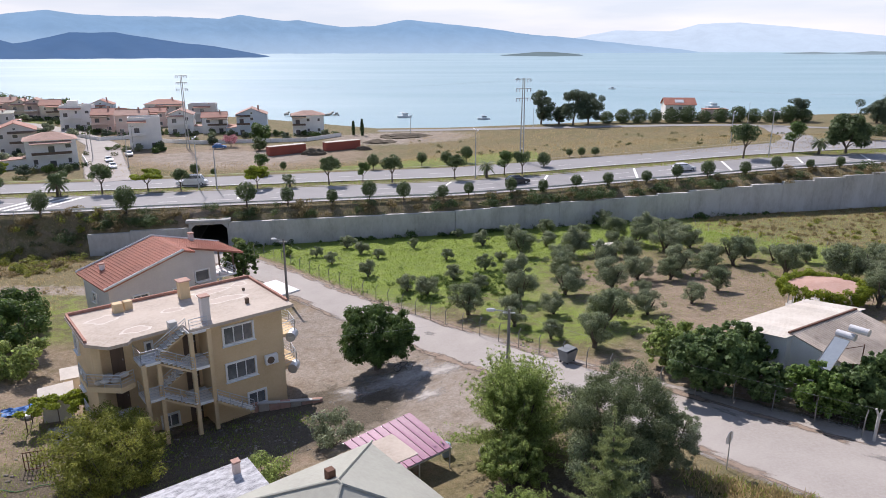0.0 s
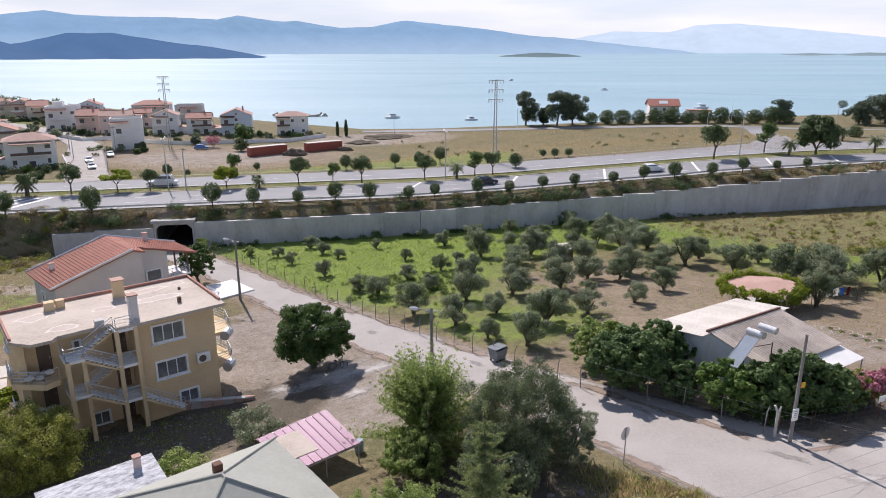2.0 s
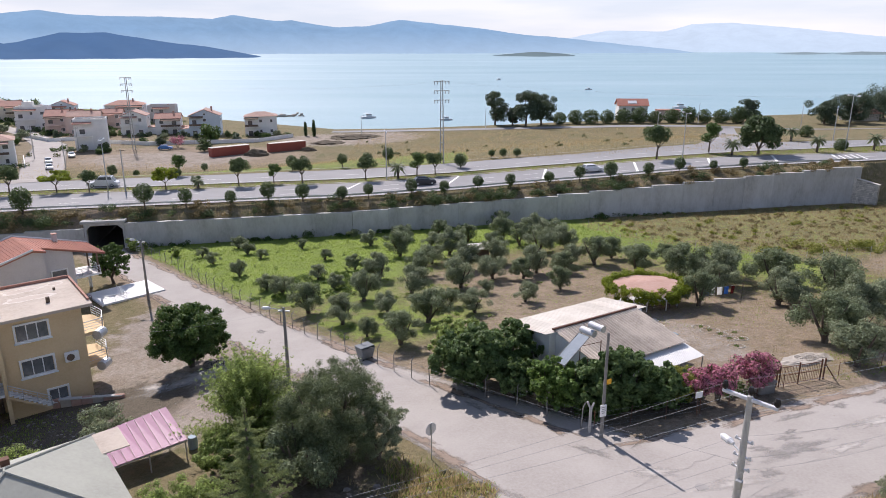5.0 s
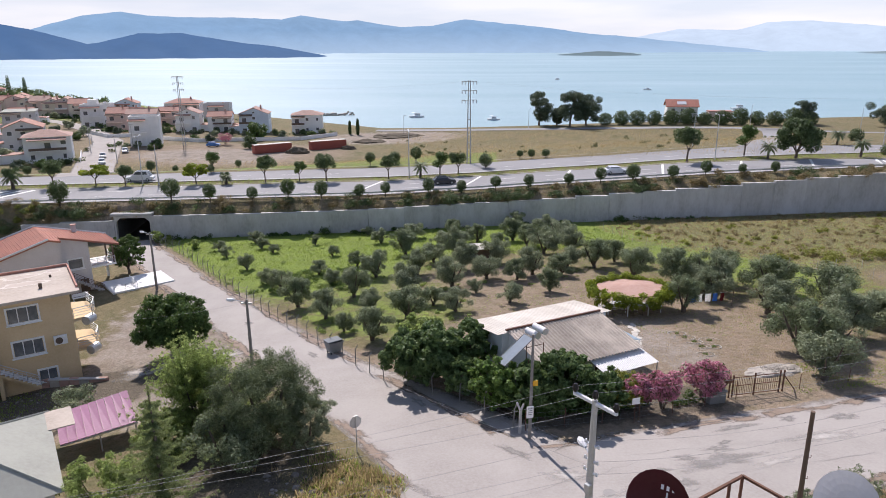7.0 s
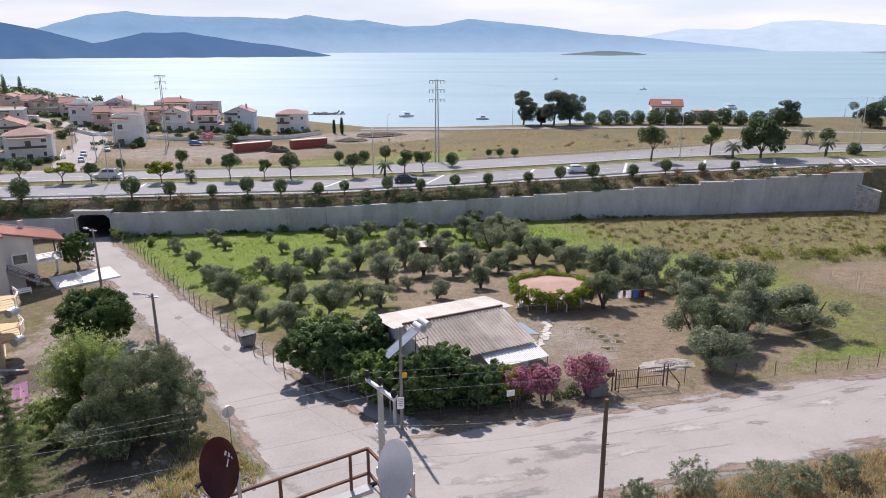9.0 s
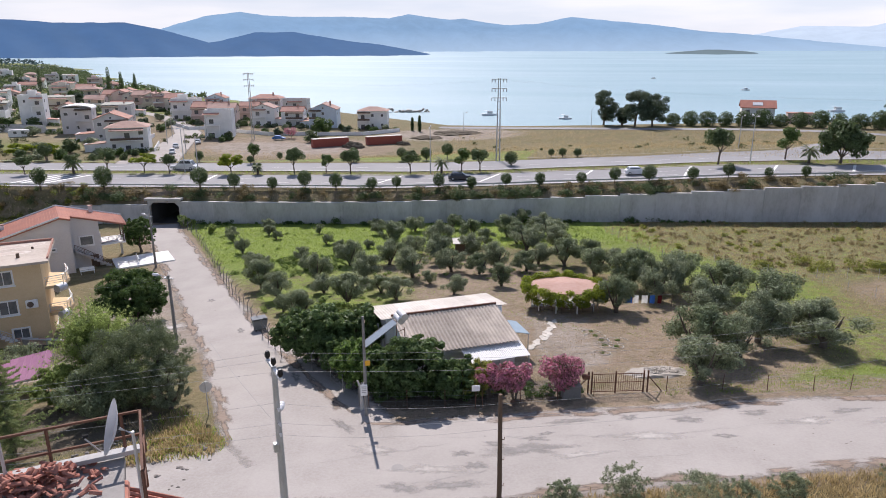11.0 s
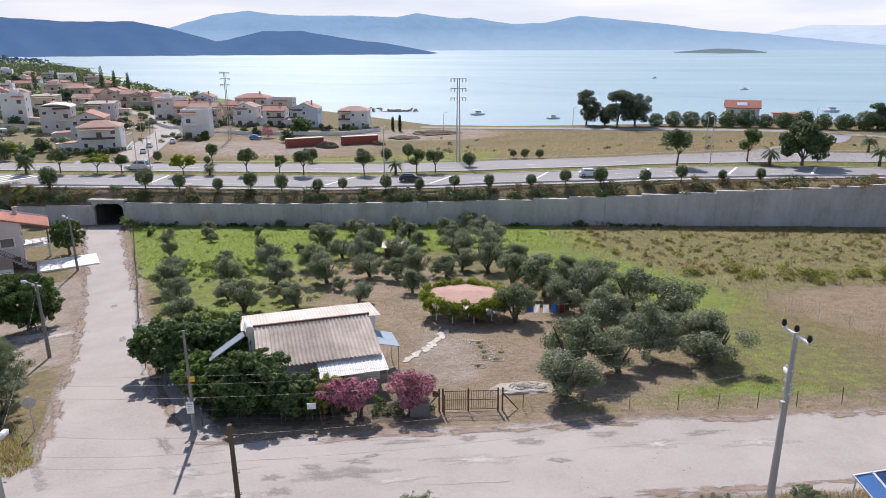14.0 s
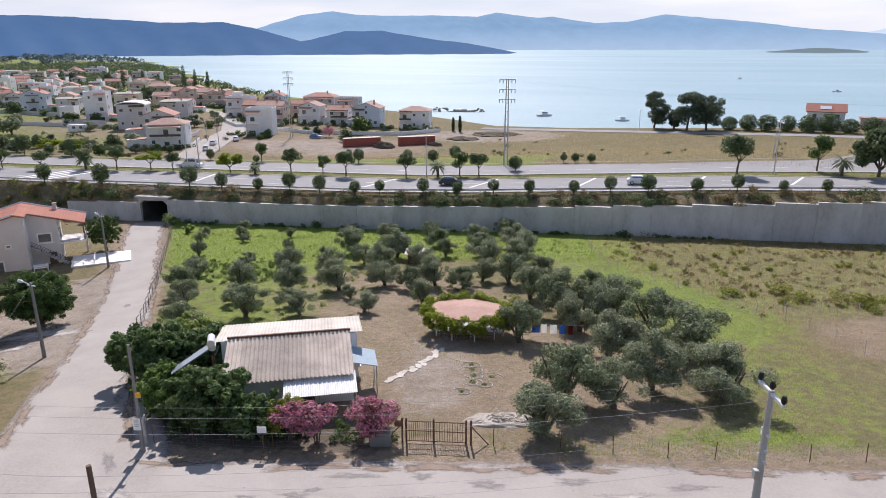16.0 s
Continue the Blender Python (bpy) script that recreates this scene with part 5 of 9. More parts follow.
part("beam", tube([q[1] - Vector((0, 0, 0.1)), q[2] - Vector((0, 0, 0.1))], 0.06, 4), M["steel"], shelter)

felt = thing("hip_roof_house", -4.73, 27.4, 5.2, -51.5, "low house with a hipped grey-green felt roof", "house")
hx, hy = 4.95, 4.95
EAVE_F, TOP_F = 4.15, 6.35
part("wall", box(0, 0, 1.65, hx * 2 - 1, hy * 2 - 1, 4.9), M["grey_render"], felt)
rf = new("roof")
rf.parent = felt
bm = bmesh.new()
e = [bm.verts.new(p) for p in ((-hx, -hy, EAVE_F), (hx, -hy, EAVE_F), (hx, hy, EAVE_F), (-hx, hy, EAVE_F))]
r0, r1 = bm.verts.new((-0.2, 0, TOP_F)), bm.verts.new((0.2, 0, TOP_F))
for fq in ((e[0], e[1], r1, r0), (e[1], e[2], r1), (e[2], e[3], r0, r1), (e[3], e[0], r0)):
    bm.faces.new(fq)
bm.faces.new(e[::-1])
part("hip", bm, M["felt"], rf)
for a, b in (((-hx, -hy, EAVE_F + 0.02), (-0.2, 0, TOP_F + 0.03)), ((hx, -hy, EAVE_F + 0.02), (0.2, 0, TOP_F + 0.03)), ((hx, hy, EAVE_F + 0.02), (0.2, 0, TOP_F + 0.03)), ((-hx, hy, EAVE_F + 0.02), (-0.2, 0, TOP_F + 0.03)), ((-0.2, 0, TOP_F + 0.03), (0.2, 0, TOP_F + 0.03))):
    part("hip_cap", tube([a, b], 0.07, 5), M["felt"], rf)
chimney(felt, -1.17, 0.14, 5.5, 0.42, 0.9, M["rust"], False)
lime = thing("flat_roof_house", -12.1, 29.0, 5.08, 38, "low house with a limewashed patchy flat roof", "house")
part("wall", box(0.7, 0, 1.5, 5.2, 4.6, 4.0), M["white"], lime)
part("roof", slab([(-2.3, -2.6, 3.75), (3.6, -2.6, 3.75), (3.6, 2.6, 3.95), (-2.3, 2.6, 3.95)], 0.22), M["lime"], lime, "roof with flaking white limewash")
chimney(lime, 2.6, 1.7, 3.8, 0.36, 0.75, M["blush"])
shed = thing("garden_shed", -30.0, 47.6, land(-30.0, 47.6) - 0.1, 30, "white canvas-roofed garden shed", "shed")
part("wall", box(0, 0, 1.0, 2.1, 1.9, 2.0), M["cream"], shed)
part("roof", slab([(-1.25, -1.2, 1.95), (1.25, -1.2, 2.05), (1.25, 1.2, 2.35), (-1.25, 1.2, 2.25)], 0.06), M["white_sheet"], shed)
shed2 = thing("garden_shed", -31.0, 52.0, land(-31.0, 52.0) - 0.1, 30, "small white-roofed lean-to behind a shed", "shed")
part("wall", box(0, 0, 0.8, 1.6, 1.3, 1.8), M["cream"], shed2)
part("roof", slab([(-1.0, -0.9, 1.68), (1.0, -0.9, 1.68), (1.0, 0.9, 1.98), (-1.0, 0.9, 1.98)], 0.06), M["white_sheet"], shed2)

# ---- house just below the camera: its roof terrace ----
near = thing("corner_house", 29.4, 5.25, 9.2, 37.7, "tall corner house with a tiled roof and a railed roof terrace", "house")
part("wall", box(-0.4, -0.2, 5.9, 7.6, 8.0, 12.4), M["white"], near)
part("deck", box(-0.4, -0.1, 12.3, 7.8, 8.3, 0.26), M["patch"], near)
tr = new("roof")
tr.parent = near
part("slope", slab([(4.7, -4.6, 11.5), (4.7, 2.9, 11.5), (3.5, 2.9, 12.2), (3.5, -4.6, 12.2)], 0.12), M["tile"], tr)
for i in range(38):
    y = -4.5 + 7.3 * i / 37
    part("tile_row", tube([(4.75, y, 11.52), (3.5, y, 12.25)], 0.055, 6), M["tile"], tr)
part("ridge_tile_row", tube([(3.5, -4.6, 12.28), (3.5, 2.95, 12.28)], 0.1, 7), M["tile"], tr)
rl = new("terrace_frame")
rl.parent = near
for a, b in (((-4.2, 4.0), (4.0, 4.0)), ((4.0, 4.0), (4.0, 1.2))):
    for z in (13.6, 12.95):
        part("bar", tube([(*a, z), (*b, z)], 0.04, 4), M["rust"], rl)
for p in ((-4.2, 4.0), (-2.2, 4.0), (-0.2, 4.0), (1.9, 4.0), (4.0, 4.0), (3.55, 4.0), (4.0, 2.4), (4.0, 1.2)):
    part("post", tube([(*p, 12.4), (*p, 13.6)], 0.04, 4), M["rust"], rl)
part("ledge", box(-0.2, 3.9, 12.6, 8.4, 0.25, 0.12), M["concrete"], near)
d1 = dish(near, 0.7, 3.6, 14.55, -65, 18, 0.62, M["dish_red"], "maroon satellite dish with a pale mark")
d2 = dish(near, 3.6, 1.7, 14.5, -85, 18, 0.62, M["dish_white"], "pale grey satellite dish")
m = pose(0, 0, 0, 90 - 18, 0, 0)
for k, (px, pz, pw) in enumerate(((0.02, 0.30, 0.05), (0.12, 0.30, 0.05), (0.22, 0.30, 0.05), (0.12, 0.14, 0.03))):
    part("mark", box(px, pz, 0.045, pw, 0.09 if k < 3 else 0.16, 0.006, 0, m), M["dish_white"], d1, "plain pale mark")
for d in (d1, d2):
    part("mast", tube([(0, 0.3, -2.3), (0, 0.3, -0.2)], 0.04, 6), M["steel"], d)
heap = thing("tile_heap", 28.6, 8.9, 21.6, 37, "heap of loose old clay roof tiles on a roof", "tile heap")
rng = np.random.default_rng(8)
for i in range(200):
    px, py = rng.normal() * 0.62, rng.normal() * 0.4
    m = pose(px, py, 0.05 + 0.5 * rng.random() * max(0.1, 1 - px * px / 1.6 - py * py / 0.7), rng.uniform(-30, 30), rng.uniform(-30, 30), rng.uniform(0, 180))
    bm = bmesh.new()
    vs = [[bm.verts.new(m @ Vector((math.cos(a) * 0.06, y, math.sin(a) * 0.048))) for a in (0, 0.8, 1.57, 2.35, 3.14)] for y in (-0.14, 0.14)]
    for k in range(4):
        bm.faces.new((vs[0][k], vs[0][k + 1], vs[1][k + 1], vs[1][k]))
    part("tile", bm, M["tile"], heap)

# ---- solar roof beside the street ----
pv = thing("solar_panel_rack", 65.6, 35.6, land(65.6, 35.6), 27, "white-framed rack of blue solar panels on posts", "solar panels")
for i in range(4):
    pan = new("solar_panel")
    pan.parent = pv
    x0, x1 = -1.9 + 1.15 * i, -1.9 + 1.15 * i + 1.08
    c4 = [(x0, -1.9, 1.5), (x1, -1.9, 1.5), (x1, 0.4, 2.25), (x0, 0.4, 2.25)]
    part("glass", slab(c4, 0.03), M["panel"] if i else M["blue"], pan)
    bm = bmesh.new()
    for a, b in zip(c4, c4[1:] + c4[:1]):
        add_tube(bm, [Vector(a), Vector(b)], 0.045, 4)
    part("rim", bm, M["frame"], pan)
for x in (-1.8, 0.4, 2.6):
    for y, h in ((-1.8, 1.5), (0.3, 2.2)):
        part("post", tube([(x, y, -0.3), (x, y, h)], 0.04, 5), M["frame"], pv)

# ---- yard clutter ----
bike = thing("bicycle", -3.2, 53.4, land(-3.2, 53.4) + 0.05, 20, "dark bicycle parked under a tree", "bicycle")
for px in (-0.52, 0.52):
    wl = new("wheel")
    wl.parent = bike
    ring_ = [(px + 0.33 * math.cos(2 * math.pi * k / 16), 0, 0.34 + 0.33 * math.sin(2 * math.pi * k / 16)) for k in range(17)]
    part("tyre", tube(ring_, 0.022, 5), M["rubber"], wl)
    for k in range(6):
        a = math.pi * k / 6
        part("spoke", tube([(px + 0.32 * math.cos(a), 0, 0.34 + 0.32 * math.sin(a)), (px - 0.32 * math.cos(a), 0, 0.34 - 0.32 * math.sin(a))], 0.004, 3), M["steel"], wl)
for a, b in (((-0.52, 0, 0.34), (-0.12, 0, 0.34)), ((-0.12, 0, 0.34), (-0.25, 0, 0.82)), ((-0.52, 0, 0.34), (-0.22, 0, 0.75)), ((-0.22, 0, 0.75), (0.38, 0, 0.8)), ((-0.12, 0, 0.34), (0.4, 0, 0.7)), ((0.52, 0, 0.34), (0.36, 0, 0.95))):
    part("frame_tube", tube([a, b], 0.02, 5), M["car_dark"], bike)
part("saddle", box(-0.26, 0, 0.86, 0.26, 0.13, 0.06, 0.02), M["rubber"], bike)
part("handlebar", tube([(0.3, -0.28, 1.0), (0.36, 0, 0.97), (0.3, 0.28, 1.0)], 0.014, 5), M["steel"], bike)
lw = thing("low_wall", -13.5, 49.2, land(-13.5, 49.2) - 0.3, 8, "low crumbling brick wall before the apartment house", "wall")
for k in range(9):
    part("block", box(-3.4 + 0.86 * k, 0.05 * (k % 2), 0.42 + 0.04 * (k % 3), 0.82, 0.3, 0.9 + 0.08 * (k % 3), 0.04), M["terracotta"] if k % 3 else M["stone"], lw)
part("coping", box(1.2, 0, 0.95, 5.0, 0.4, 0.1, 0.02), M["concrete"], lw)


def scatter_stones(name, x0, x1, y0, y1, count, lo, hi, mat, label, seed):
    r_ = random.Random(seed)
    v_, f_ = [], []
    for _ in range(count):
        x, y, s = r_.uniform(x0, x1), r_.uniform(y0, y1), lo + (hi - lo) * r_.random() ** 2.5
        z, a = land(x, y), r_.uniform(0, 3.1)
        n = len(v_)
        for dz, k in ((-0.3, 1.0), (0.35, 0.95), (0.6, 0.45)):
            for q in range(5):
                b = a + q * 1.257
                rr = s * k * r_.uniform(0.75, 1.15)
                v_.append((x + rr * math.cos(b), y + rr * 0.8 * math.sin(b), z + s * dz))
        for q in range(5):
            w = (q + 1) % 5
            f_ += [(n + q, n + w, n + 5 + w, n + 5 + q), (n + 5 + q, n + 5 + w, n + 10 + w, n + 10 + q)]
        f_.append(tuple(n + 10 + q for q in range(5)))
    return tagged(link_mesh(name, v_, f_, mat), label, "stones", kind="stuff")


scatter_stones("yard_rubble", -21, -9, 41.5, 48, 420, 0.02, 0.14, M["rubble"], "scattered rubble on dark, shade-painted soil before the apartment house", 1)
scatter_stones("garden_rubble", -37, -26, 36, 47, 220, 0.03, 0.18, M["rubble"], "stones and clods in the garden", 2)
scatter_stones("roadside_stones", 27, 80, 34, 52, 420, 0.02, 0.09, M["rubble"], "small stones on the roadside soil", 3)
scatter_stones("verge_stones", 11.5, 20, 24.5, 31, 120, 0.05, 0.34, M["rubble"], "pale stones on the corner verge", 4)
scatter_stones("yard_stones", -12, 4, 42, 64, 260, 0.02, 0.09, M["rubble"], "small stones on the dirt yard", 5)
tarp = thing("blue_tarp", -33.1, 47.6, land(-33.1, 47.6), 30, "crumpled blue tarpaulin on bare soil", "tarpaulin")
bm = bmesh.new()
bmesh.ops.create_grid(bm, x_segments=14, y_segments=10, size=1)
for vv in bm.verts:
    n_ = noise.noise(vv.co * 3.1)
    vv.co = Vector((vv.co.x * 1.3 + 0.2 * n_, vv.co.y * 0.7, 0.1 + 0.3 * abs(n_) + 0.12 * noise.noise(vv.co * 8)))
part("sheet", bm, M["blue"], tarp)
tub = thing("wash_tub", -32.2, 47.0, land(-32.2, 47.0), 0, "round white plastic tub on soil", "tub")
part("tub_wall", tube([(0, 0, 0), (0, 0, 0.28)], [0.4, 0.48], 16), M["frame"], tub)
ter = thing("garden_terrace", -28.3, 44.6, land(-28.3, 44.6), 20, "pale paved patch under a vine pergola", "terrace", kind="structure")
part("slab", box(0, 0, -0.12, 3.6, 2.8, 0.4, 0.03), M["concrete"], ter)
tyre = thing("old_tyre", -28.2, 44.2, land(-28.2, 44.2) + 0.09, 0, "old rubber tyre lying on paving", "tyre")
part("ring", tube([(0.3 * math.cos(2 * math.pi * k / 16), 0.3 * math.sin(2 * math.pi * k / 16), 0.09) for k in range(17)], 0.09, 8), M["rubber"], tyre)
perg = thing("vine_pergola", -29.0, 46.2, land(-29.0, 46.2), 20, "thin pole pergola overgrown by bright vine", "pergola")
for px in (-2.2, 0, 2.2):
    for py in (-0.8, 0.9):
        part("post", tube([(px, py, -0.2), (px, py, 2.0)], 0.04, 5), M["wood"], perg)
rng = np.random.default_rng(61)
leaves("vine", rng, [(rng.uniform(-2.6, 2.6), rng.uniform(-1.0, 1.1), 2.0 + rng.normal() * 0.12, 0.45, 0.45, 0.2) for _ in range(30)], 5200, 0.1, M["vine"], perg, 0.8, 0.2)
gp = thing("iron_gate", -27.1, 39.9, land(-27.1, 39.9), 18, "rusty iron gate leaf standing in a garden", "gate")
for k in range(9):
    part("bar", tube([(-0.9 + 0.225 * k, 0, 0), (-0.9 + 0.225 * k, 0, 1.5)], 0.03, 4), M["rust"], gp)
for z in (0.15, 0.8, 1.45):
    part("rail", tube([(-0.92, 0, z), (0.92, 0, z)], 0.04, 4), M["rust"], gp)
hose = thing("garden_hose", -26.6, 37.4, land(-26.6, 37.4), 20, "green garden hose lying on soil", "hose")
part("pipe", tube([(-2.5 + 0.4 * k, 0.25 * math.sin(k * 0.9), 0.06 + land(-26.6 - 2.35 + 0.376 * k, 37.4 - 0.86 + 0.137 * k) - land(-26.6, 37.4)) for k in range(13)], 0.03, 6), M["vine_pipe"], hose)
barrel = thing("plastic_barrel", 0.4, 38.0, land(0.4, 38.0), 0, "blue plastic barrel beside the carport", "barrel")
part("body", tube([(0, 0, 0), (0, 0, 0.15), (0, 0, 0.45), (0, 0, 0.75), (0, 0, 0.9)], [0.27, 0.3, 0.32, 0.3, 0.27], 14), M["faded_blue"], barrel)
sack = thing("white_sack", 2.8, 37.3, land(2.8, 37.3), 10, "full white sack standing on dusty ground", "sack")
bm = bmesh.new()
bmesh.ops.create_icosphere(bm, subdivisions=3, radius=0.4)
for vv in bm.verts:
    vv.co = Vector((vv.co.x * (1 + 0.15 * noise.noise(vv.co * 4)), vv.co.y * 0.8, max(-0.3, vv.co.z) * 1.1 + 0.33))
part("bag", bm, M["white_sheet"], sack)
board = thing("roof_board", -2.6, 33.5, 9.42, -51.5, "flat tan board lying over a roof edge", "board")
part("sheet", box(0, 0, 0.0, 2.6, 1.5, 0.06, 0.01), M["screed"], board)
# cottage garden: a path of pale slabs and stone-ringed beds
path = thing("slab_path", 0, 0, 0, 0, "garden path of pale stone slabs", "path", kind="structure")
r_ = random.Random(5)
for k in range(26):
    q = k / 25
    x, y = 36.2 + 1.3 * q + 0.4 * math.sin(q * 3) + r_.uniform(-0.25, 0.25), 50.2 + 8.0 * q
    bm = bmesh.new()
    add_prism(bm, [(0.34 * r_.uniform(0.7, 1.2) * math.cos(a), 0.26 * r_.uniform(0.7, 1.2) * math.sin(a)) for a in (0.2, 1.2, 2.2, 3.2, 4.2, 5.3)], -0.1, 0.06)
    ob = part("flagstone", bm, M["pale_stone"], path)
    ob.matrix_basis = pose(x, y, land(x, y), 0, 0, r_.uniform(0, 180))
r_ = random.Random(19)
for cx, cy, rx, ry in ((42.3, 52.3, 0.8, 0.6), (41.5, 54.6, 0.9, 0.6), (42.1, 50.4, 0.7, 0.5), (42.0, 53.5, 0.7, 0.5), (41.1, 55.7, 0.8, 0.5), (43.4, 53.8, 0.9, 0.7), (43.3, 52.2, 0.6, 0.5)):
    bed = thing("flower_bed", cx, cy, land(cx, cy), 0, "small sparse garden bed ringed with pale stones", "flower bed", "stone-ringed beds")
    a0 = r_.uniform(0, 6.3)
    for k in range(15):
        a = a0 + 2 * math.pi * k / 20
        ob = part("stone", box(0, 0, 0.02, 0.16 * r_.uniform(0.6, 1.2), 0.08, 0.1, 0.02), M["pale_stone"], bed)
        ob.matrix_basis = pose(rx * math.cos(a), ry * math.sin(a), land(cx + rx * math.cos(a), cy + ry * math.sin(a)) - land(cx, cy), 0, 0, math.degrees(a) + 90 + r_.uniform(-12, 12))
    rng = np.random.default_rng(int(cx * 10))
    leaves("plant", rng, [(0, 0, 0.06, 0.24, 0.2, 0.1)], 90, 0.05, M["weed"], bed, 0.5)


# ---- worn patches, cracks and lids in the street ----
def patch(x, y, rx, ry, rz, seed, mat="worn_patch", name="asphalt_patch", label="dark worn patch in bleached asphalt"):
    r_ = random.Random(seed)
    v_ = []
    n = 26
    c, s = math.cos(radians(rz)), math.sin(radians(rz))
    for k in range(n):
        a = 2 * math.pi * k / n
        r = 1 + 0.25 * math.sin(2 * a + seed) + 0.2 * math.sin(5 * a + seed * 2) + r_.uniform(-0.14, 0.14)
        px, py = rx * r * math.cos(a), ry * r * math.sin(a)
        v_.append((x + px * c - py * s, y + px * s + py * c))
    rings = [[(x + (px - x) * k, y + (py - y) * k) for px, py in v_] for k in (1.25, 0.75, 0.4)]
    v_ = [(px, py, land(px, py) + 0.040 + 0.001 * j) for j, ring_ in enumerate(rings) for px, py in ring_] + [(x, y, land(x, y) + 0.043)]
    f_ = [(j * n + k, j * n + (k + 1) % n, (j + 1) * n + (k + 1) % n, (j + 1) * n + k) for j in (0, 1) for k in range(n)] + [(2 * n + k, 2 * n + (k + 1) % n, 3 * n) for k in range(n)]
    ob = faded(link_mesh(name, v_, f_, M[mat]), [0.0] * n + [0.42] * n + [0.8] * n + [1.0])
    return tagged(ob, label, "road patch", "street patches", "structure")


for i, (x, y, rx, ry, rz) in enumerate(((37.9, 33.0, 2.3, 0.6, 15), (35.2, 30.5, 0.55, 0.5, 0), (40.3, 37.3, 1.2, 0.35, 22), (38.2, 34.4, 0.7, 0.3, 20), (36.0, 33.2, 0.8, 0.3, 10), (43.9, 38.6, 0.7, 0.3, 20), (34.2, 31.7, 0.6, 0.35, 0), (38.8, 35.2, 0.5, 0.25, 20), (34.4, 28.2, 1.3, 0.5, 20), (31.8, 27.4, 0.9, 0.5, 10), (47.5, 39.0, 1.0, 0.4, 20), (52.0, 41.0, 1.2, 0.3, 20), (58.0, 42.6, 1.4, 0.3, 18), (49.5, 37.2, 0.6, 0.3, 0), (26.0, 33.6, 1.0, 0.4, -40), (19.4, 40.6, 0.8, 0.3, -48), (8.8, 50.9, 0.9, 0.3, -48), (-1.0, 61.5, 0.8, 0.3, -48))):
    patch(x, y, rx, ry, rz, i)
for i, (x, y, rx, ry, rz) in enumerate(((33.0, 29.6, 1.7, 0.5, 15), (45.0, 36.2, 2.2, 0.5, 20), (55.0, 40.4, 2.0, 0.4, 20), (29.0, 31.0, 1.4, 0.5, -10), (41.0, 33.0, 1.5, 0.35, 18), (61, 42, 1.8, 0.5, 18))):
    patch(x, y, rx, ry, rz, 40 + i, "dusty_patch", "dusty_patch", "pale dusty patch in bleached asphalt")
lid = thing("manhole_cover", 31.0, 29.3, land(31.0, 29.3) + 0.02, 0, "round dark iron manhole cover in the street", "manhole cover")
part("lid", tube([(0, 0, 0), (0, 0, 0.035)], 0.36, 20), M["patch"], lid)
r_ = random.Random(12)
for i, (x0, y0, x1, y1) in enumerate(((24, 27.5, 33, 32.6), (30, 26.5, 36, 30.2), (33, 33.5, 44, 36), (46, 36.5, 58, 42), (27.5, 34.5, 31.5, 27.8), (12, 46.5, 17, 39.5), (38, 31.6, 47, 34.2))):
    pts = []
    for k in range(15):
        q = k / 14
        x, y = x0 + (x1 - x0) * q + r_.uniform(-0.15, 0.15), y0 + (y1 - y0) * q + r_.uniform(-0.15, 0.15)
        pts.append((x, y))
    v_ = []
    for x, y in pts:
        w = r_.uniform(0.004, 0.014)
        v_ += [(x - w, y + w, land(x, y) + 0.043), (x + w, y - w, land(x, y) + 0.043)]
    tagged(link_mesh("asphalt_crack", v_, [(2 * k, 2 * k + 1, 2 * k + 3, 2 * k + 2) for k in range(14)], M["patch"]), "thin dark crack across bleached asphalt", "crack", "street cracks", "structure")
for i, (x, y, rx, ry, rz) in enumerate(((-3.4, 52.0, 3.9, 2.6, 8), (0.2, 52.6, 1.6, 1.2, 30), (-7.6, 50.8, 1.2, 0.8, 0), (-1.0, 48.0, 1.5, 0.7, 40))):
    patch(x, y, rx, ry, rz, 70 + i, "dusty_patch", "broken_screed", "broken pale concrete screed in the tree's shade")
# tongues of soil over the edges of the asphalt
r_ = random.Random(31)
EDGES = [((28.5, 34.4), (34, 36.0)), ((34, 36.0), (43, 39.3)), ((43, 39.3), (55, 43.3)), ((55, 43.3), (78, 51.0)), ((37, 27.6), (45, 31.0)), ((45, 31.0), (57, 35.6)), ((57, 35.6), (75, 41.6)), ((18.0, 43.2), (25.5, 35.6)), ((13.0, 48.6), (18.0, 43.2)), ((-3.4, 68.0), (13.0, 48.6)), ((-30, 98), (-3.4, 68.0)), ((-35.3, 95.8), (-7.6, 64.8)), ((-7.6, 64.8), (8.6, 45.2)), ((8.6, 45.2), (12.6, 39.8)), ((12.6, 39.8), (19.4, 30.9)), ((8, 23.2), (19.6, 28.6))]
for (x0, y0), (x1, y1) in EDGES:
    L = math.hypot(x1 - x0, y1 - y0)
    for k in range(max(2, int(L / 1.3))):
        q = r_.random()
        patch(x0 + (x1 - x0) * q + r_.uniform(-0.25, 0.25), y0 + (y1 - y0) * q + r_.uniform(-0.25, 0.25), r_.uniform(0.6, 1.9), r_.uniform(0.15, 0.45), math.degrees(math.atan2(y1 - y0, x1 - x0)) + r_.uniform(-6, 6), r_.randrange(1000), "soil_patch", "soil_tongue", "brown soil washed over the edge of the asphalt")

# ---- village by the shore ----
WALLS = {"white": "white", "cream": "cream", "grey_render": "grey", "blush": "pale pink", "bluish": "pale blue"}
ROOFS = {"hip": "hipped orange tile roof", "gable": "faded red tile gable roof", "side": "faded red tile roof", "arch": "white curved roof", "flat": "flat parapet roof", "sheet": "low grey sheet roof"}


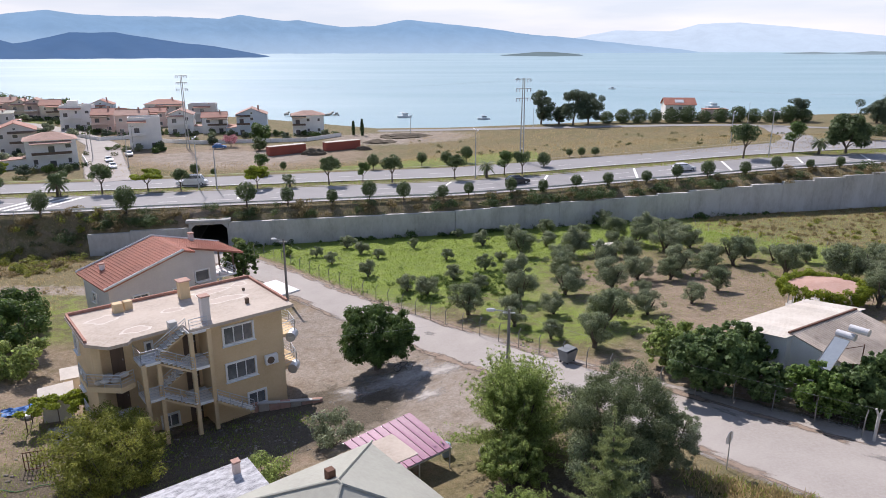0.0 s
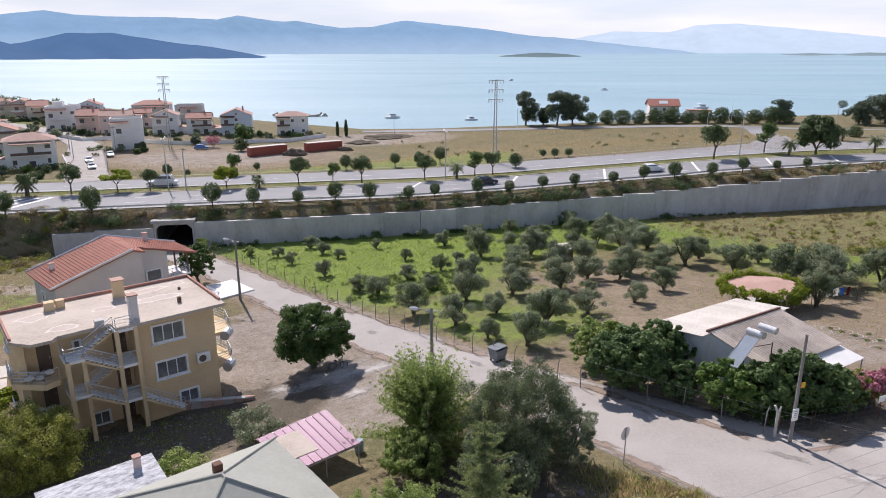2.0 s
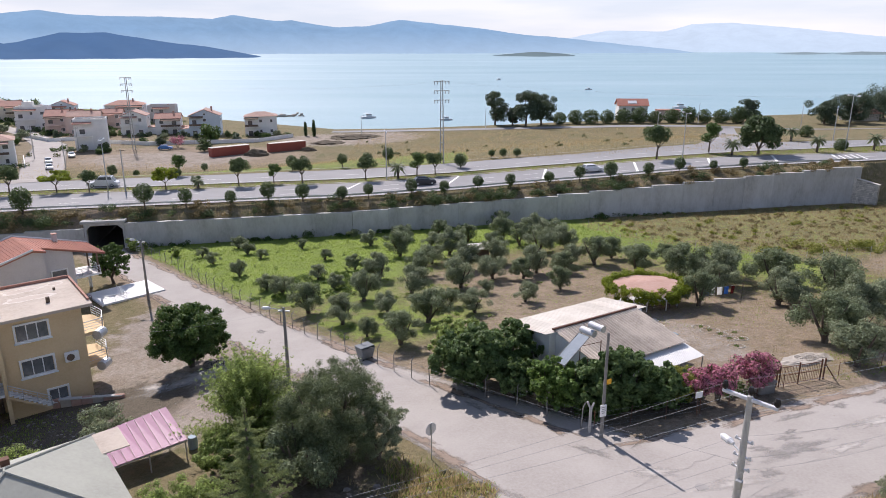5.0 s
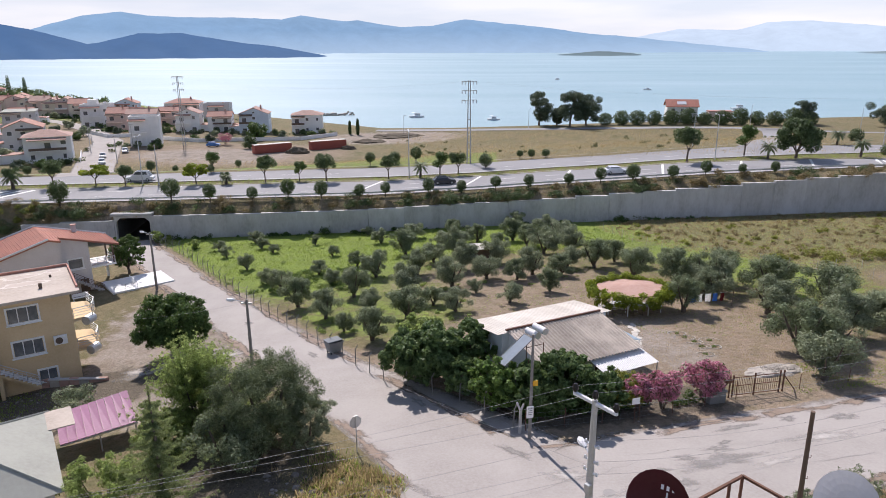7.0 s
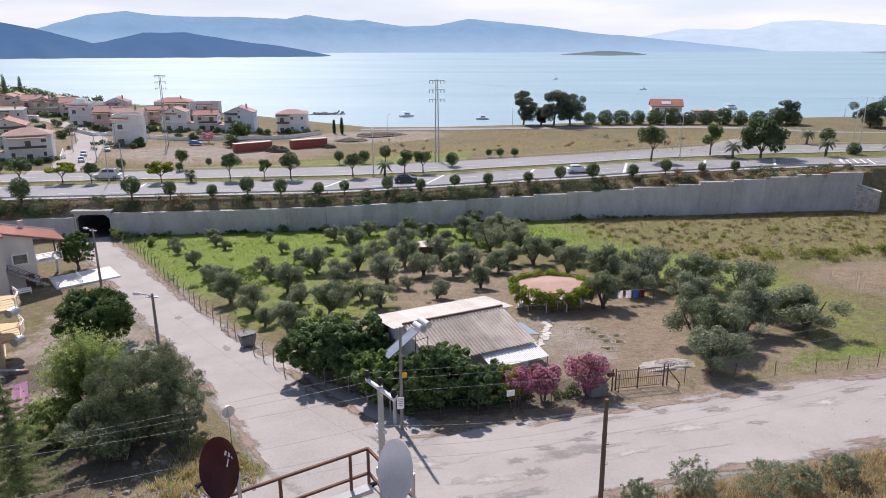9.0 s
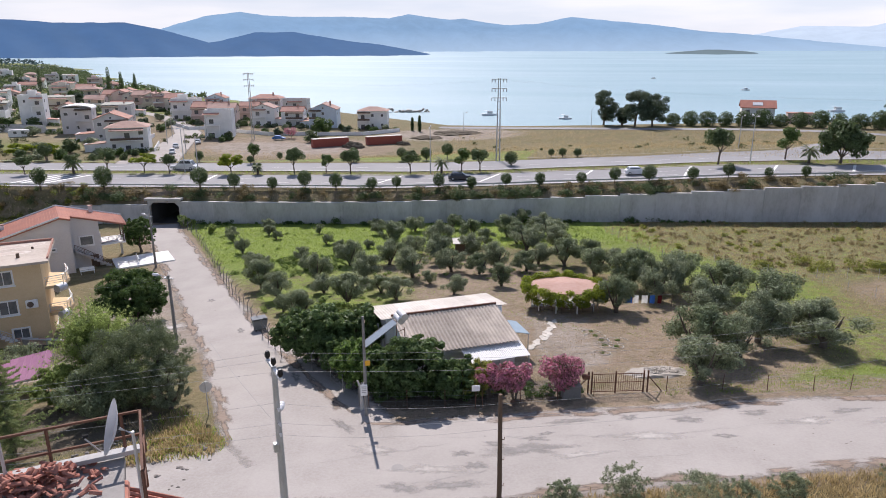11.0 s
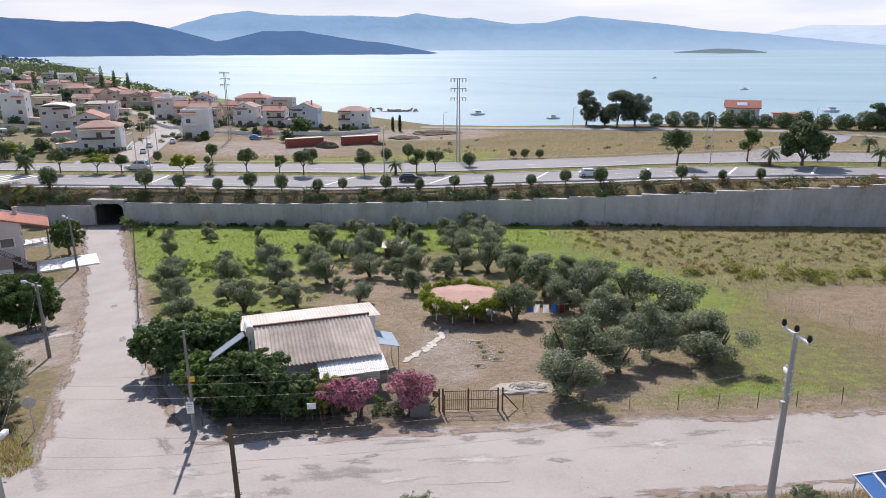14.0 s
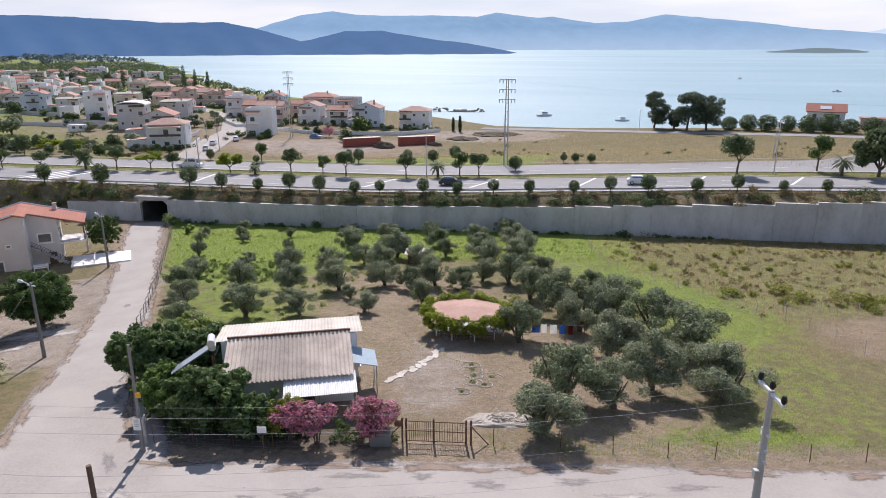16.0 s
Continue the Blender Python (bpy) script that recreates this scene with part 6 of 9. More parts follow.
def far_window(parent, x, y, z, face, w=1.0, h=1.2):
    wd = new("window")
    wd.parent = parent
    wd.matrix_basis = pose(x, y, z, 0, 0, face)
    part("frame", box(0, -0.01, 0, w + 0.16, 0.1, h + 0.16), M["frame"], wd)
    part("pane", box(0, -0.05, 0, w, 0.06, h), M["far_glass"], wd)


def gable_fill(w, deep, eave, top, along, e, inset=0.03):
    """The wall's triangle under a gable roof, at one end, 0.2 thick."""
    bm = bmesh.new()
    for _ in (0,):
        if along:
            x0 = -w / 2 + inset if e == 0 else w / 2 - 0.2 - inset
            a = [[bm.verts.new((x0 + d, y, z)) for y, z in ((inset, eave - 0.02), (deep - inset, eave - 0.02), (deep / 2, top - 0.22))] for d in (0, 0.2)]
        else:
            y0 = inset if e == 0 else deep - 0.2 - inset
            a = [[bm.verts.new((x, y0 + d, z)) for x, z in ((-w / 2 + inset, eave - 0.02), (w / 2 - inset, eave - 0.02), (0, top - 0.22))] for d in (0, 0.2)]
        bm.faces.new(a[0])
        bm.faces.new(a[1][::-1])
        for k in range(3):
            bm.faces.new((a[0][k], a[0][(k + 1) % 3], a[1][(k + 1) % 3], a[1][k]))
    bmesh.ops.recalc_face_normals(bm, faces=bm.faces)
    return bm


def village_house(x, y, w, h, roof, wall, rz, deep, seed=0, name="village_house"):
    rd = random.Random(seed)
    storeys = 3 if h > 10.9 else (2 if h > 5.0 else 1)
    label = "%s %s village house with a %s" % (WALLS[wall], ("one-storey", "two-storey", "three-storey")[storeys - 1], ROOFS[roof])
    ob = thing(name, x, y, land(x, y) - 0.4, rz, label, "house", "village houses")
    h += 0.4
    tile = M[rd.choice(("tile_far", "tile_far", "tile_pale"))]
    eave = h - {"gable": w * 0.2, "side": deep * 0.2, "hip": min(w, deep) * 0.19, "arch": 1.1, "flat": 0.0, "sheet": 0.35}[roof]
    part("wall", box(0, deep / 2, eave / 2, w, deep, eave), M[wall], ob)
    o = 0.35
    if roof in ("gable", "side"):
        rf = new("roof")
        rf.parent = ob
        ax = w / 2 + o
        if roof == "side":
            for y0 in (-o, deep + o):
                part("slope", slab([(-ax, y0, eave - 0.12), (ax, y0, eave - 0.12), (ax, deep / 2, h), (-ax, deep / 2, h)], 0.18), tile, rf)
            part("ridge", tube([(-ax, deep / 2, h), (ax, deep / 2, h)], 0.14, 6), tile, rf)
        else:
            for x0 in (-ax, ax):
                part("slope", slab([(x0, -o, eave - 0.12), (0, -o, h), (0, deep + o, h), (x0, deep + o, eave - 0.12)], 0.18), tile, rf)
            part("ridge", tube([(0, -o, h), (0, deep + o, h)], 0.14, 6), tile, rf)
        for end in (0, 1):
            part("gable_wall", gable_fill(w, deep, eave, h, roof == "side", end), M[wall], ob)
        if roof == "gable":
            far_window(ob, 0, 0.02, eave + 0.35, 0, 0.7, 0.6)
    elif roof == "hip":
        bm = bmesh.new()
        e = [bm.verts.new(p) for p in ((-w / 2 - 0.5, -0.5, eave), (w / 2 + 0.5, -0.5, eave), (w / 2 + 0.5, deep + 0.5, eave), (-w / 2 - 0.5, deep + 0.5, eave))]
        k = min(w, deep) / 2 * 0.98
        p, q = bm.verts.new((-w / 2 + k, deep / 2, h)), bm.verts.new((w / 2 - k, deep / 2, h))
        for f in ((e[0], e[1], q, p), (e[1], e[2], q), (e[2], e[3], p, q), (e[3], e[0], p), e[::-1]):
            bm.faces.new(f)
        part("roof", bm, tile, ob)
        part("fascia", box(0, deep / 2, eave - 0.1, w + 0.7, deep + 0.7, 0.14), M["white"], ob)
    elif roof == "arch":
        bm = bmesh.new()
        pts = [(w / 2 * math.cos(t) * 1.08, eave - 0.2 + 1.2 * math.sin(t)) for t in np.linspace(0, math.pi, 11)]
        rings = [[bm.verts.new((px, yy, pz - d)) for px, pz in pts] for yy in (-0.8, deep + 0.3) for d in (0.0, 0.3)]
        for i in range(10):
            bm.faces.new((rings[0][i], rings[0][i + 1], rings[2][i + 1], rings[2][i]))
            bm.faces.new((rings[1][i], rings[1][i + 1], rings[3][i + 1], rings[3][i]))
            bm.faces.new((rings[0][i], rings[0][i + 1], rings[1][i + 1], rings[1][i]))
            bm.faces.new((rings[2][i], rings[2][i + 1], rings[3][i + 1], rings[3][i]))
        bmesh.ops.recalc_face_normals(bm, faces=bm.faces)
        part("roof", bm, M["white"], ob)
    elif roof == "sheet":
        part("roof", slab([(-w / 2 - o, -o, eave + 0.02), (w / 2 + o, -o, eave + 0.02), (w / 2 + o, deep + o, h + 0.1), (-w / 2 - o, deep + o, h + 0.1)], 0.12), M["felt"], ob)
    else:
        part("roof", box(0, deep / 2, eave + 0.03, w - 0.5, deep - 0.5, 0.06), M["screed"], ob)
        for q in ((0, 0.1, w, 0.2), (0, deep - 0.1, w, 0.2), (-w / 2 + 0.1, deep / 2, 0.2, deep - 0.4), (w / 2 - 0.1, deep / 2, 0.2, deep - 0.4)):
            part("parapet", box(q[0], q[1], eave + 0.3, q[2], q[3], 0.6), M[wall], ob)
        if storeys > 1 and rd.random() < 0.6:
            part("stair_head", box(w * rd.uniform(-0.2, 0.2), deep * 0.6, eave + 1.15, w * 0.32, deep * 0.35, 2.2), M[wall], ob)
            part("water_tank", tube([(w * 0.3 - 0.6, deep * 0.3, eave + 0.9), (w * 0.3 + 0.6, deep * 0.3, eave + 0.9)], 0.35, 10), M["dish_white"], ob)
    sh = eave / storeys
    n = max(2, int(w / 3.4))
    lodge = rd.randrange(n)
    for s_ in range(storeys):
        zc = (s_ + 0.55) * sh
        for i in range(n):
            px = -w / 2 + w * (i + 0.5) / n
            if i == lodge or (s_ == 0 and rd.random() < 0.3):
                part("door", box(px, -0.02, s_ * sh + 1.15, 1.5, 0.1, 2.1), M["far_glass"], ob)
            elif rd.random() < 0.8:
                far_window(ob, px, 0, zc, 0, rd.choice((0.8, 1.0, 1.3)), rd.choice((1.0, 1.2)))
        for sx in (-1, 1):
            for i in range(2):
                if rd.random() < 0.6:
                    far_window(ob, sx * w / 2, deep * (0.3 + 0.4 * i), zc, 90 * sx, 0.9, 1.1)
    if storeys > 1:
        bw = w * rd.uniform(0.4, 0.8)
        bx = -w / 2 + w * (lodge + 0.5) / n
        bx = max(-w / 2 + bw / 2, min(w / 2 - bw / 2, bx))
        for s_ in range(1, storeys):
            bl = new("balcony")
            bl.parent = ob
            part("slab", box(bx, -0.75, s_ * sh, bw, 1.5, 0.16), M[wall], bl)
            part("rail", box(bx, -1.44, s_ * sh + 0.5, bw, 0.08, 0.7), M[rd.choice(("white", "wood", wall))], bl)
            for sx in (-1, 1):
                part("pillar", box(bx + sx * (bw / 2 - 0.12), -1.38, (s_ - 0.5) * sh, 0.2, 0.2, sh - 0.16), M[wall], bl)
        part("canopy", slab([(bx - bw / 2 - 0.2, -1.8, eave - 0.75), (bx + bw / 2 + 0.2, -1.8, eave - 0.75), (bx + bw / 2 + 0.2, 0, eave - 0.3), (bx - bw / 2 - 0.2, 0, eave - 0.3)], 0.12), tile if rd.random() < 0.65 else M["wood"], ob)
    if rd.random() < 0.5:
        lw = w * rd.uniform(0.35, 0.6)
        lean = new("annexe")
        lean.parent = ob
        sx = rd.choice((-1, 1))
        part("wall", box(sx * (w / 2 + lw / 2 - 0.02), deep * 0.45, 1.45, lw, deep * 0.6, 2.9), M[wall], lean)
        part("roof", slab([(sx * (w / 2), deep * 0.12, 3.2), (sx * (w / 2 + lw + 0.3), deep * 0.12, 2.85), (sx * (w / 2 + lw + 0.3), deep * 0.78, 2.85), (sx * (w / 2), deep * 0.78, 3.2)], 0.14), tile, lean)
    if rd.random() < 0.6:
        chimney(ob, w * 0.22, deep * 0.45, h - 1.0, 0.6, 1.7, M["terracotta"])
    return ob


# each: x, y, width, height, roof, wall, turn, depth
HOUSES_STREET = [
    (-103.5, 181, 11.5, 8.0, "hip", "white", 30, 9), (-125, 201, 10.5, 8.6, "gable", "grey_render", 30, 11), (-151, 215, 10, 9.4, "arch", "grey_render", 30, 9),
    (-163, 252, 11, 7.0, "sheet", "grey_render", 28, 9), (-186, 231, 8.6, 10.6, "flat", "white", 30, 8), (-209, 236, 6, 4.0, "flat", "white", 30, 7), (-93.5, 217, 9.0, 8.2, "flat", "white", 22, 8),
    (-113, 252, 10.5, 8.0, "side", "blush", 18, 8), (-127, 259, 7.4, 7.8, "side", "blush", 18, 10), (-143, 271, 11, 7.6, "flat", "white", 18, 9), (-97, 257, 8.6, 8.0, "gable", "white", 14, 9), (-85, 259, 8.6, 6.8, "side", "white", 14, 8)]
HOUSES_SHORE = [
    (-70, 256, 10.5, 8.6, "gable", "bluish", 12, 9), (-49, 256, 11, 7.6, "hip", "white", 12, 8), (-124, 310, 15, 7.8, "hip", "grey_render", 12, 10), (-104, 302, 11, 6.2, "flat", "grey_render", 12, 8), (-156, 318, 10, 7.2, "gable", "bluish", 16, 8),
    (-132, 278, 9, 6.4, "side", "cream", 16, 7), (-153, 290, 10, 6.8, "gable", "grey_render", 16, 8), (-116, 280, 8, 6.6, "side", "blush", 16, 7)]
HOUSES_ROW = [(-222 + 8.2 * i, 322 - 2.6 * i, 7.9, 7.6 + (i % 2) * 0.5, "gable" if i % 3 else "side", "blush" if i % 2 else "cream", 22, 10) for i in range(7)]
HOUSES_BACK = [
    (-224, 250, 9.5, 6.6, "sheet", "grey_render", 34, 8), (-262, 288, 10, 8.6, "sheet", "white", 34, 9), (-251, 254, 11, 9.4, "gable", "bluish", 34, 9), (-238, 262, 8, 8.0, "gable", "cream", 34, 8), (-213, 275, 11, 7.6, "sheet", "cream", 30, 8), (-269, 315, 10, 7.4, "gable", "blush", 34, 8),
    (-257, 345, 14, 8.0, "hip", "cream", 26, 10), (-228, 344, 10, 7.4, "gable", "white", 26, 9), (-300, 300, 11, 7.0, "flat", "white", 36, 9), (-318, 318, 10, 7.6, "gable", "white", 36, 8), (-300, 332, 12, 6.6, "gable", "blush", 36, 9), (-345, 341, 14, 6.4, "flat", "white", 36, 9), (-330, 345, 9, 7.0, "gable", "cream", 36, 9),
    (-433, 418, 15, 6.8, "gable", "cream", 38, 10), (-463, 405, 17, 5.8, "gable", "blush", 40, 10), (-400, 395, 13, 6.4, "flat", "white", 38, 10), (-375, 372, 12, 7.4, "gable", "white", 38, 9), (-490, 450, 15, 7.0, "flat", "cream", 40, 10), (-538, 561, 20, 6.6, "flat", "white", 38, 10), (-420, 470, 14, 7.0, "gable", "white", 36, 10), (-520, 500, 16, 7.0, "gable", "blush", 40, 10),
    (-198, 262, 9, 6.0, "gable", "cream", 28, 8), (-180, 276, 9, 6.2, "side", "white", 24, 8), (-238, 300, 10, 6.4, "gable", "white", 30, 8), (-214, 300, 9, 6.6, "side", "blush", 26, 8), (-282, 268, 10, 6.8, "gable", "white", 36, 9), (-310, 280, 11, 6.4, "side", "cream", 38, 9), (-345, 305, 12, 6.8, "gable", "white", 40, 9), (-380, 330, 12, 6.2, "flat", "cream", 40, 9)]
rv_ = random.Random(404)
HOUSES_FAR = []
while len(HOUSES_FAR) < 34:
    x, y = rv_.uniform(-620, -195), rv_.uniform(235, 560)
    if not 205 + (-x - 150) * 0.55 < y < 235 + (-x - 100) * 0.95:
        continue
    if min(math.hypot(x - q[0], y - q[1]) for q in HOUSES_STREET + HOUSES_SHORE + HOUSES_ROW + HOUSES_BACK + HOUSES_FAR) < 17:
        continue
    HOUSES_FAR.append((x, y, rv_.uniform(8, 13), rv_.uniform(5.5, 8.5), rv_.choice(("gable", "side", "hip", "flat", "sheet")), rv_.choice(("white", "white", "cream", "grey_render", "blush")), rv_.uniform(20, 42), 9))
for i, (x, y, w, h, roof, wall, rz, deep) in enumerate(HOUSES_STREET + HOUSES_SHORE + HOUSES_ROW + HOUSES_BACK + HOUSES_FAR):
    village_house(x, y, w * 1.05, h * 1.13, roof, wall, rz, deep, 300 + i)


def garden_wall(x0, y0, x1, y1, h, mat, label):
    g = thing("garden_wall", 0, 0, 0, 0, label, "wall")
    n = max(1, round(math.hypot(x1 - x0, y1 - y0) / 4))
    for i in range(n):
        ax, ay, bx, by = x0 + (x1 - x0) * i / n, y0 + (y1 - y0) * i / n, x0 + (x1 - x0) * (i + 1) / n, y0 + (y1 - y0) * (i + 1) / n
        rz = math.degrees(math.atan2(by - ay, bx - ax))
        ob = part("panel", box(0, 0, h / 2 - 0.25, math.hypot(bx - ax, by - ay) - 0.04, 0.2, h + 0.5), mat, g)
        ob.matrix_basis = pose((ax + bx) / 2, (ay + by) / 2, land((ax + bx) / 2, (ay + by) / 2), 0, 0, rz)


for q in ((-97, 233, -80, 228), (-80, 228, -66, 232), (-66, 232, -46, 236), (-46, 236, -36, 250), (-118, 236, -102, 246), (-138, 252, -118, 236), (-88, 213, -100, 236), (-112, 200, -118, 214), (-95, 182, -104, 197)):
    garden_wall(*q, 1.3, M["white"], "low white garden wall beside the village street")
garden_wall(-228, 206, -160, 214, 1.6, M["grey_render"], "long low pale wall across the waste field")
for q in ((-196, 222, -172, 222), (-260, 240, -215, 240)):
    garden_wall(*q, 1.8, M["concrete"], "low grey wall before village houses")
trailer = thing("site_cabin", -165, 202, land(-165, 202), 30, "small white site cabin on waste ground", "cabin")
part("body", box(0, 0, 1.3, 6.5, 2.4, 2.5, 0.05), M["white"], trailer)
part("window", box(-1, -1.22, 1.6, 1.0, 0.06, 0.9), M["glass"], trailer)
part("window", box(1.5, -1.22, 1.6, 1.0, 0.06, 0.9), M["glass"], trailer)
seah = thing("shore_house", 96.5, 275, land(96.5, 275) - 0.3, -6, "white house with a bright red tile roof at the water's edge", "house")
part("wall", box(0, 4, 3.2, 11.5, 8, 6.4), M["white"], seah)
part("roof", slab([(-6.3, -0.6, 6.3), (6.3, -0.6, 6.3), (6.3, 4, 8.8), (-6.3, 4, 8.8)], 0.25), M["tile"], seah)
part("roof", slab([(-6.3, 8.6, 6.3), (6.3, 8.6, 6.3), (6.3, 4, 8.8), (-6.3, 4, 8.8)], 0.25), M["tile"], seah)
bm = bmesh.new()
for sx in (-5.74, 5.74):
    bm.faces.new([bm.verts.new(p) for p in ((sx, 0, 6.38), (sx, 8, 6.38), (sx, 4, 8.6))])
part("gable_wall", bm, M["white"], seah)
for px in (-3.5, 0, 3.5):
    part("window", box(px, -0.02, 4.8, 1.2, 0.1, 1.3), M["glass"], seah)
part("solar_panel", slab([(-2, 0.6, 7.1), (1.5, 0.6, 7.1), (1.5, 2.4, 8.1), (-2, 2.4, 8.1)], 0.08), M["dish_white"], seah)
ann = thing("brick_shed", 112, 277, land(112, 277) - 0.2, -4, "low flat-roofed reddish brick shed by the shore", "shed")
part("wall", box(0, 2.5, 1.9, 9, 5, 4.0), M["blush"], ann)
part("roof", box(0, 2.5, 3.98, 9.4, 5.4, 0.2), M["tile_far"], ann)
rh = thing("shore_house", 184, 262, land(184, 262) - 0.2, 10, "low brown house with a red tile roof behind shrubs", "house")
part("wall", box(0, 4, 1.5, 12, 7, 3.4), M["stone"], rh)
part("roof", slab([(-6.8, 0, 3.1), (6.8, 0, 3.1), (6.8, 4, 4.6), (-6.8, 4, 4.6)], 0.2), M["tile_far"], rh)
part("roof", slab([(-6.8, 8, 3.1), (6.8, 8, 3.1), (6.8, 4, 4.6), (-6.8, 4, 4.6)], 0.2), M["tile_far"], rh)
for x, y, rz, w in ((-46.6, 206.4, 40, 12.2), (-31.0, 215.5, 36, 12.2)):
    c = thing("shipping_container", x, y, land(x, y), rz, "rust-red shipping container on bare ground", "container", "red containers")
    part("body", box(0, 0, 1.35, w, 2.44, 2.6, 0.03), M["container"], c)
    part("roof", box(0, 0, 2.7, w + 0.06, 2.5, 0.1), M["white_sheet"], c)
    bm = bmesh.new()
    for i in range(38):
        add_box(bm, -w / 2 + 0.3 + i * (w - 0.6) / 37, -1.24, 1.35, 0.12, 0.05, 2.3)
    part("ribs", bm, M["container"], c)
for x, y, r, h in ((-38.0, 205.0, 3.6, 2.0), (-12, 246, 9, 1.2), (-24.0, 214.5, 2.6, 1.3), (-20, 232, 6, 1.0)):
    hp = thing("soil_heap", x, y, land(x, y) - 0.2, 0, "grey heap of dug soil", "heap")
    bm = bmesh.new()
    bmesh.ops.create_icosphere(bm, subdivisions=4, radius=1)
    for v in bm.verts:
        n_ = noise.noise(v.co * 2.2 + Vector((x, 0, 0))) + 0.5 * noise.noise(v.co * 6 + Vector((y, 0, 0)))
        v.co = Vector((v.co.x * r * (1 + 0.2 * n_), v.co.y * r * 0.7 * (1 + 0.2 * n_), max(-0.2, v.co.z) * h * (1 + 0.4 * n_)))
    part("mound", bm, M["ground"], hp)
pier = thing("jetty", -66, 358, SEA - 0.3, 10, "low rock jetty in the bay", "jetty", kind="structure")
bm = bmesh.new()
for i in range(60):
    add_box(bm, random.uniform(-14, 14), random.uniform(-1.5, 1.5), random.uniform(0.1, 1.2), random.uniform(0.8, 1.8), random.uniform(0.8, 1.8), random.uniform(0.7, 1.2), 0.1, pose(0, 0, 0, random.uniform(-9, 9), random.uniform(-9, 9), 0))
part("rocks", bm, M["stone"], pier)


def boat(x, y, rz, s=1.0):
    b = thing("motor_boat", x, y, SEA - 0.1, rz, "small white motor boat moored in the bay", "boat", "moored boats")
    bm = bmesh.new()
    rows_ = []
    for i in range(7):
        t = i / 6
        w = 1.15 * s * (1 - t ** 3)
        rows_.append([bm.verts.new((-3.2 * s + 6.4 * s * t, yy, z)) for yy, z in ((-w, 0.9 * s), (-w * 0.7, 0.0), (w * 0.7, 0.0), (w, 0.9 * s))])
    for a, c in zip(rows_, rows_[1:]):
        for k in range(3):
            bm.faces.new((a[k], c[k], c[k + 1], a[k + 1]))
        bm.faces.new((a[3], c[3], c[0], a[0]))
    bm.faces.new(rows_[0])
    part("hull", bm, M["car_white"], b)
    part("cabin", box(0.2 * s, 0, 1.4 * s, 2.2 * s, 1.5 * s, 1.1 * s, 0.15), M["car_white"], b)
    part("windscreen", box(0.2 * s, 0, 1.65 * s, 2.24 * s, 1.54 * s, 0.35 * s), M["glass"], b)
    part("canopy", box(-1.2 * s, 0, 2.3 * s, 2.0 * s, 1.7 * s, 0.08), M["frame"], b)


boat(162, 406, 15, 1.4)
boat(-17.6, 349, 20, 1.2)
boat(22, 338, 5, 1.0)
boat(150, 600, -20, 1.0)
boat(90, 800, 40, 1.0)


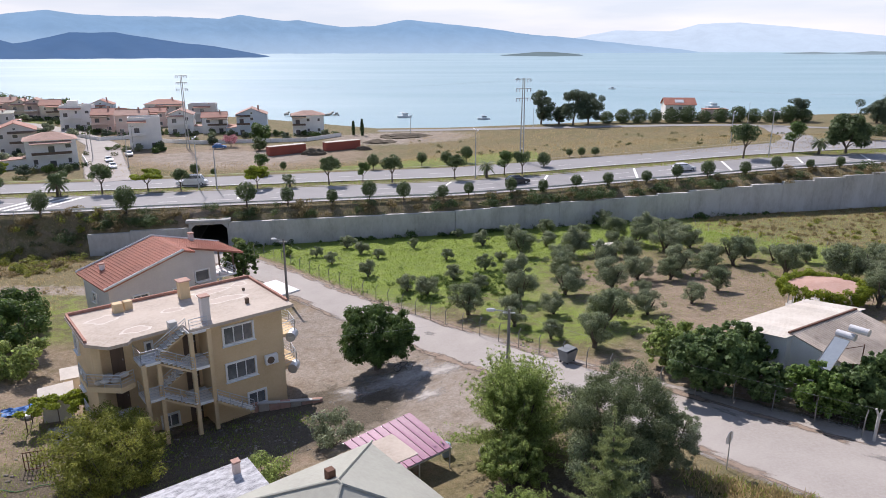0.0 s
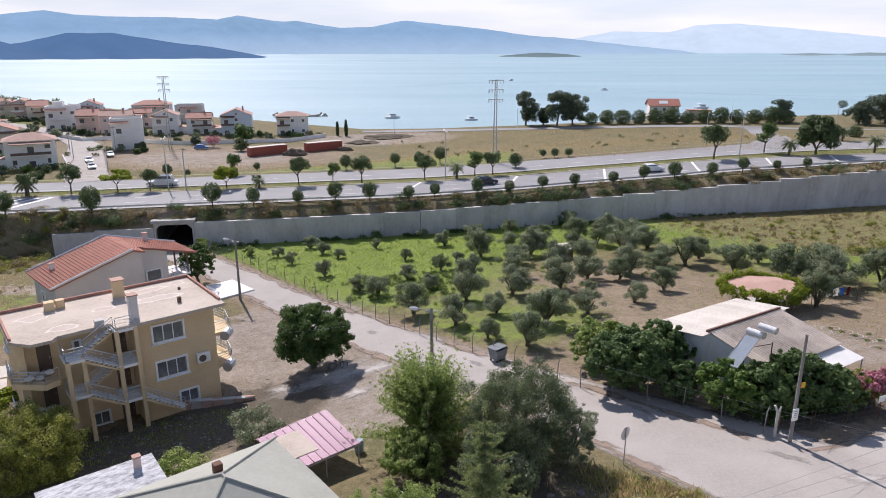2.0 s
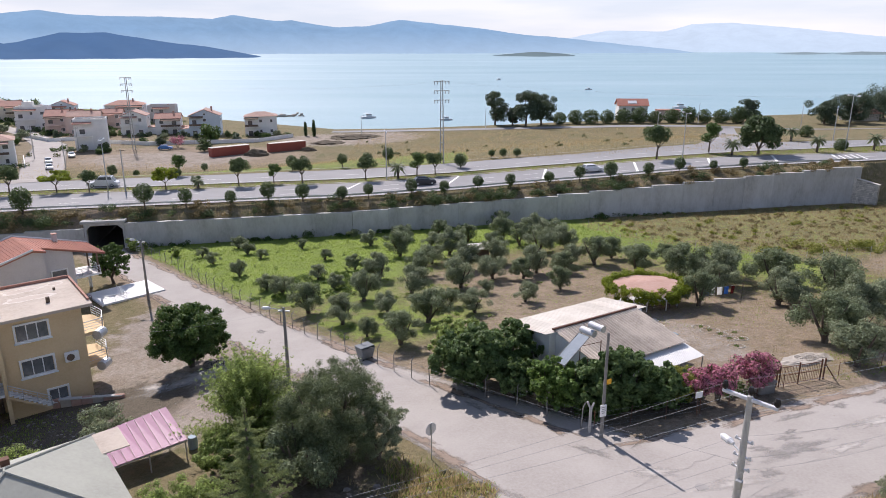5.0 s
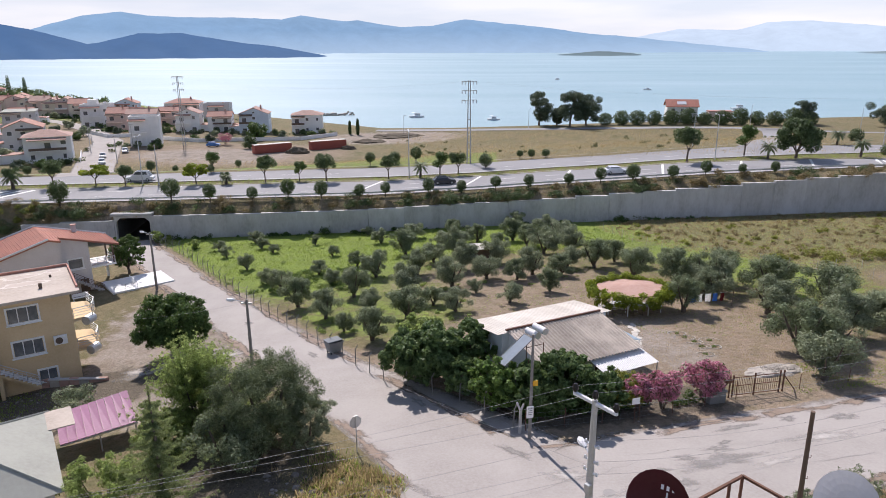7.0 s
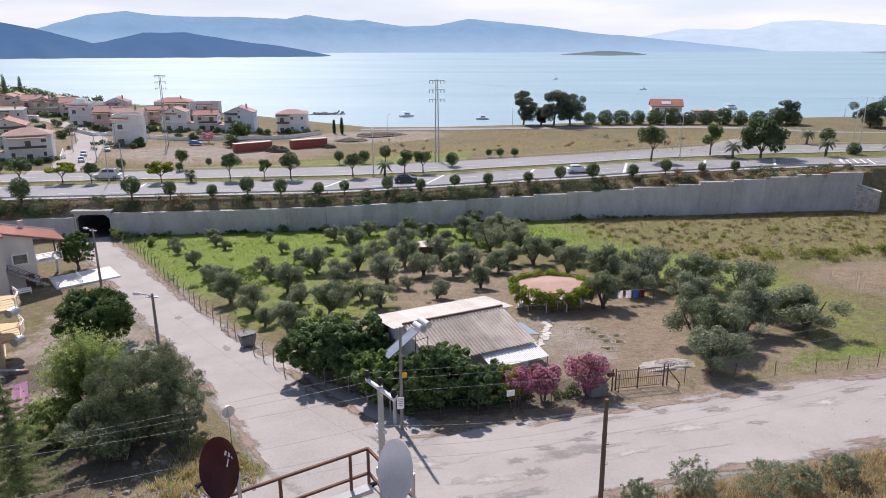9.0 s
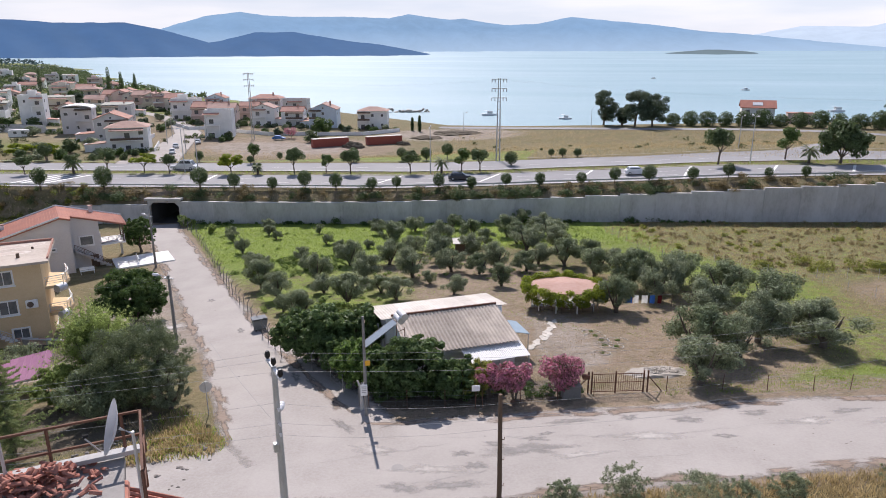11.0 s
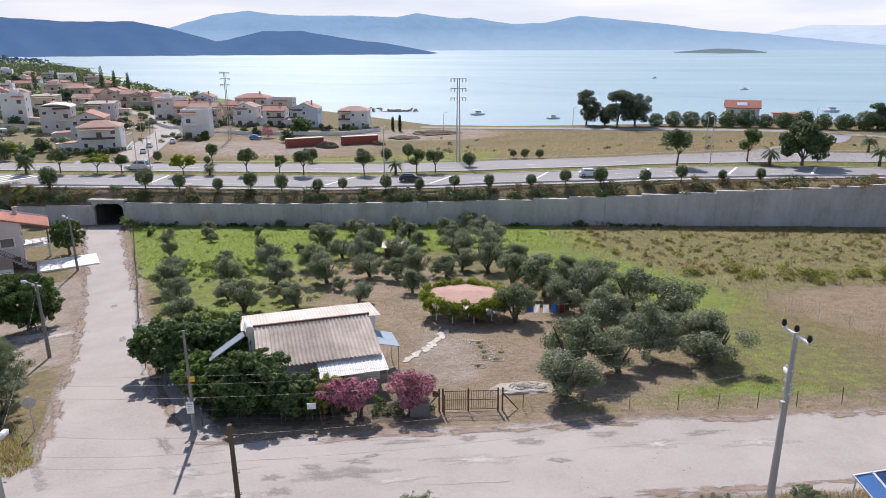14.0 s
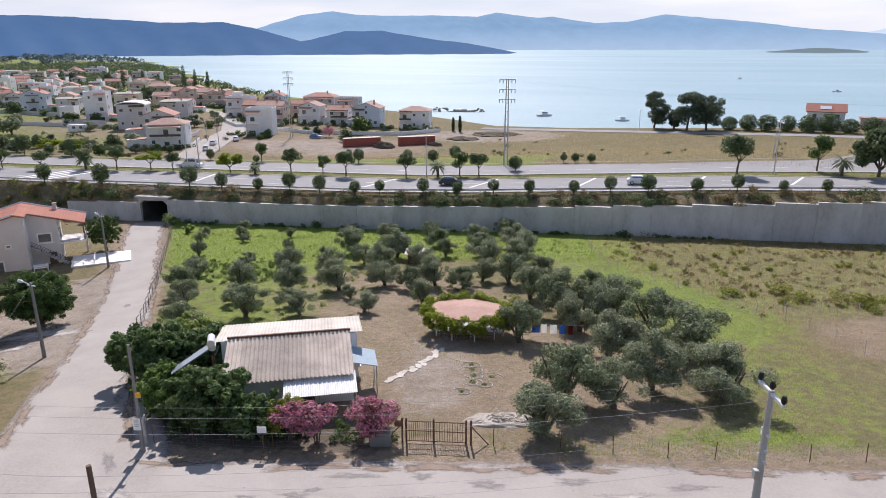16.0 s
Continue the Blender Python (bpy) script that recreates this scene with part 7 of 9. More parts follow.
# ---- vehicles ----
def car(x, y, rz, paint, label, z=None, long_=4.4, tall=1.5, kind="car"):
    c = thing(kind, x, y, (land(x, y) + 0.1) if z is None else z, rz, label, "car")
    L, W = long_ / 2, 0.9
    prof = [(-L, 0.35), (-L, 0.85), (-L * 0.82, 0.98), (-L * 0.62, tall), (L * 0.18, tall), (L * 0.5, 0.98), (L * 0.95, 0.82), (L, 0.4), (L * 0.9, 0.28), (-L * 0.92, 0.28)]
    bm = bmesh.new()
    rows_ = []
    for yy, k in ((-W, 0.0), (-W * 0.96, 1.0), (W * 0.96, 1.0), (W, 0.0)):
        rows_.append([bm.verts.new((px * (1 if k else 0.985), yy * (0.82 if pz > 1.1 else 1), pz if k else 0.3 + (pz - 0.3) * 0.97)) for px, pz in prof])
    n = len(prof)
    for a, b in zip(rows_, rows_[1:]):
        for k in range(n):
            bm.faces.new((a[k], a[(k + 1) % n], b[(k + 1) % n], b[k]))
    bm.faces.new(rows_[0][::-1])
    bm.faces.new(rows_[-1])
    bmesh.ops.recalc_face_normals(bm, faces=bm.faces)
    body = part("body", bm, paint, c)
    g0, g1 = 1.0, tall - 0.1
    for sy in (-1, 1):
        q = [(-L * 0.7, g0), (-L * 0.58, g1), (L * 0.14, g1), (L * 0.4, g0)]
        bm = bmesh.new()
        vs = [bm.verts.new((px, sy * (W * (0.965 if pz < 1.1 else 0.835) + 0.012), pz)) for px, pz in q]
        ws = [bm.verts.new((px, sy * (W * (0.965 if pz < 1.1 else 0.835) - 0.05), pz)) for px, pz in q]
        bm.faces.new(vs)
        bm.faces.new(ws[::-1])
        for k in range(4):
            bm.faces.new((vs[k], ws[k], ws[(k + 1) % 4], vs[(k + 1) % 4]))
        part("side_window", bm, M["glass"], c)
    part("windscreen", slab([(L * 0.215, -0.66, tall - 0.06), (L * 0.215, 0.66, tall - 0.06), (L * 0.475, 0.76, 1.06), (L * 0.475, -0.76, 1.06)], 0.03), M["glass"], c)
    part("rear_window", slab([(-L * 0.655, -0.64, tall - 0.08), (-L * 0.655, 0.64, tall - 0.08), (-L * 0.81, 0.74, 1.08), (-L * 0.81, -0.74, 1.08)], 0.03), M["glass"], c)
    for px in (-L * 0.62, L * 0.62):
        for sy in (-1, 1):
            wl = new("wheel")
            wl.parent = c
            wl.matrix_basis = pose(px, sy * 0.78, 0.33)
            part("tyre", tube([(0, -0.12, 0), (0, 0.12, 0)], 0.33, 14), M["rubber"], wl)
            part("rim", tube([(0, -0.13, 0), (0, 0.13, 0)], 0.2, 10), M["steel"], wl)
    for sy in (-0.6, 0.6):
        part("headlight", box(L * 0.965, sy, 0.68, 0.1, 0.35, 0.16, 0.02), M["dish_white"], c)
        part("tail_light", box(-L * 0.985, sy, 0.78, 0.08, 0.3, 0.18, 0.02), M["car_red"], c)
    part("roof_panel", box(-L * 0.22, 0, tall + 0.005, L * 0.7, 1.3, 0.03, 0.01), M["glass"] if tall > 1.6 else paint, c)
    return c


car(-87.5, 180.2, 122, M["car_white"], "white car parked on the village street")
car(-93.6, 191.0, 122, M["car_white"], "white saloon parked on the village street")
car(-92.6, 201.8, 122, M["car_white"], "white hatchback parked by a wall")
car(-70.5, 217.5, 10, M["blue"], "blue car parked by a garden")


def road_car(x, off, paint, label, back=False, long_=4.4, tall=1.5):
    y = float(kerb_y(x)) + off
    s = math.degrees(math.atan2(float(kerb_y(x + 5) - kerb_y(x - 5)), 10))
    return car(x, y, s + (180 if back else 0), paint, label, None, long_, tall)


road_car(47.5, 6.5, M["car_white"], "white car driving on the highway")
road_car(14.5, 7.0, M["car_dark"], "dark saloon on the highway")
road_car(-46.5, 19.5, M["car_white"], "white van on the far carriageway", True, 5.6, 2.0)


# ---- poles, lamps and wires ----
def concrete_pole(name, x, y, h, rz, label, lean=(0, 0)):
    p = thing(name, x, y, land(x, y) - 0.2, rz, label, "utility pole")
    part("shaft", tube([(0, 0, 0), (lean[0] * 0.5, lean[1] * 0.5, h / 2), (lean[0], lean[1], h + 0.2)], [0.2, 0.16, 0.11], 10), M["pole"], p)
    return p


def insulator(parent, x, y, z, mat=None, r=0.09, h=0.28):
    part("insulator", tube([(x, y, z), (x, y, z + h * 0.3), (x, y, z + h * 0.6), (x, y, z + h)], [r * 0.5, r, r, r * 0.6], 8), mat or M["black"], parent)


def cobra_lamp(parent, x, y, z, dx, dy):
    l = new("street_light")
    l.parent = parent
    l.matrix_basis = pose(x, y, z)
    part("arm", tube([(0, 0, 0), (dx * 0.5, dy * 0.5, 0.12), (dx * 0.8, dy * 0.8, 0.15)], 0.035, 6), M["steel"], l)
    e, s = Vector((dx, dy, 0.16)), Vector((dx, dy, 0)).normalized()
    part("head", tube([e - s * 0.3, e - s * 0.1, e + s * 0.25, e + s * 0.4], [0.07, 0.15, 0.14, 0.05], 10), M["dish_white"], l)


CTOP, TTOP, DTOP = Vector((28.5, 20.8, 19.05)), Vector((37.6, 23.2, 17.6)), Vector((60.2, 35.0, 18.8))
for name_, top, side_ in (("C", CTOP, 1), ("D", DTOP, 1)):
    p = concrete_pole("utility_pole", top.x, top.y, top.z - land(top.x, top.y), -48 if name_ == "C" else -70, "concrete utility pole with a steel cross-arm, insulators and street lights")
    hz = top.z - land(top.x, top.y) + 0.2
    part("cross_arm", box(0, 0, hz - 0.12, 2.1, 0.14, 0.14, 0.02), M["dish_white"], p)
    for px in (-0.98, 0.0, 0.98):
        insulator(p, px, 0, hz - 0.05 + (0.1 if px == 0 else 0), None, 0.12, 0.34)
    for k, zz in enumerate((hz - 1.9, hz - 2.6, hz - 3.1)):
        part("bracket", box(0, 0, zz, 0.7, 0.07, 0.07), M["dish_white"], p)
        for px in (-0.3, 0.3):
            insulator(p, px, 0, zz, M["dish_white"], 0.05, 0.12)
    cobra_lamp(p, 0, 0, hz - 2.5, -0.75, 0.35)
    part("meter_box", box(0.1, -0.2, hz - 3.7, 0.24, 0.2, 0.4, 0.02), M["steel"], p)
tp = thing("wooden_pole", TTOP.x, TTOP.y, land(TTOP.x, TTOP.y) - 0.3, 0, "dark tarred wooden pole with wire hooks", "utility pole")
part("shaft", tube([(0, 0, 0), (0.05, 0, 4), (0, 0, TTOP.z - land(TTOP.x, TTOP.y) + 0.3)], [0.13, 0.11, 0.09], 8), M["wood"], tp)
for z in (6.2, 5.2, 3.9):
    part("hook", tube([(0.08, 0, z), (0.22, 0, z), (0.22, 0, z + 0.12)], 0.02, 5), M["rust"], tp)
for x, y, h, dx, dy in ((-18.0, 75.0, 7.5, -1.1, 0.3), (5.1, 46.3, 6.9, -1.3, 0.1)):
    p = thing("street_lamp", x, y, land(x, y) - 0.2, 0, "slim concrete street lamp beside the lane", "street lamp", "lane street lamps")
    part("shaft", tube([(0, 0, 0), (0, 0, h + 0.2)], [0.17, 0.1], 8), M["dark_pole"], p)
    part("cross_arm", box(0, 0, h - 0.1, 0.9, 0.1, 0.1), M["steel"], p)
    cobra_lamp(p, 0, 0, h - 0.05, dx, dy)
wp = thing("wooden_pole", 27.0, 35.3, land(27.0, 35.3) - 0.2, 20, "grey wooden pole with small notice boards", "utility pole")
part("shaft", tube([(0, 0, 0), (0, 0, 7.3)], [0.12, 0.08], 8), M["dark_pole"], wp)
part("notice_board", box(0.2, -0.12, 4.1, 0.32, 0.03, 0.34), M["yellow"], wp, "small orange notice board")
nb = part("meter_cover", box(-0.1, -0.16, 2.2, 0.45, 0.08, 0.8, 0.02), M["frame"], wp, "white notice with unreadable print")
bm = bmesh.new()
for i in range(4):
    add_box(bm, -0.1, -0.205, 2.45 - 0.13 * i, 0.3 - 0.05 * (i % 2), 0.006, 0.035)
part("print_bars", bm, M["cable"], wp)
bp = thing("fence_corner_post", 26.4, 36.0, land(26.4, 36.0) - 0.2, 20, "forked concrete fence corner post", "post")
part("post", tube([(0, 0, 0), (0, 0, 1.9), (-0.2, 0.1, 2.4)], [0.09, 0.09, 0.07], 6), M["pole"], bp)
part("brace", tube([(0.1, 0.1, 0), (0.05, 0, 1.9), (0.22, 0, 2.3)], [0.08, 0.08, 0.06], 6), M["pole"], bp)
stop = thing("stop_sign", 16.4, 33.5, land(16.4, 33.5) - 0.1, 40, "octagonal road sign seen from its grey back", "road sign")
part("pole", tube([(0, 0, 0), (0, 0, 2.6)], 0.035, 8), M["steel"], stop)
bm = bmesh.new()
for yy in (0.04, 0.06):
    bm.faces.new([bm.verts.new((0.42 * math.cos(a), yy, 2.15 + 0.42 * math.sin(a))) for a in [math.pi / 8 + math.pi / 4 * k for k in range(8)]])
bm.verts.ensure_lookup_table()
for k in range(8):
    bm.faces.new((bm.verts[k], bm.verts[(k + 1) % 8], bm.verts[8 + (k + 1) % 8], bm.verts[8 + k]))
part("plate", bm, M["steel"], stop)
bin_ = thing("rubbish_container", 10.6, 51.3, land(10.6, 51.3), 42, "grey steel rubbish container on wheels", "rubbish container")
bm = bmesh.new()
v = [bm.verts.new(p) for p in ((-0.5, -0.4, 0.2), (0.5, -0.4, 0.2), (0.5, 0.4, 0.2), (-0.5, 0.4, 0.2), (-0.68, -0.55, 1.15), (0.68, -0.55, 1.15), (0.68, 0.55, 1.15), (-0.68, 0.55, 1.15))]
for q in ((0, 1, 5, 4), (1, 2, 6, 5), (2, 3, 7, 6), (3, 0, 4, 7), (3, 2, 1, 0)):
    bm.faces.new([v[i] for i in q])
part("tub", bm, M["bin"], bin_)
part("lid", box(0, 0.1, 1.2, 1.4, 1.0, 0.08, 0.02), M["bin"], bin_)
for sx in (-0.45, 0.45):
    for sy in (-0.35, 0.35):
        part("wheel", tube([(sx - 0.03, sy, 0.1), (sx + 0.03, sy, 0.1)], 0.1, 8), M["rubber"], bin_)


def lattice_pylon(x, y, h, rz):
    p = thing("power_pylon", x, y, land(x, y) - 0.3, rz, "tall twin-post power pylon with three cross-arms", "pylon", "power pylons")
    for sx in (-1, 1):
        part("leg", tube([(sx * 0.4, 0, 0), (sx * 0.2, 0, h)], [0.15, 0.1], 6), M["pole"], p)
    bm = bmesh.new()
    for k in range(10):
        z = h * (k + 1) / 11
        w = 0.4 - 0.2 * z / h
        add_box(bm, 0, 0, z, 2 * w, 0.1, 0.1)
    part("rungs", bm, M["pole"], p)
    for z in (h - 0.2, h - 2.2, h - 4.2):
        part("cross_arm", box(0, 0, z, 3.4, 0.16, 0.14), M["pole"], p)
        for sx in (-1.6, -0.9, 0.9, 1.6):
            part("insulator", tube([(sx, 0, z), (sx, 0, z - 0.7)], 0.1, 6), M["dish_white"], p)
    return p


lattice_pylon(18.1, 148.4, 18.4, 15)
lattice_pylon(-80.5, 217.5, 23.2, 20)


def tall_lamp(x, y, h, arms, rz):
    p = thing("highway_lamp", x, y, land(x, y) - 0.2, rz, "tall steel highway lamp post", "street lamp", "highway lamps")
    part("shaft", tube([(0, 0, 0), (0, 0, h)], [0.12, 0.06], 8), M["steel"], p)
    for s in arms:
        cobra_lamp(p, 0, 0, h - 0.05, 1.5 * s, 0)
    return p


for x, o in ((-104, 15.5), (-44, 15.5), (7, 15.5), (69.8, 15.5), (107.3, 13.6)):
    y = float(kerb_y(x)) + o
    tall_lamp(x, y, 9.5 if x < 100 else 12.0, (-1, 1), 100)
for x, y in ((71.6, 166.4), (-10.5, 249), (36, 262), (118, 261), (150, 246), (113.8, 163.0)):
    tall_lamp(x, y, 7.5, (1,), 60)
for x, y in ((-84, 182), (-96, 213), (-101.5, 198), (-112, 216), (-40.6, 121.6)):
    p = thing("utility_pole", x, y, land(x, y) - 0.2, 20, "thin pole on the village street", "utility pole", "village poles")
    part("shaft", tube([(0, 0, 0), (0, 0, 8)], [0.14, 0.08], 6), M["pole"], p)
    part("cross_arm", box(0, 0, 7.6, 1.4, 0.1, 0.1), M["wood"], p)


def wire(name, a, b, sag, r=0.0055, group=""):
    a, b = Vector(a), Vector(b)
    pts = [a.lerp(b, k / 14) - Vector((0, 0, 4 * sag * (k / 14) * (1 - k / 14))) for k in range(15)]
    bm = tube(pts, r, 4)
    ob = part(name, bm, M["cable"], None)
    return tagged(ob, "thin sagging overhead wire between poles", "wire", group or "overhead wires")


def arm_point(top, rz, off, drop):
    return top + Vector((math.cos(radians(rz)) * off, math.sin(radians(rz)) * off, -drop))


for off, drop in ((-0.98, -0.2), (0, -0.3), (0.98, -0.2)):
    wire("overhead_wire", arm_point(CTOP, -48, off, drop), arm_point(DTOP, -70, off, drop), 0.9)
    wire("overhead_wire", arm_point(CTOP, -48, off, drop), Vector((-14, 8, 17.5)) + Vector((0.3 * off, off, 0)), 1.0)
for off, drop in ((-0.3, 1.85), (0.3, 2.5), (0.3, 3.05)):
    wire("overhead_wire", arm_point(CTOP, -48, off, drop), TTOP - Vector((0, 0, drop - 1.4)), 0.25)
    wire("overhead_wire", TTOP - Vector((0, 0, drop - 1.4)), arm_point(DTOP, -70, off, drop), 0.5)
    wire("overhead_wire", arm_point(CTOP, -48, off, drop), Vector((-14, 8, 16.2 - drop * 0.5)), 0.9)
wire("overhead_wire", arm_point(CTOP, -48, -0.3, 2.9), (5.1, 46.3, land(5.1, 46.3) + 6.7), 0.7)
wire("overhead_wire", (5.1, 46.3, land(5.1, 46.3) + 6.7), (-18, 75, land(-18, 75) + 7.3), 0.7)
wire("overhead_wire", (5.1, 46.3, land(5.1, 46.3) + 6.7), (-13, 51, 8.5), 0.5)
for off in (-1.6, 1.6):
    for z in (25.0,):
        wire("power_line", (18.1 + off, 148.4, z), (-80.5 + off, 217.5, z - 1.5), 2.5, 0.004, "power lines")
        wire("power_line", (18.1 + off, 148.4, z), (170 + off, 120, z + 2), 3.5, 0.004, "power lines")


# ---- fences and the gate ----
def fence(name, line, gap, h, label, mat, bent=True):
    f = thing(name, 0, 0, 0, 0, label, "fence")
    pts = []
    for (x0, y0), (x1, y1) in zip(line, line[1:]):
        n = max(1, round(math.hypot(x1 - x0, y1 - y0) / gap))
        pts += [(x0 + (x1 - x0) * i / n, y0 + (y1 - y0) * i / n) for i in range(n)]
    pts.append(line[-1])
    rng = random.Random(len(pts))
    tops = []
    for x, y in pts:
        z = land(x, y)
        lx, ly = rng.uniform(-0.08, 0.08), rng.uniform(-0.08, 0.08)
        path = [(x, y, z - 0.3), (x + lx, y + ly, z + h)]
        if bent:
            path.append((x + lx + 0.18, y + ly + 0.18, z + h + 0.3))
        part("post", tube(path, 0.04 if bent else 0.028, 5), mat, f)
        tops.append(Vector((x + lx, y + ly, z)))
    bm = bmesh.new()
    for a, b in zip(tops, tops[1:]):
        for k in (0.15, 0.4, 0.65, 0.9):
            add_tube(bm, [a + Vector((0, 0, h * k)), b + Vector((0, 0, h * k))], 0.005, 3)
        L = (b - a).length
        for i in range(int(L / 0.5)):
            p = a.lerp(b, (i + 0.5) / int(L / 0.5))
            add_tube(bm, [p + Vector((0, 0, h * 0.15)), p + Vector((0, 0, h * 0.9))], 0.003, 3)
    part("wire_mesh", bm, M["cable"], f)
    return f


fence("lane_fence", [(-31.5, 100.5), (-24.1, 94.0), (-7.4, 73.4), (3.8, 59.4), (11.8, 49.6), (16.2, 44.6), (22.3, 40.4), (26.0, 36.6)], 2.6, 1.5, "concrete posts and wire mesh along the lane", M["dark_pole"])
fence("street_fence", [(26.8, 36.4), (34.3, 38.2), (41.6, 41.6)], 2.6, 1.4, "wire mesh fence in front of a hedge", M["rust"], False)
fence("street_fence", [(46.6, 43.4), (50.5, 44.6), (56.7, 45.6), (64.5, 48.0), (80, 54)], 3.2, 1.2, "thin wire fence along the street", M["rust"], False)
fence("field_fence", [(42.3, 108.2), (45.3, 98.8), (49.9, 90.3), (56.0, 86.8), (61.2, 81.4), (66.3, 78.1), (71.4, 69.5), (79, 60)], 3.4, 1.3, "wire fence between meadow and dry field", M["pole"], False)
fence("field_fence", [(66.3, 80.5), (80, 82.5), (95, 84)], 3.4, 1.3, "wire fence round a brown plot", M["pole"], False)
gate = thing("metal_gate", 43.0, 42.4, land(43.0, 42.4), 16, "rusty two-leaf farm gate of thin bars", "gate")
for px in (-1.9, -1.65, 0.05, 2.05, 2.35):
    part("post", tube([(px, 0, -0.2), (px, 0, 1.7)], 0.06, 6), M["rust"], gate)
for x0, x1 in ((-1.6, 0.0), (0.1, 2.0)):
    leaf = new("gate_leaf")
    leaf.parent = gate
    bm = bmesh.new()
    for z in (0.15, 0.85, 1.5):
        add_tube(bm, [(x0, 0, z), (x1, 0, z)], 0.03, 4)
    part("rail", bm, M["rust"], leaf)
    n = 12
    for i in range(n + 1):
        xx = x0 + (x1 - x0) * i / n
        part("bar", tube([(xx, 0, 0.15), (xx, 0, 1.5)], 0.014, 4), M["rust"], leaf)
for sx, d in ((-1.9, -1), (2.35, 1)):
    part("brace", tube([(sx, 0, 1.3), (sx + d * 1.1, 0.1, 0)], 0.04, 5), M["rust"], gate)
part("mailbox", box(-2.1, -0.05, 1.35, 0.5, 0.3, 0.3, 0.02), M["rust"], gate)
nb = thing("notice_board", 33.9, 37.7, land(33.9, 37.7), 20, "small white notice on a fence", "notice")
part("post", tube([(0, 0.05, -0.1), (0, 0.05, 1.7)], 0.025, 5), M["rust"], nb)
part("plate", box(0, 0, 1.6, 0.55, 0.03, 0.42), M["frame"], nb)
well = thing("stone_trough", 40.0, 41.2, land(40.0, 41.2), 16, "grey stone trough beside the gate", "trough")
part("block", box(0, 0, 0.4, 1.3, 0.8, 0.9, 0.08), M["dark_pole"], well)
part("cap", box(0, 0, 0.9, 1.4, 0.9, 0.14, 0.04), M["dark_pole"], well)
rub = tagged(new("rubble_heap"), "pale heap of rubble stones behind the gate", "rubble", kind="stuff")
rng = np.random.default_rng(4)
bm = bmesh.new()
for i in range(1100):
    x, y = rng.normal() * 1.5, rng.normal() * 0.75
    h = 0.5 * max(0, 1 - (x * x / 8 + y * y / 1.9)) + 0.03
    s = 0.04 + 0.14 * rng.random() ** 2.5
    bmesh.ops.create_cube(bm, size=1, matrix=pose(x, y, h, rng.uniform(0, 90), rng.uniform(0, 90), 0) @ Matrix.Diagonal((s, s * 0.8, s * 0.7, 1)))
mound = bmesh.ops.create_icosphere(bm, subdivisions=4, radius=1)["verts"]
for vv in mound:
    n_ = noise.noise(vv.co * 3.0) + 0.6 * noise.noise(vv.co * 9.0)
    vv.co = Vector((vv.co.x * 2.8 * (1 + 0.1 * n_), vv.co.y * 1.35 * (1 + 0.1 * n_), max(-0.1, vv.co.z) * 0.5 * (1 + 0.3 * n_)))
part("stones", bm, M["stone"], rub)
rub.matrix_basis = pose(46.3, 46.8, land(46.3, 46.8) - 0.25, 0, 0, 20)

# ---- trees ----
def olive(seed, mat, name="olive_tree"):
    """An olive about 1 across and 1 high, to be scaled."""
    rng = np.random.default_rng(seed)
    t = tagged(new(name), "grey-green olive tree with a short twisted trunk", "tree", "orchard olive trees")
    part("trunk", trunk(rng, 0.18, 0.05, 5, 0.3, 0.7, 0.04), M["bark"], t)
    cl = []
    lobes = [(rng.uniform(0, 2 * math.pi), rng.uniform(0.12, 0.3)) for _ in range(5)]
    for i in range(30):
        a, r = lobes[i % 5]
        a, r = a + rng.normal() * 0.5, min(0.4, abs(r + rng.normal() * 0.1))
        q = rng.uniform(0.09, 0.17)
        cl.append((r * math.cos(a), r * math.sin(a), 0.46 + rng.uniform(-0.24, 0.34) * (1.05 - r), q, q, q * 0.85))
    leaves("crown", rng, cl, 9500, 0.021, mat, t, 0.4, 0.35)
    return t


def place(protos, spots, zoff=0.0, stretch=(0.9, 1.15), seed=1):
    """Copies of the prototypes over the plan: spots are (x, y, size)."""
    rng = random.Random(seed)
    for i, (x, y, s) in enumerate(spots):
        p = protos[i % len(protos)]
        k = rng.uniform(*stretch)
        copy_thing(p, pose(x, y, land(x, y) + zoff, 0, 0, rng.uniform(0, 360)) @ Matrix.Diagonal((s, s, s * k, 1)))


def retire(protos):
    """Takes away the prototypes, whose copies stand in the place."""
    for p in protos:
        for o in (*p.children_recursive, p):
            bpy.data.objects.remove(o)


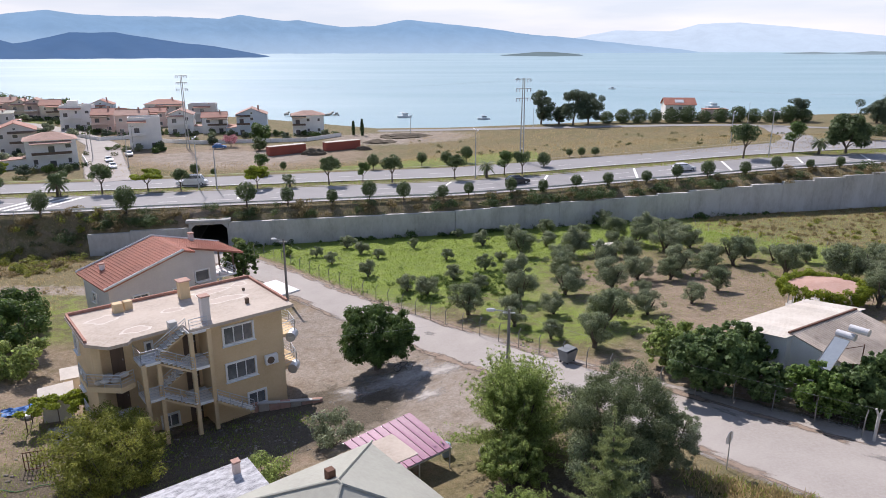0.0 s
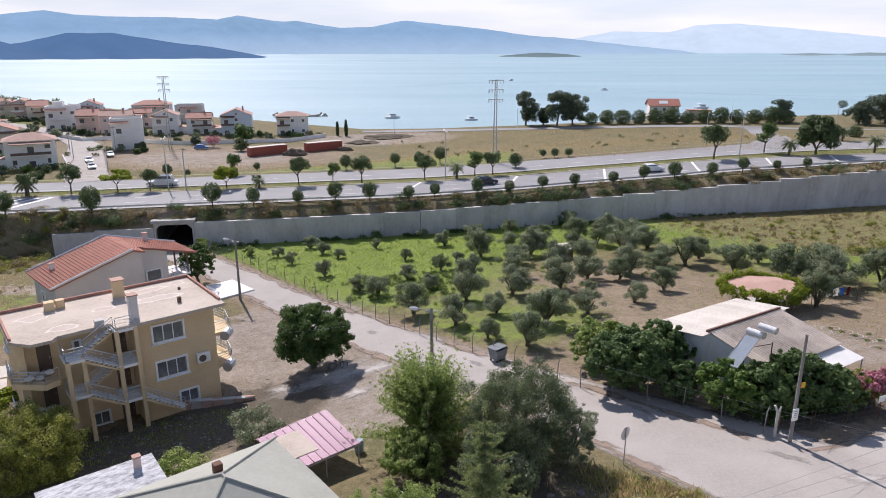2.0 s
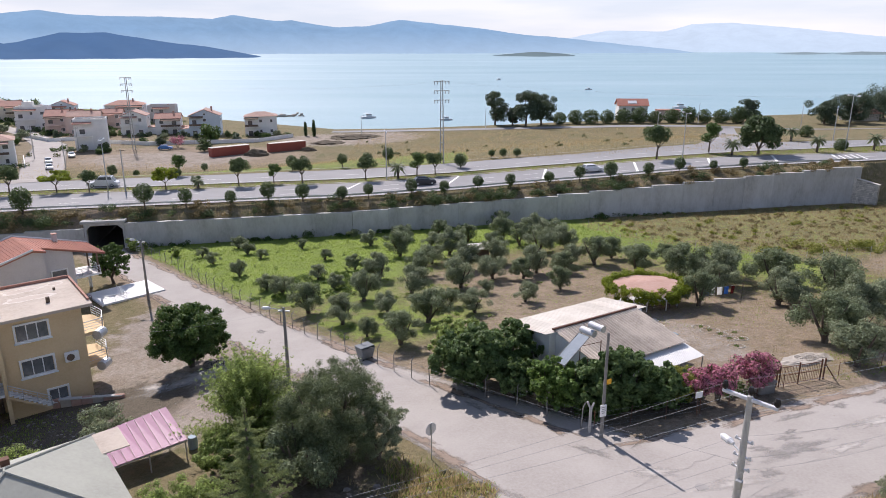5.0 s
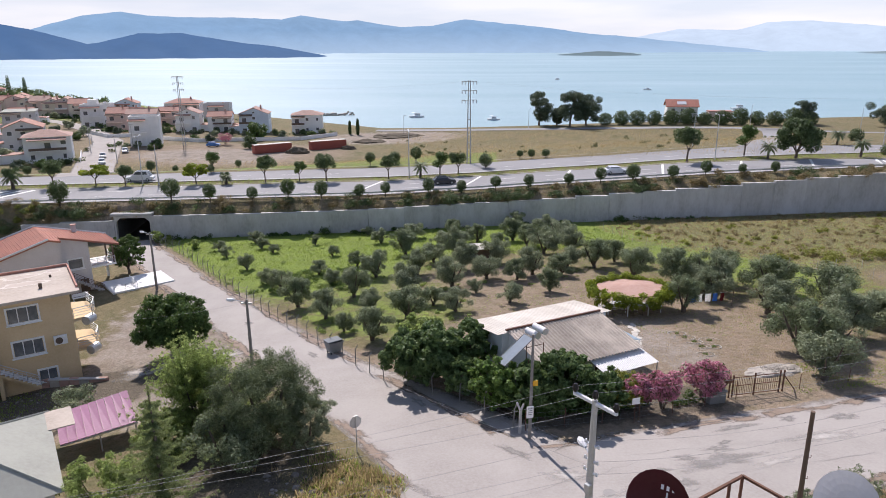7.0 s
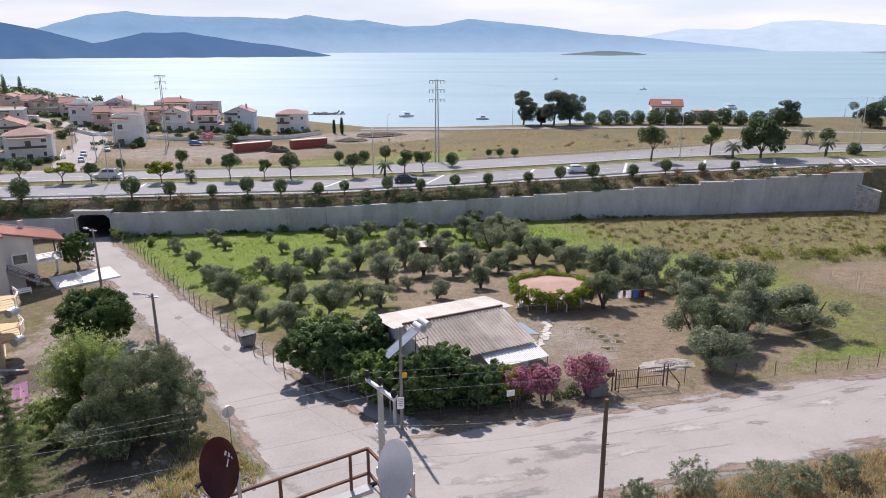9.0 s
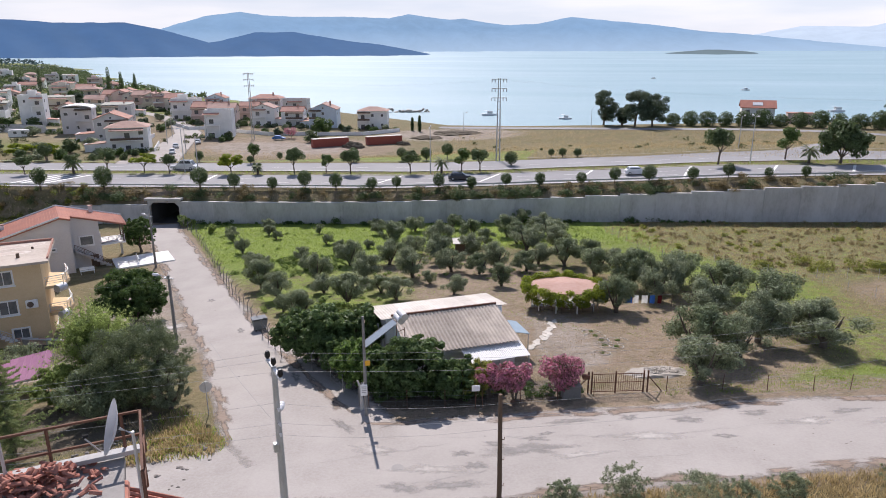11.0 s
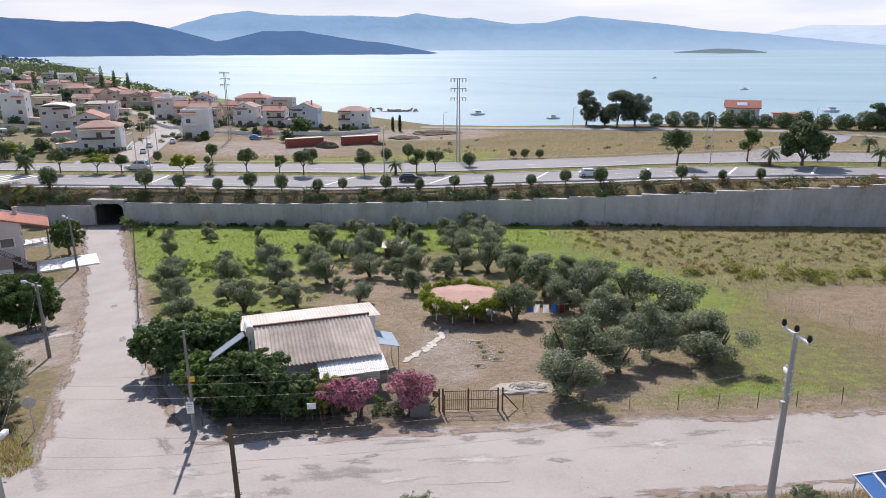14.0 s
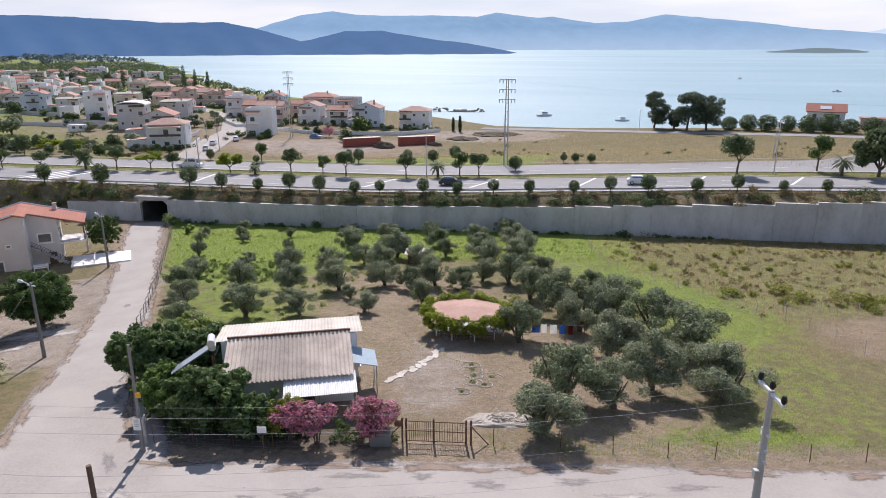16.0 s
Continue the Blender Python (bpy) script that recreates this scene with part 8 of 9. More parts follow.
# each: x, y, width of the crown
OLIVES = [
    (49.2, 45.2, 3.9), (49.7, 50.6, 4.2), (52.9, 51.5, 3.3), (13.5, 54.2, 3.3), (60.0, 55.3, 4.3), (55.0, 55.7, 4.0), (10.2, 57.0, 1.9), (59.3, 58.5, 3.2), (15.9, 60.1, 3.9), (7.3, 61.2, 2.9), (51.2, 61.7, 4.2), (43.4, 62.3, 3.5), (20.7, 62.5, 2.7),
    (57.5, 62.9, 5.0), (52.8, 63.9, 2.5), (11.6, 64.2, 2.5), (18.1, 64.9, 2.3), (26.2, 65.7, 2.4), (3.0, 66.0, 3.3), (47.9, 67.3, 3.2), (8.7, 68.8, 3.2), (54.3, 69.1, 4.5), (22.4, 69.9, 1.2), (30.8, 70.3, 2.5), (48.0, 70.6, 3.9), (13.9, 70.7, 3.6),
    (45.1, 71.9, 4.3), (19.6, 72.5, 3.7), (50.4, 73.6, 4.3), (-1.4, 73.6, 2.5), (4.4, 75.0, 2.1), (27.2, 75.5, 2.7), (-3.8, 75.9, 2.1), (41.1, 76.1, 3.9), (23.6, 76.2, 3.2), (9.7, 77.5, 3.4), (32.7, 78.0, 3.1), (29.2, 78.1, 3.3), (14.7, 78.5, 3.5),
    (1.7, 79.5, 2.0), (20.3, 81.4, 3.6), (37.3, 81.6, 3.6), (33.8, 81.9, 2.9), (46.8, 82.0, 2.5), (42.9, 82.7, 2.8), (-9.2, 83.0, 2.1), (5.9, 83.7, 2.1), (24.8, 84.7, 3.2), (40.4, 85.2, 2.9), (16.2, 85.5, 3.0), (8.3, 88.2, 1.6), (1.0, 90.1, 1.7),
    (-15.0, 90.3, 1.8), (11.6, 90.5, 3.9), (31.4, 90.5, 3.7), (18.6, 90.6, 3.9), (-8.8, 92.8, 1.7), (35.8, 92.8, 3.7), (24.9, 93.2, 2.6), (-18.1, 94.7, 1.3), (-11.6, 95.7, 2.1), (29.3, 95.7, 3.4), (15.9, 97.0, 2.6), (-3.9, 98.4, 1.4), (34.1, 98.7, 4.0),
    (6.6, 99.0, 2.6), (21.6, 99.2, 3.3), (-14.2, 100.2, 2.2), (27.2, 100.5, 3.5), (11.4, 103.0, 3.0), (32.5, 103.1, 4.1), (17.2, 106.1, 2.8), (2.9, 106.5, 1.7), (28.0, 112.2, 2.9),
]
olives = [olive(11, M["olive"]), olive(12, M["olive_dark"]), olive(13, M["olive"]), olive(14, M["olive_dark"]), olive(15, M["olive"])]
place(olives, [(x, y, max(s, 1.6) * (1.4 if x > 46 and y < 76 else 1.34)) for x, y, s in OLIVES], -0.1, (0.8, 1.02))
retire(olives)


def broadleaf(name, x, y, h, r, seed, mat, label, clumps=26, n=9000, leaf=0.16, low=0.25, trunk_r=0.22, aspect=0.6, flat=0.85, shape=1.0, rag=1.0):
    """A single large tree in its own place."""
    rng = np.random.default_rng(seed)
    t = thing(name, x, y, land(x, y), rng.uniform(0, 360), label, "tree")
    part("trunk", trunk(rng, h * low * 0.8, trunk_r, 6, r * 0.7, h * 0.85, 0.2, 9), M["bark"], t)
    cz, H = h * (0.5 + low / 2), h * (0.5 - low / 2)
    cl = []
    fine = clumps >= 40
    for i in range(clumps * 3 if fine else clumps):
        d = rng.normal(size=3)
        d /= np.linalg.norm(d)
        lump = 1 + rag * 0.34 * noise.noise(Vector(d) * 2.0 + Vector((seed, 0, 0))) + rag * 0.2 * noise.noise(Vector(d) * 4.5 + Vector((0, seed, 0)))
        k = rng.uniform(0.55, 0.98) * lump if fine else rng.uniform(0.5, 0.92)
        q = r * (rng.uniform(0.06, 0.18) if fine else rng.uniform(0.16, 0.38))
        zz = d[2] * H * k
        taper = 1 - (1 - shape) * max(0, zz / H)
        cl.append((d[0] * r * k * taper, d[1] * r * k * taper, cz + zz, q, q, q * flat))
    leaves("crown", rng, cl, n, leaf, mat, t, aspect, 0.15 if fine else 0.5)
    return t


broadleaf("mulberry_tree", -5.6, 54.6, 5.9, 3.6, 21, M["round"], "dense round dark-green tree shading the yard", 110, 46000, 0.11, 0.14, 0.25, rag=0.4)
rng = np.random.default_rng(22)
aca = thing("acacia_tree", 4.7, 37.4, land(4.7, 37.4), 0, "tall light-green feathery tree beside the lane", "tree")
part("trunk", trunk(rng, 0.7, 0.16, 8, 2.2, 5.6, 0.2, 9), M["bark"], aca)
cl = []
for i in range(230):
    a, zz = rng.uniform(0, 2 * math.pi), rng.random() ** 0.9
    out = (4.3 * (1 - zz) ** 0.6 + 0.6) * rng.uniform(0.75, 1.2)
    z0, z1 = 0.4 + 3.9 * zz, 0.7 + 6.2 * zz + rng.uniform(-0.3, 0.7)
    for k in np.linspace(0.3, 1.0, 8):
        q = 0.42 * (1.25 - k) + 0.05
        cl.append((math.cos(a) * out * k, math.sin(a) * out * k, z0 + (z1 - z0) * k ** 1.4, q, q, q * 0.7))
for i in range(26):
    a, r = i * 2.4, 1.9 * math.sqrt((i + 0.5) / 26)
    x0, y0, z0 = math.cos(a) * r, math.sin(a) * r, 5.7 - 0.9 * r
    L, lx, ly = rng.uniform(1.4, 3.3) * (1 - 0.18 * r), rng.normal() * 0.3, rng.normal() * 0.3
    for k in np.linspace(0, 1, 8):
        q = 0.27 * (1.05 - 0.85 * k)
        cl.append((x0 + lx * k, y0 + ly * k, z0 + L * k, q, q, q * 1.2))
leaves("crown", rng, cl, 66000, 0.09, M["light"], aca, 0.36, 0.1, -0.2)
broadleaf("olive_tree", 10.5, 34.7, 6.1, 3.65, 23, M["old_olive"], "large old olive tree at the corner", 110, 100000, 0.062, 0.04, 0.3, 0.35, rag=0.45)
broadleaf("olive_tree", 13.2, 33.9, 4.2, 1.8, 240, M["olive"], "low olive tree leaning over the verge", 44, 24000, 0.055, 0.08, 0.15, 0.35, rag=0.5)
broadleaf("olive_tree", 9.0, 31.8, 4.0, 2.4, 24, M["olive_dark"], "dark olive tree in the shade", 30, 16000, 0.09, 0.1, 0.25, 0.4)
broadleaf("fig_tree", 19.4, 44.2, 4.7, 2.9, 25, M["fig"], "dark-green fig tree beside the cottage", 110, 38000, 0.12, 0.12, 0.2, 0.75)
broadleaf("fig_tree", 22.5, 42.0, 2.9, 1.6, 251, M["fig"], "low dark fig tree against the cottage wall", 60, 15000, 0.12, 0.05, 0.14, 0.75)
broadleaf("fig_tree", 24.9, 39.8, 3.7, 2.0, 26, M["fig_bright"], "lighter green fig tree in front of the cottage", 60, 17000, 0.12, 0.05, 0.15, 0.75)
broadleaf("fig_tree", 27.2, 39.3, 3.5, 2.1, 261, M["fig"], "leafy fig tree in front of the cottage", 60, 18000, 0.12, 0.05, 0.15, 0.75)
broadleaf("fig_tree", 29.3, 39.5, 4.7, 2.3, 27, M["fig"], "tall leafy fig tree by the street fence", 90, 25000, 0.12, 0.05, 0.15, 0.75)
broadleaf("fig_tree", 31.9, 39.5, 2.9, 1.9, 271, M["fig"], "low fig tree by the street fence", 60, 15000, 0.11, 0.05, 0.12, 0.75)
broadleaf("shrub", 33.7, 40.2, 2.5, 1.6, 28, M["bronze"], "feathery tamarisk shrub by the awning", 44, 12000, 0.08, 0.1, 0.08, 0.3)
broadleaf("fig_tree", 18.6, 49.2, 3.6, 2.5, 54, M["light"], "light green fig tree at the orchard edge", 60, 15000, 0.12, 0.1, 0.14, 0.7)
broadleaf("fig_tree", 22.6, 46.6, 3.9, 2.4, 29, M["fig"], "fig tree behind the cottage", 60, 15000, 0.13, 0.2, 0.14, 0.8)
broadleaf("shrub", -21.6, 38.3, 4.8, 3.7, 30, M["bronze"], "yellow-green shrubby tree by the apartment house", 120, 36000, 0.085, 0.06, 0.15, 0.45)
broadleaf("shrub", -7.4, 41.6, 2.4, 2.0, 31, M["olive"], "low grey-green shrub beside a dirt track", 18, 3500, 0.1, 0.05, 0.08, 0.5)
broadleaf("shrub", -11.5, 38.0, 1.8, 1.7, 32, M["light"], "low bright green shrub behind a roof", 14, 2500, 0.1, 0.05, 0.08, 0.5)
broadleaf("garden_tree", -40.5, 59.5, 4.6, 3.4, 33, M["round"], "dense dark green garden tree", 24, 6500, 0.16, 0.1, 0.2, 0.6)
broadleaf("garden_tree", -37.0, 54.0, 3.4, 2.7, 34, M["light"], "bright green shrubby garden tree", 20, 4500, 0.15, 0.08, 0.15, 0.6)
broadleaf("garden_tree", -43.5, 66.0, 4.0, 3.0, 35, M["round"], "green garden tree beside a field", 20, 4500, 0.16, 0.1, 0.18, 0.6)
broadleaf("garden_tree", -25.2, 81.6, 5.4, 2.4, 36, M["round"], "leafy green tree beside the villa", 60, 14000, 0.11, 0.2, 0.2, 0.7)
broadleaf("shrub", -26.5, 47.0, 1.6, 1.5, 37, M["vine"], "vine over a garden seat", 12, 2200, 0.13, 0.05, 0.06, 0.8)
broadleaf("shrub", -22.6, 96.5, 1.5, 1.2, 38, M["light"], "bright bush beside the underpass", 10, 1500, 0.12, 0.05, 0.06, 0.7)
broadleaf("shrub", -30.6, 101.3, 2.2, 1.6, 39, M["light"], "bright bush at the underpass mouth", 12, 2200, 0.14, 0.05, 0.06, 0.7)
for x, y, s in ((43.4, 29.0, 1.6), (46.8, 28.4, 1.9), (49.0, 29.3, 1.3), (51.5, 30.6, 1.3), (40.3, 27.7, 1.2), (57.5, 33.0, 1.2), (62.0, 35.2, 1.1)):
    broadleaf("shrub", x, y, s * 1.15, s * 0.8, int(x * 10), M["olive"], "grey-green shrub on the roadside", 44, 5200, 0.055, 0.05, 0.04, 0.35)


def oleander(x, y, h, r, seed):
    rng = np.random.default_rng(seed)
    t = thing("oleander", x, y, land(x, y), 0, "oleander bush full of pink flowers", "shrub", "pink oleanders")
    for k in range(6):
        a = k * 1.05 + rng.uniform(-0.2, 0.2)
        e = Vector((math.cos(a) * r * 0.5, math.sin(a) * r * 0.5, h * 0.7))
        part("stem", tube([(e.x * 0.12, e.y * 0.12, -0.2), (e.x * 0.4, e.y * 0.4, h * 0.35), e], [0.05, 0.04, 0.02], 5), M["bark"], t)
    cl = cluster(rng, 20, 0, 0, h * 0.66, r, h * 0.36, 0.25, 0.4)
    leaves("foliage", rng, cl, 1500, 0.1, M["scrub"], t, 0.3)
    leaves("blossom", rng, cl, 3000, 0.085, M["flower"], t, 0.8, 0.7)


oleander(39.3, 41.5, 2.8, 1.55, 41)
oleander(36.2, 40.0, 2.6, 1.4, 42)
oleander(34.5, 39.7, 2.7, 1.2, 43)
oleander(-68.5, 223.0, 3.6, 3.0, 44)


def fir(x, y, h, r, seed):
    rng = np.random.default_rng(seed)
    t = thing("fir_tree", x, y, land(x, y), 0, "young yellow-green fir tree with layered upswept branches", "tree")
    part("trunk", tube([(0, 0, -0.3), (0.05, 0, h * 0.5), (0, 0, h)], [0.16, 0.1, 0.02], 8), M["bark"], t)
    cl = []
    for j in range(13):
        z = h * (0.10 + 0.86 * j / 13)
        rr = r * (1 - j / 13.6) ** 0.85
        m = 7 if j < 8 else 5
        for i in range(m):
            a = 2 * math.pi * (i + rng.random() * 0.6) / m + j * 0.9
            s_ = rr * rng.uniform(0.65, 1.15)
            for q in np.linspace(0.1, 1.0, 9):
                w = 0.22 * (1.25 - q) + 0.06
                cl.append((math.cos(a) * s_ * q, math.sin(a) * s_ * q, z + s_ * (0.42 * q * q - 0.34 * q), w, w, 0.07))
    cl += [(0, 0, h * k, 0.12, 0.12, 0.3) for k in (0.9, 0.95, 1.0, 1.03)]
    leaves("foliage", rng, cl, 42000, 0.06, M["fir"], t, 0.3, 0.15, 0.2)


fir(7.7, 26.4, 7.6, 3.4, 51)
broadleaf("shrub", 3.5, 27.6, 3.0, 2.4, 52, M["light"], "light green shrub under a fir", 44, 15000, 0.075, 0.05, 0.08, 0.4)
broadleaf("shrub", 4.2, 33.9, 3.0, 1.9, 53, M["light"], "light green shrub behind the carport", 60, 20000, 0.08, 0.05, 0.08, 0.5)


# ---- highway planting ----
def ball_tree(seed, mat, stem=0.45):
    """A clipped round tree, 1 across."""
    rng = np.random.default_rng(seed)
    t = tagged(new("clipped_tree"), "clipped round dark-green roadside tree", "tree", "roadside trees")
    part("trunk", trunk(rng, stem, 0.035, 3, 0.2, stem + 0.5, 0.02, 6), M["bark"], t)
    cl = cluster(rng, 22, 0, 0, stem + 0.42, 0.40, 0.4, 0.36, 0.46) + [(0, 0, stem + 0.42, 0.42, 0.42, 0.42)] * 3
    leaves("crown", rng, cl, 2200, 0.036, mat, t, 0.6, 0.7)
    return t


balls = [ball_tree(61, M["hedge"], 0.12), ball_tree(62, M["hedge"], 0.3), ball_tree(63, M["hedge"], 0.2)]
ROW_NEAR = [(-49.6, 3.9), (-31.3, 3.8), (-24.9, 2.7), (-17.8, 2.3), (-11.7, 3.0), (-6.0, 2.9), (0.6, 2.4), (5.0, 2.1), (12.4, 2.5), (18.2, 2.2), (24.3, 2.4), (30.3, 2.3), (37.6, 2.3), (43.5, 2.5), (49.5, 3.1), (57.0, 2.5), (63.1, 2.5), (69.9, 1.8), (76.2, 2.0), (-62, 3.4), (-74, 3.0), (-86, 3.0), (-98, 3.0)]
place(balls, [(x, float(kerb_y(x)) - 0.9, s) for x, s in ROW_NEAR], 0, (0.95, 1.15), 2)
ROW_FAR = [(22.0, 141.6, 3.4), (29.6, 153.6, 1.8), (32.2, 152.9, 2.1), (35.5, 153.7, 2.3), (-3.8, 146, 2.8), (-33.6, 144.7, 1.7), (-49.3, 146.5, 1.6), (-35.4, 134, 1.8), (-49.5, 136, 2.4), (1.5, 148, 3.0), (6, 150, 3.2), (-14, 142, 3.0), (-74, 131, 2.2), (-86, 130, 3.6), (-100, 128.5, 4.6), (-92, 129, 2.8), (-108, 127, 3.0), (-116, 126.5, 3.2), (-124, 126, 3.0), (-132, 125, 3.2)]
place(balls, ROW_FAR, 0, (0.9, 1.1), 3)
low_balls = [ball_tree(64, M["hedge"], -0.02), ball_tree(65, M["hedge"], 0.02)]
place(low_balls, [(66 + 6.1 * i, 269.5 - 0.75 * i, 6.6 + (i * 7 % 3) * 0.7) for i in range(13)] + [(106.8, 147.7, 3.4), (112.5, 173, 4.2)], -0.2, (0.85, 0.98), 4)
retire(low_balls)
retire(balls)


def lollipop(seed, mat, flat):
    rng = np.random.default_rng(seed)
    t = tagged(new("street_tree"), "roadside tree with a bare stem and rounded crown", "tree", "median trees")
    part("trunk", trunk(rng, 0.48, 0.03, 5, 0.3, 0.85, 0.03, 6), M["bark"], t)
    cl = cluster(rng, 18, 0, 0, 0.85, 0.46, 0.46 * flat, 0.3, 0.48, 0.8)
    leaves("crown", rng, cl, 2400, 0.036, mat, t, 0.6, 0.55)
    return t


lols = [lollipop(71, M["hedge"], 0.75), lollipop(72, M["hedge"], 0.6), lollipop(73, M["round"], 0.85)]
MEDIAN = [(-60.0, 118.5, 4.6), (-46.8, 120.7, 3.4), (-36.5, 137.6, 3.4), (-28.3, 123.7, 2.2), (-20.7, 125.3, 4.4), (-14.6, 127.5, 3.0), (-9.0, 127.0, 4.6), (3.0, 129.6, 4.2), (12.9, 133.3, 4.3), (16.6, 134.2, 4.2), (63.5, 140.6, 6.2), (77.3, 147.5, 5.2), (-66, 116, 3.8), (-76, 113.5, 3.8), (-86, 112, 3.6), (-97, 110, 3.6), (-108, 108, 3.6), (-120, 107, 3.6)]
place(lols, MEDIAN, 0, (0.9, 1.05), 5)
retire(lols)
broadleaf("plane_tree", 86.2, 143.0, 8.0, 4.6, 74, M["hedge"], "large dark spreading tree in the highway median", 34, 7000, 0.28, 0.2, 0.3, 0.7)
for i, (x, y) in enumerate(((-52.7, 120.6), (-88, 132.5), (-95, 131.5), (-33.4, 122.3))):
    broadleaf("flat_topped_tree", x, y, 4.2, 2.7, 80 + i, M["vine"], "bright yellow-green spreading roadside tree", 16, 2600, 0.2, 0.4, 0.12, 0.6, 0.45)


def palm(x, y, h, s, seed):
    rng = np.random.default_rng(seed)
    t = thing("palm_tree", x, y, land(x, y), 0, "short fan palm in the highway median", "palm", "median palms")
    part("trunk", tube([(0, 0, -0.2), (0.04, 0, h * 0.5), (0, 0, h)], [0.28, 0.22, 0.25], 9), M["bark"], t)
    for i in range(30):
        a, up = 2.4 * i, 1.25 - 1.5 * (i / 30) + rng.uniform(-0.1, 0.1)
        d = Vector((math.cos(a), math.sin(a), 0))
        bm = bmesh.new()
        side_ = Vector((-d.y, d.x, 0))
        prev = None
        for k in range(5):
            q = k / 4
            p = Vector((0, 0, h)) + d * s * q + Vector((0, 0, s * (up * q - 0.75 * q * q)))
            w = s * 0.11 * (0.3 + 1.4 * q) * (1 if k < 4 else 0.15)
            cur = (bm.verts.new(p - side_ * w - Vector((0, 0, w * 0.4))), bm.verts.new(p), bm.verts.new(p + side_ * w - Vector((0, 0, w * 0.4))))
            if prev:
                bm.faces.new((prev[0], cur[0], cur[1], prev[1]))
                bm.faces.new((prev[1], cur[1], cur[2], prev[2]))
            prev = cur
        part("frond", bm, M["olive_dark"], t)


for i, (x, y, h, s) in enumerate(((9.2, 130.9, 2.4, 1.7), (80.6, 143.1, 2.6, 1.9), (99.8, 144.6, 2.9, 1.9), (113.8, 147.0, 2.8, 1.9), (-27.5, 122.5, 1.6, 1.3), (103.7, 163.5, 2.6, 1.9), (-67, 116.8, 2.4, 2.0))):
    palm(x, y, h, s, 90 + i)


def umbrella_pine(x, y, h, r, seed):
    rng = np.random.default_rng(seed)
    t = thing("pine_tree", x, y, land(x, y) - 0.2, 0, "tall dark shore pine with clumped crown", "tree", "shore pines")
    part("trunk", trunk(rng, h * 0.3, 0.35, 6, r * 0.7, h * 0.9, 0.5, 8), M["bark"], t)
    cl = [(rng.normal() * r * 0.42, rng.normal() * r * 0.42, h * rng.uniform(0.2, 0.93), r * rng.uniform(0.25, 0.42), r * rng.uniform(0.25, 0.42), r * rng.uniform(0.2, 0.3)) for _ in range(34)]
    leaves("crown", rng, cl, 8500, 0.30, M["pine"], t, 0.5, 0.5)


for i, (x, y, h, r) in enumerate(((40.5, 272, 13.2, 5.0), (52.0, 266, 13.6, 5.4), (58.5, 268, 13.0, 5.2), (47.5, 271, 8, 2.4), (198, 274, 13, 9), (186, 270, 9, 7), (212, 276, 15, 10), (228, 272, 14, 9), (138, 264, 9, 4.5), (163, 254, 9, 5.5), (174, 256, 11, 6.5))):
    umbrella_pine(x, y, h, r, 100 + i)


def cypress(x, y, h, r, seed):
    rng = np.random.default_rng(seed)
    t = thing("cypress_tree", x, y, land(x, y) - 0.2, 0, "slim dark cypress among village houses", "tree", "cypresses")
    part("trunk", tube([(0, 0, -0.3), (0, 0, h * 0.5)], [0.25, 0.1], 6), M["bark"], t)
    leaves("crown", rng, [(0, 0, h * (0.1 + 0.11 * k), r * (1 - abs(k - 3) / 9) , r * (1 - abs(k - 3) / 9), h * 0.1) for k in range(8)], 1600, 0.35, M["hedge"], t, 0.4, 0.6)


for i, (x, y, h) in enumerate(((-28.5, 252, 6.5), (-32, 254, 5.5), (-390, 392, 20), (-345, 405, 18), (-333, 412, 15), (-285, 400, 19), (-277, 402, 16), (-268, 404, 15), (-292, 408, 12))):
    cypress(x, y, h, h * 0.1, 120 + i)
VILLAGE_GREEN = [(-61.5, 236, 8.5), (-57, 214.5, 5.5), (-118, 192, 4), (-113, 183, 4), (-160, 222, 5), (-136, 219, 4), (-130, 240, 5), (-120, 246, 4), (-126, 229, 5), (-170, 262, 5), (-150, 262, 4.5), (-197, 250, 6), (-205, 262, 6), (-232, 262, 5), (-200, 284, 7), (-240, 318, 9), (-252, 330, 10), (-230, 356, 9), (-180, 300, 5), (-76, 228, 3.5), (-84, 233, 3), (-88, 214, 3.5), (-98, 212, 3), (-54, 240, 3.5), (-44, 244, 3.6), (-60, 250, 3), (-104, 245, 4), (-92, 250, 3), (-107, 187, 3.5), (-96, 174, 3), (-42, 252, 3.5), (-76, 248, 3.4), (-87, 208, 3), (-242, 236, 8), (-262, 240, 8), (-276, 252, 9), (-228, 240, 5), (-176, 238, 4), (-168, 208, 3.5), (-182, 212, 3), (-270, 270, 8), (-296, 290, 8), (-82, 246, 3), (-70, 246, 3.2), (-205, 222, 3)]
VILLAGE_FAR = [(-260, 300, 10), (-290, 310, 12), (-320, 330, 12), (-340, 350, 13), (-280, 350, 12), (-310, 380, 14), (-370, 360, 14), (-400, 400, 16), (-430, 440, 16), (-350, 400, 13), (-260, 262, 10), (-300, 280, 11), (-480, 430, 18), (-520, 500, 18), (-450, 390, 16), (-330, 290, 12), (-240, 340, 11), (-275, 385, 12), (-540, 560, 20), (-600, 560, 20), (-640, 640, 22)]
VILLAGE_GREEN += [(-141, 165, 5), (-123, 168, 5.5), (-139, 156, 6), (-127, 163, 5), (-119, 174, 6), (-116, 181, 6), (-134, 230, 7), (-110, 160, 4.5), (-150, 160, 6), (-131, 172, 4), (-104, 168, 4), (-100, 172, 3.5), (-92, 164, 3), (-112, 153, 5), (-146, 174, 4)]
greens = []
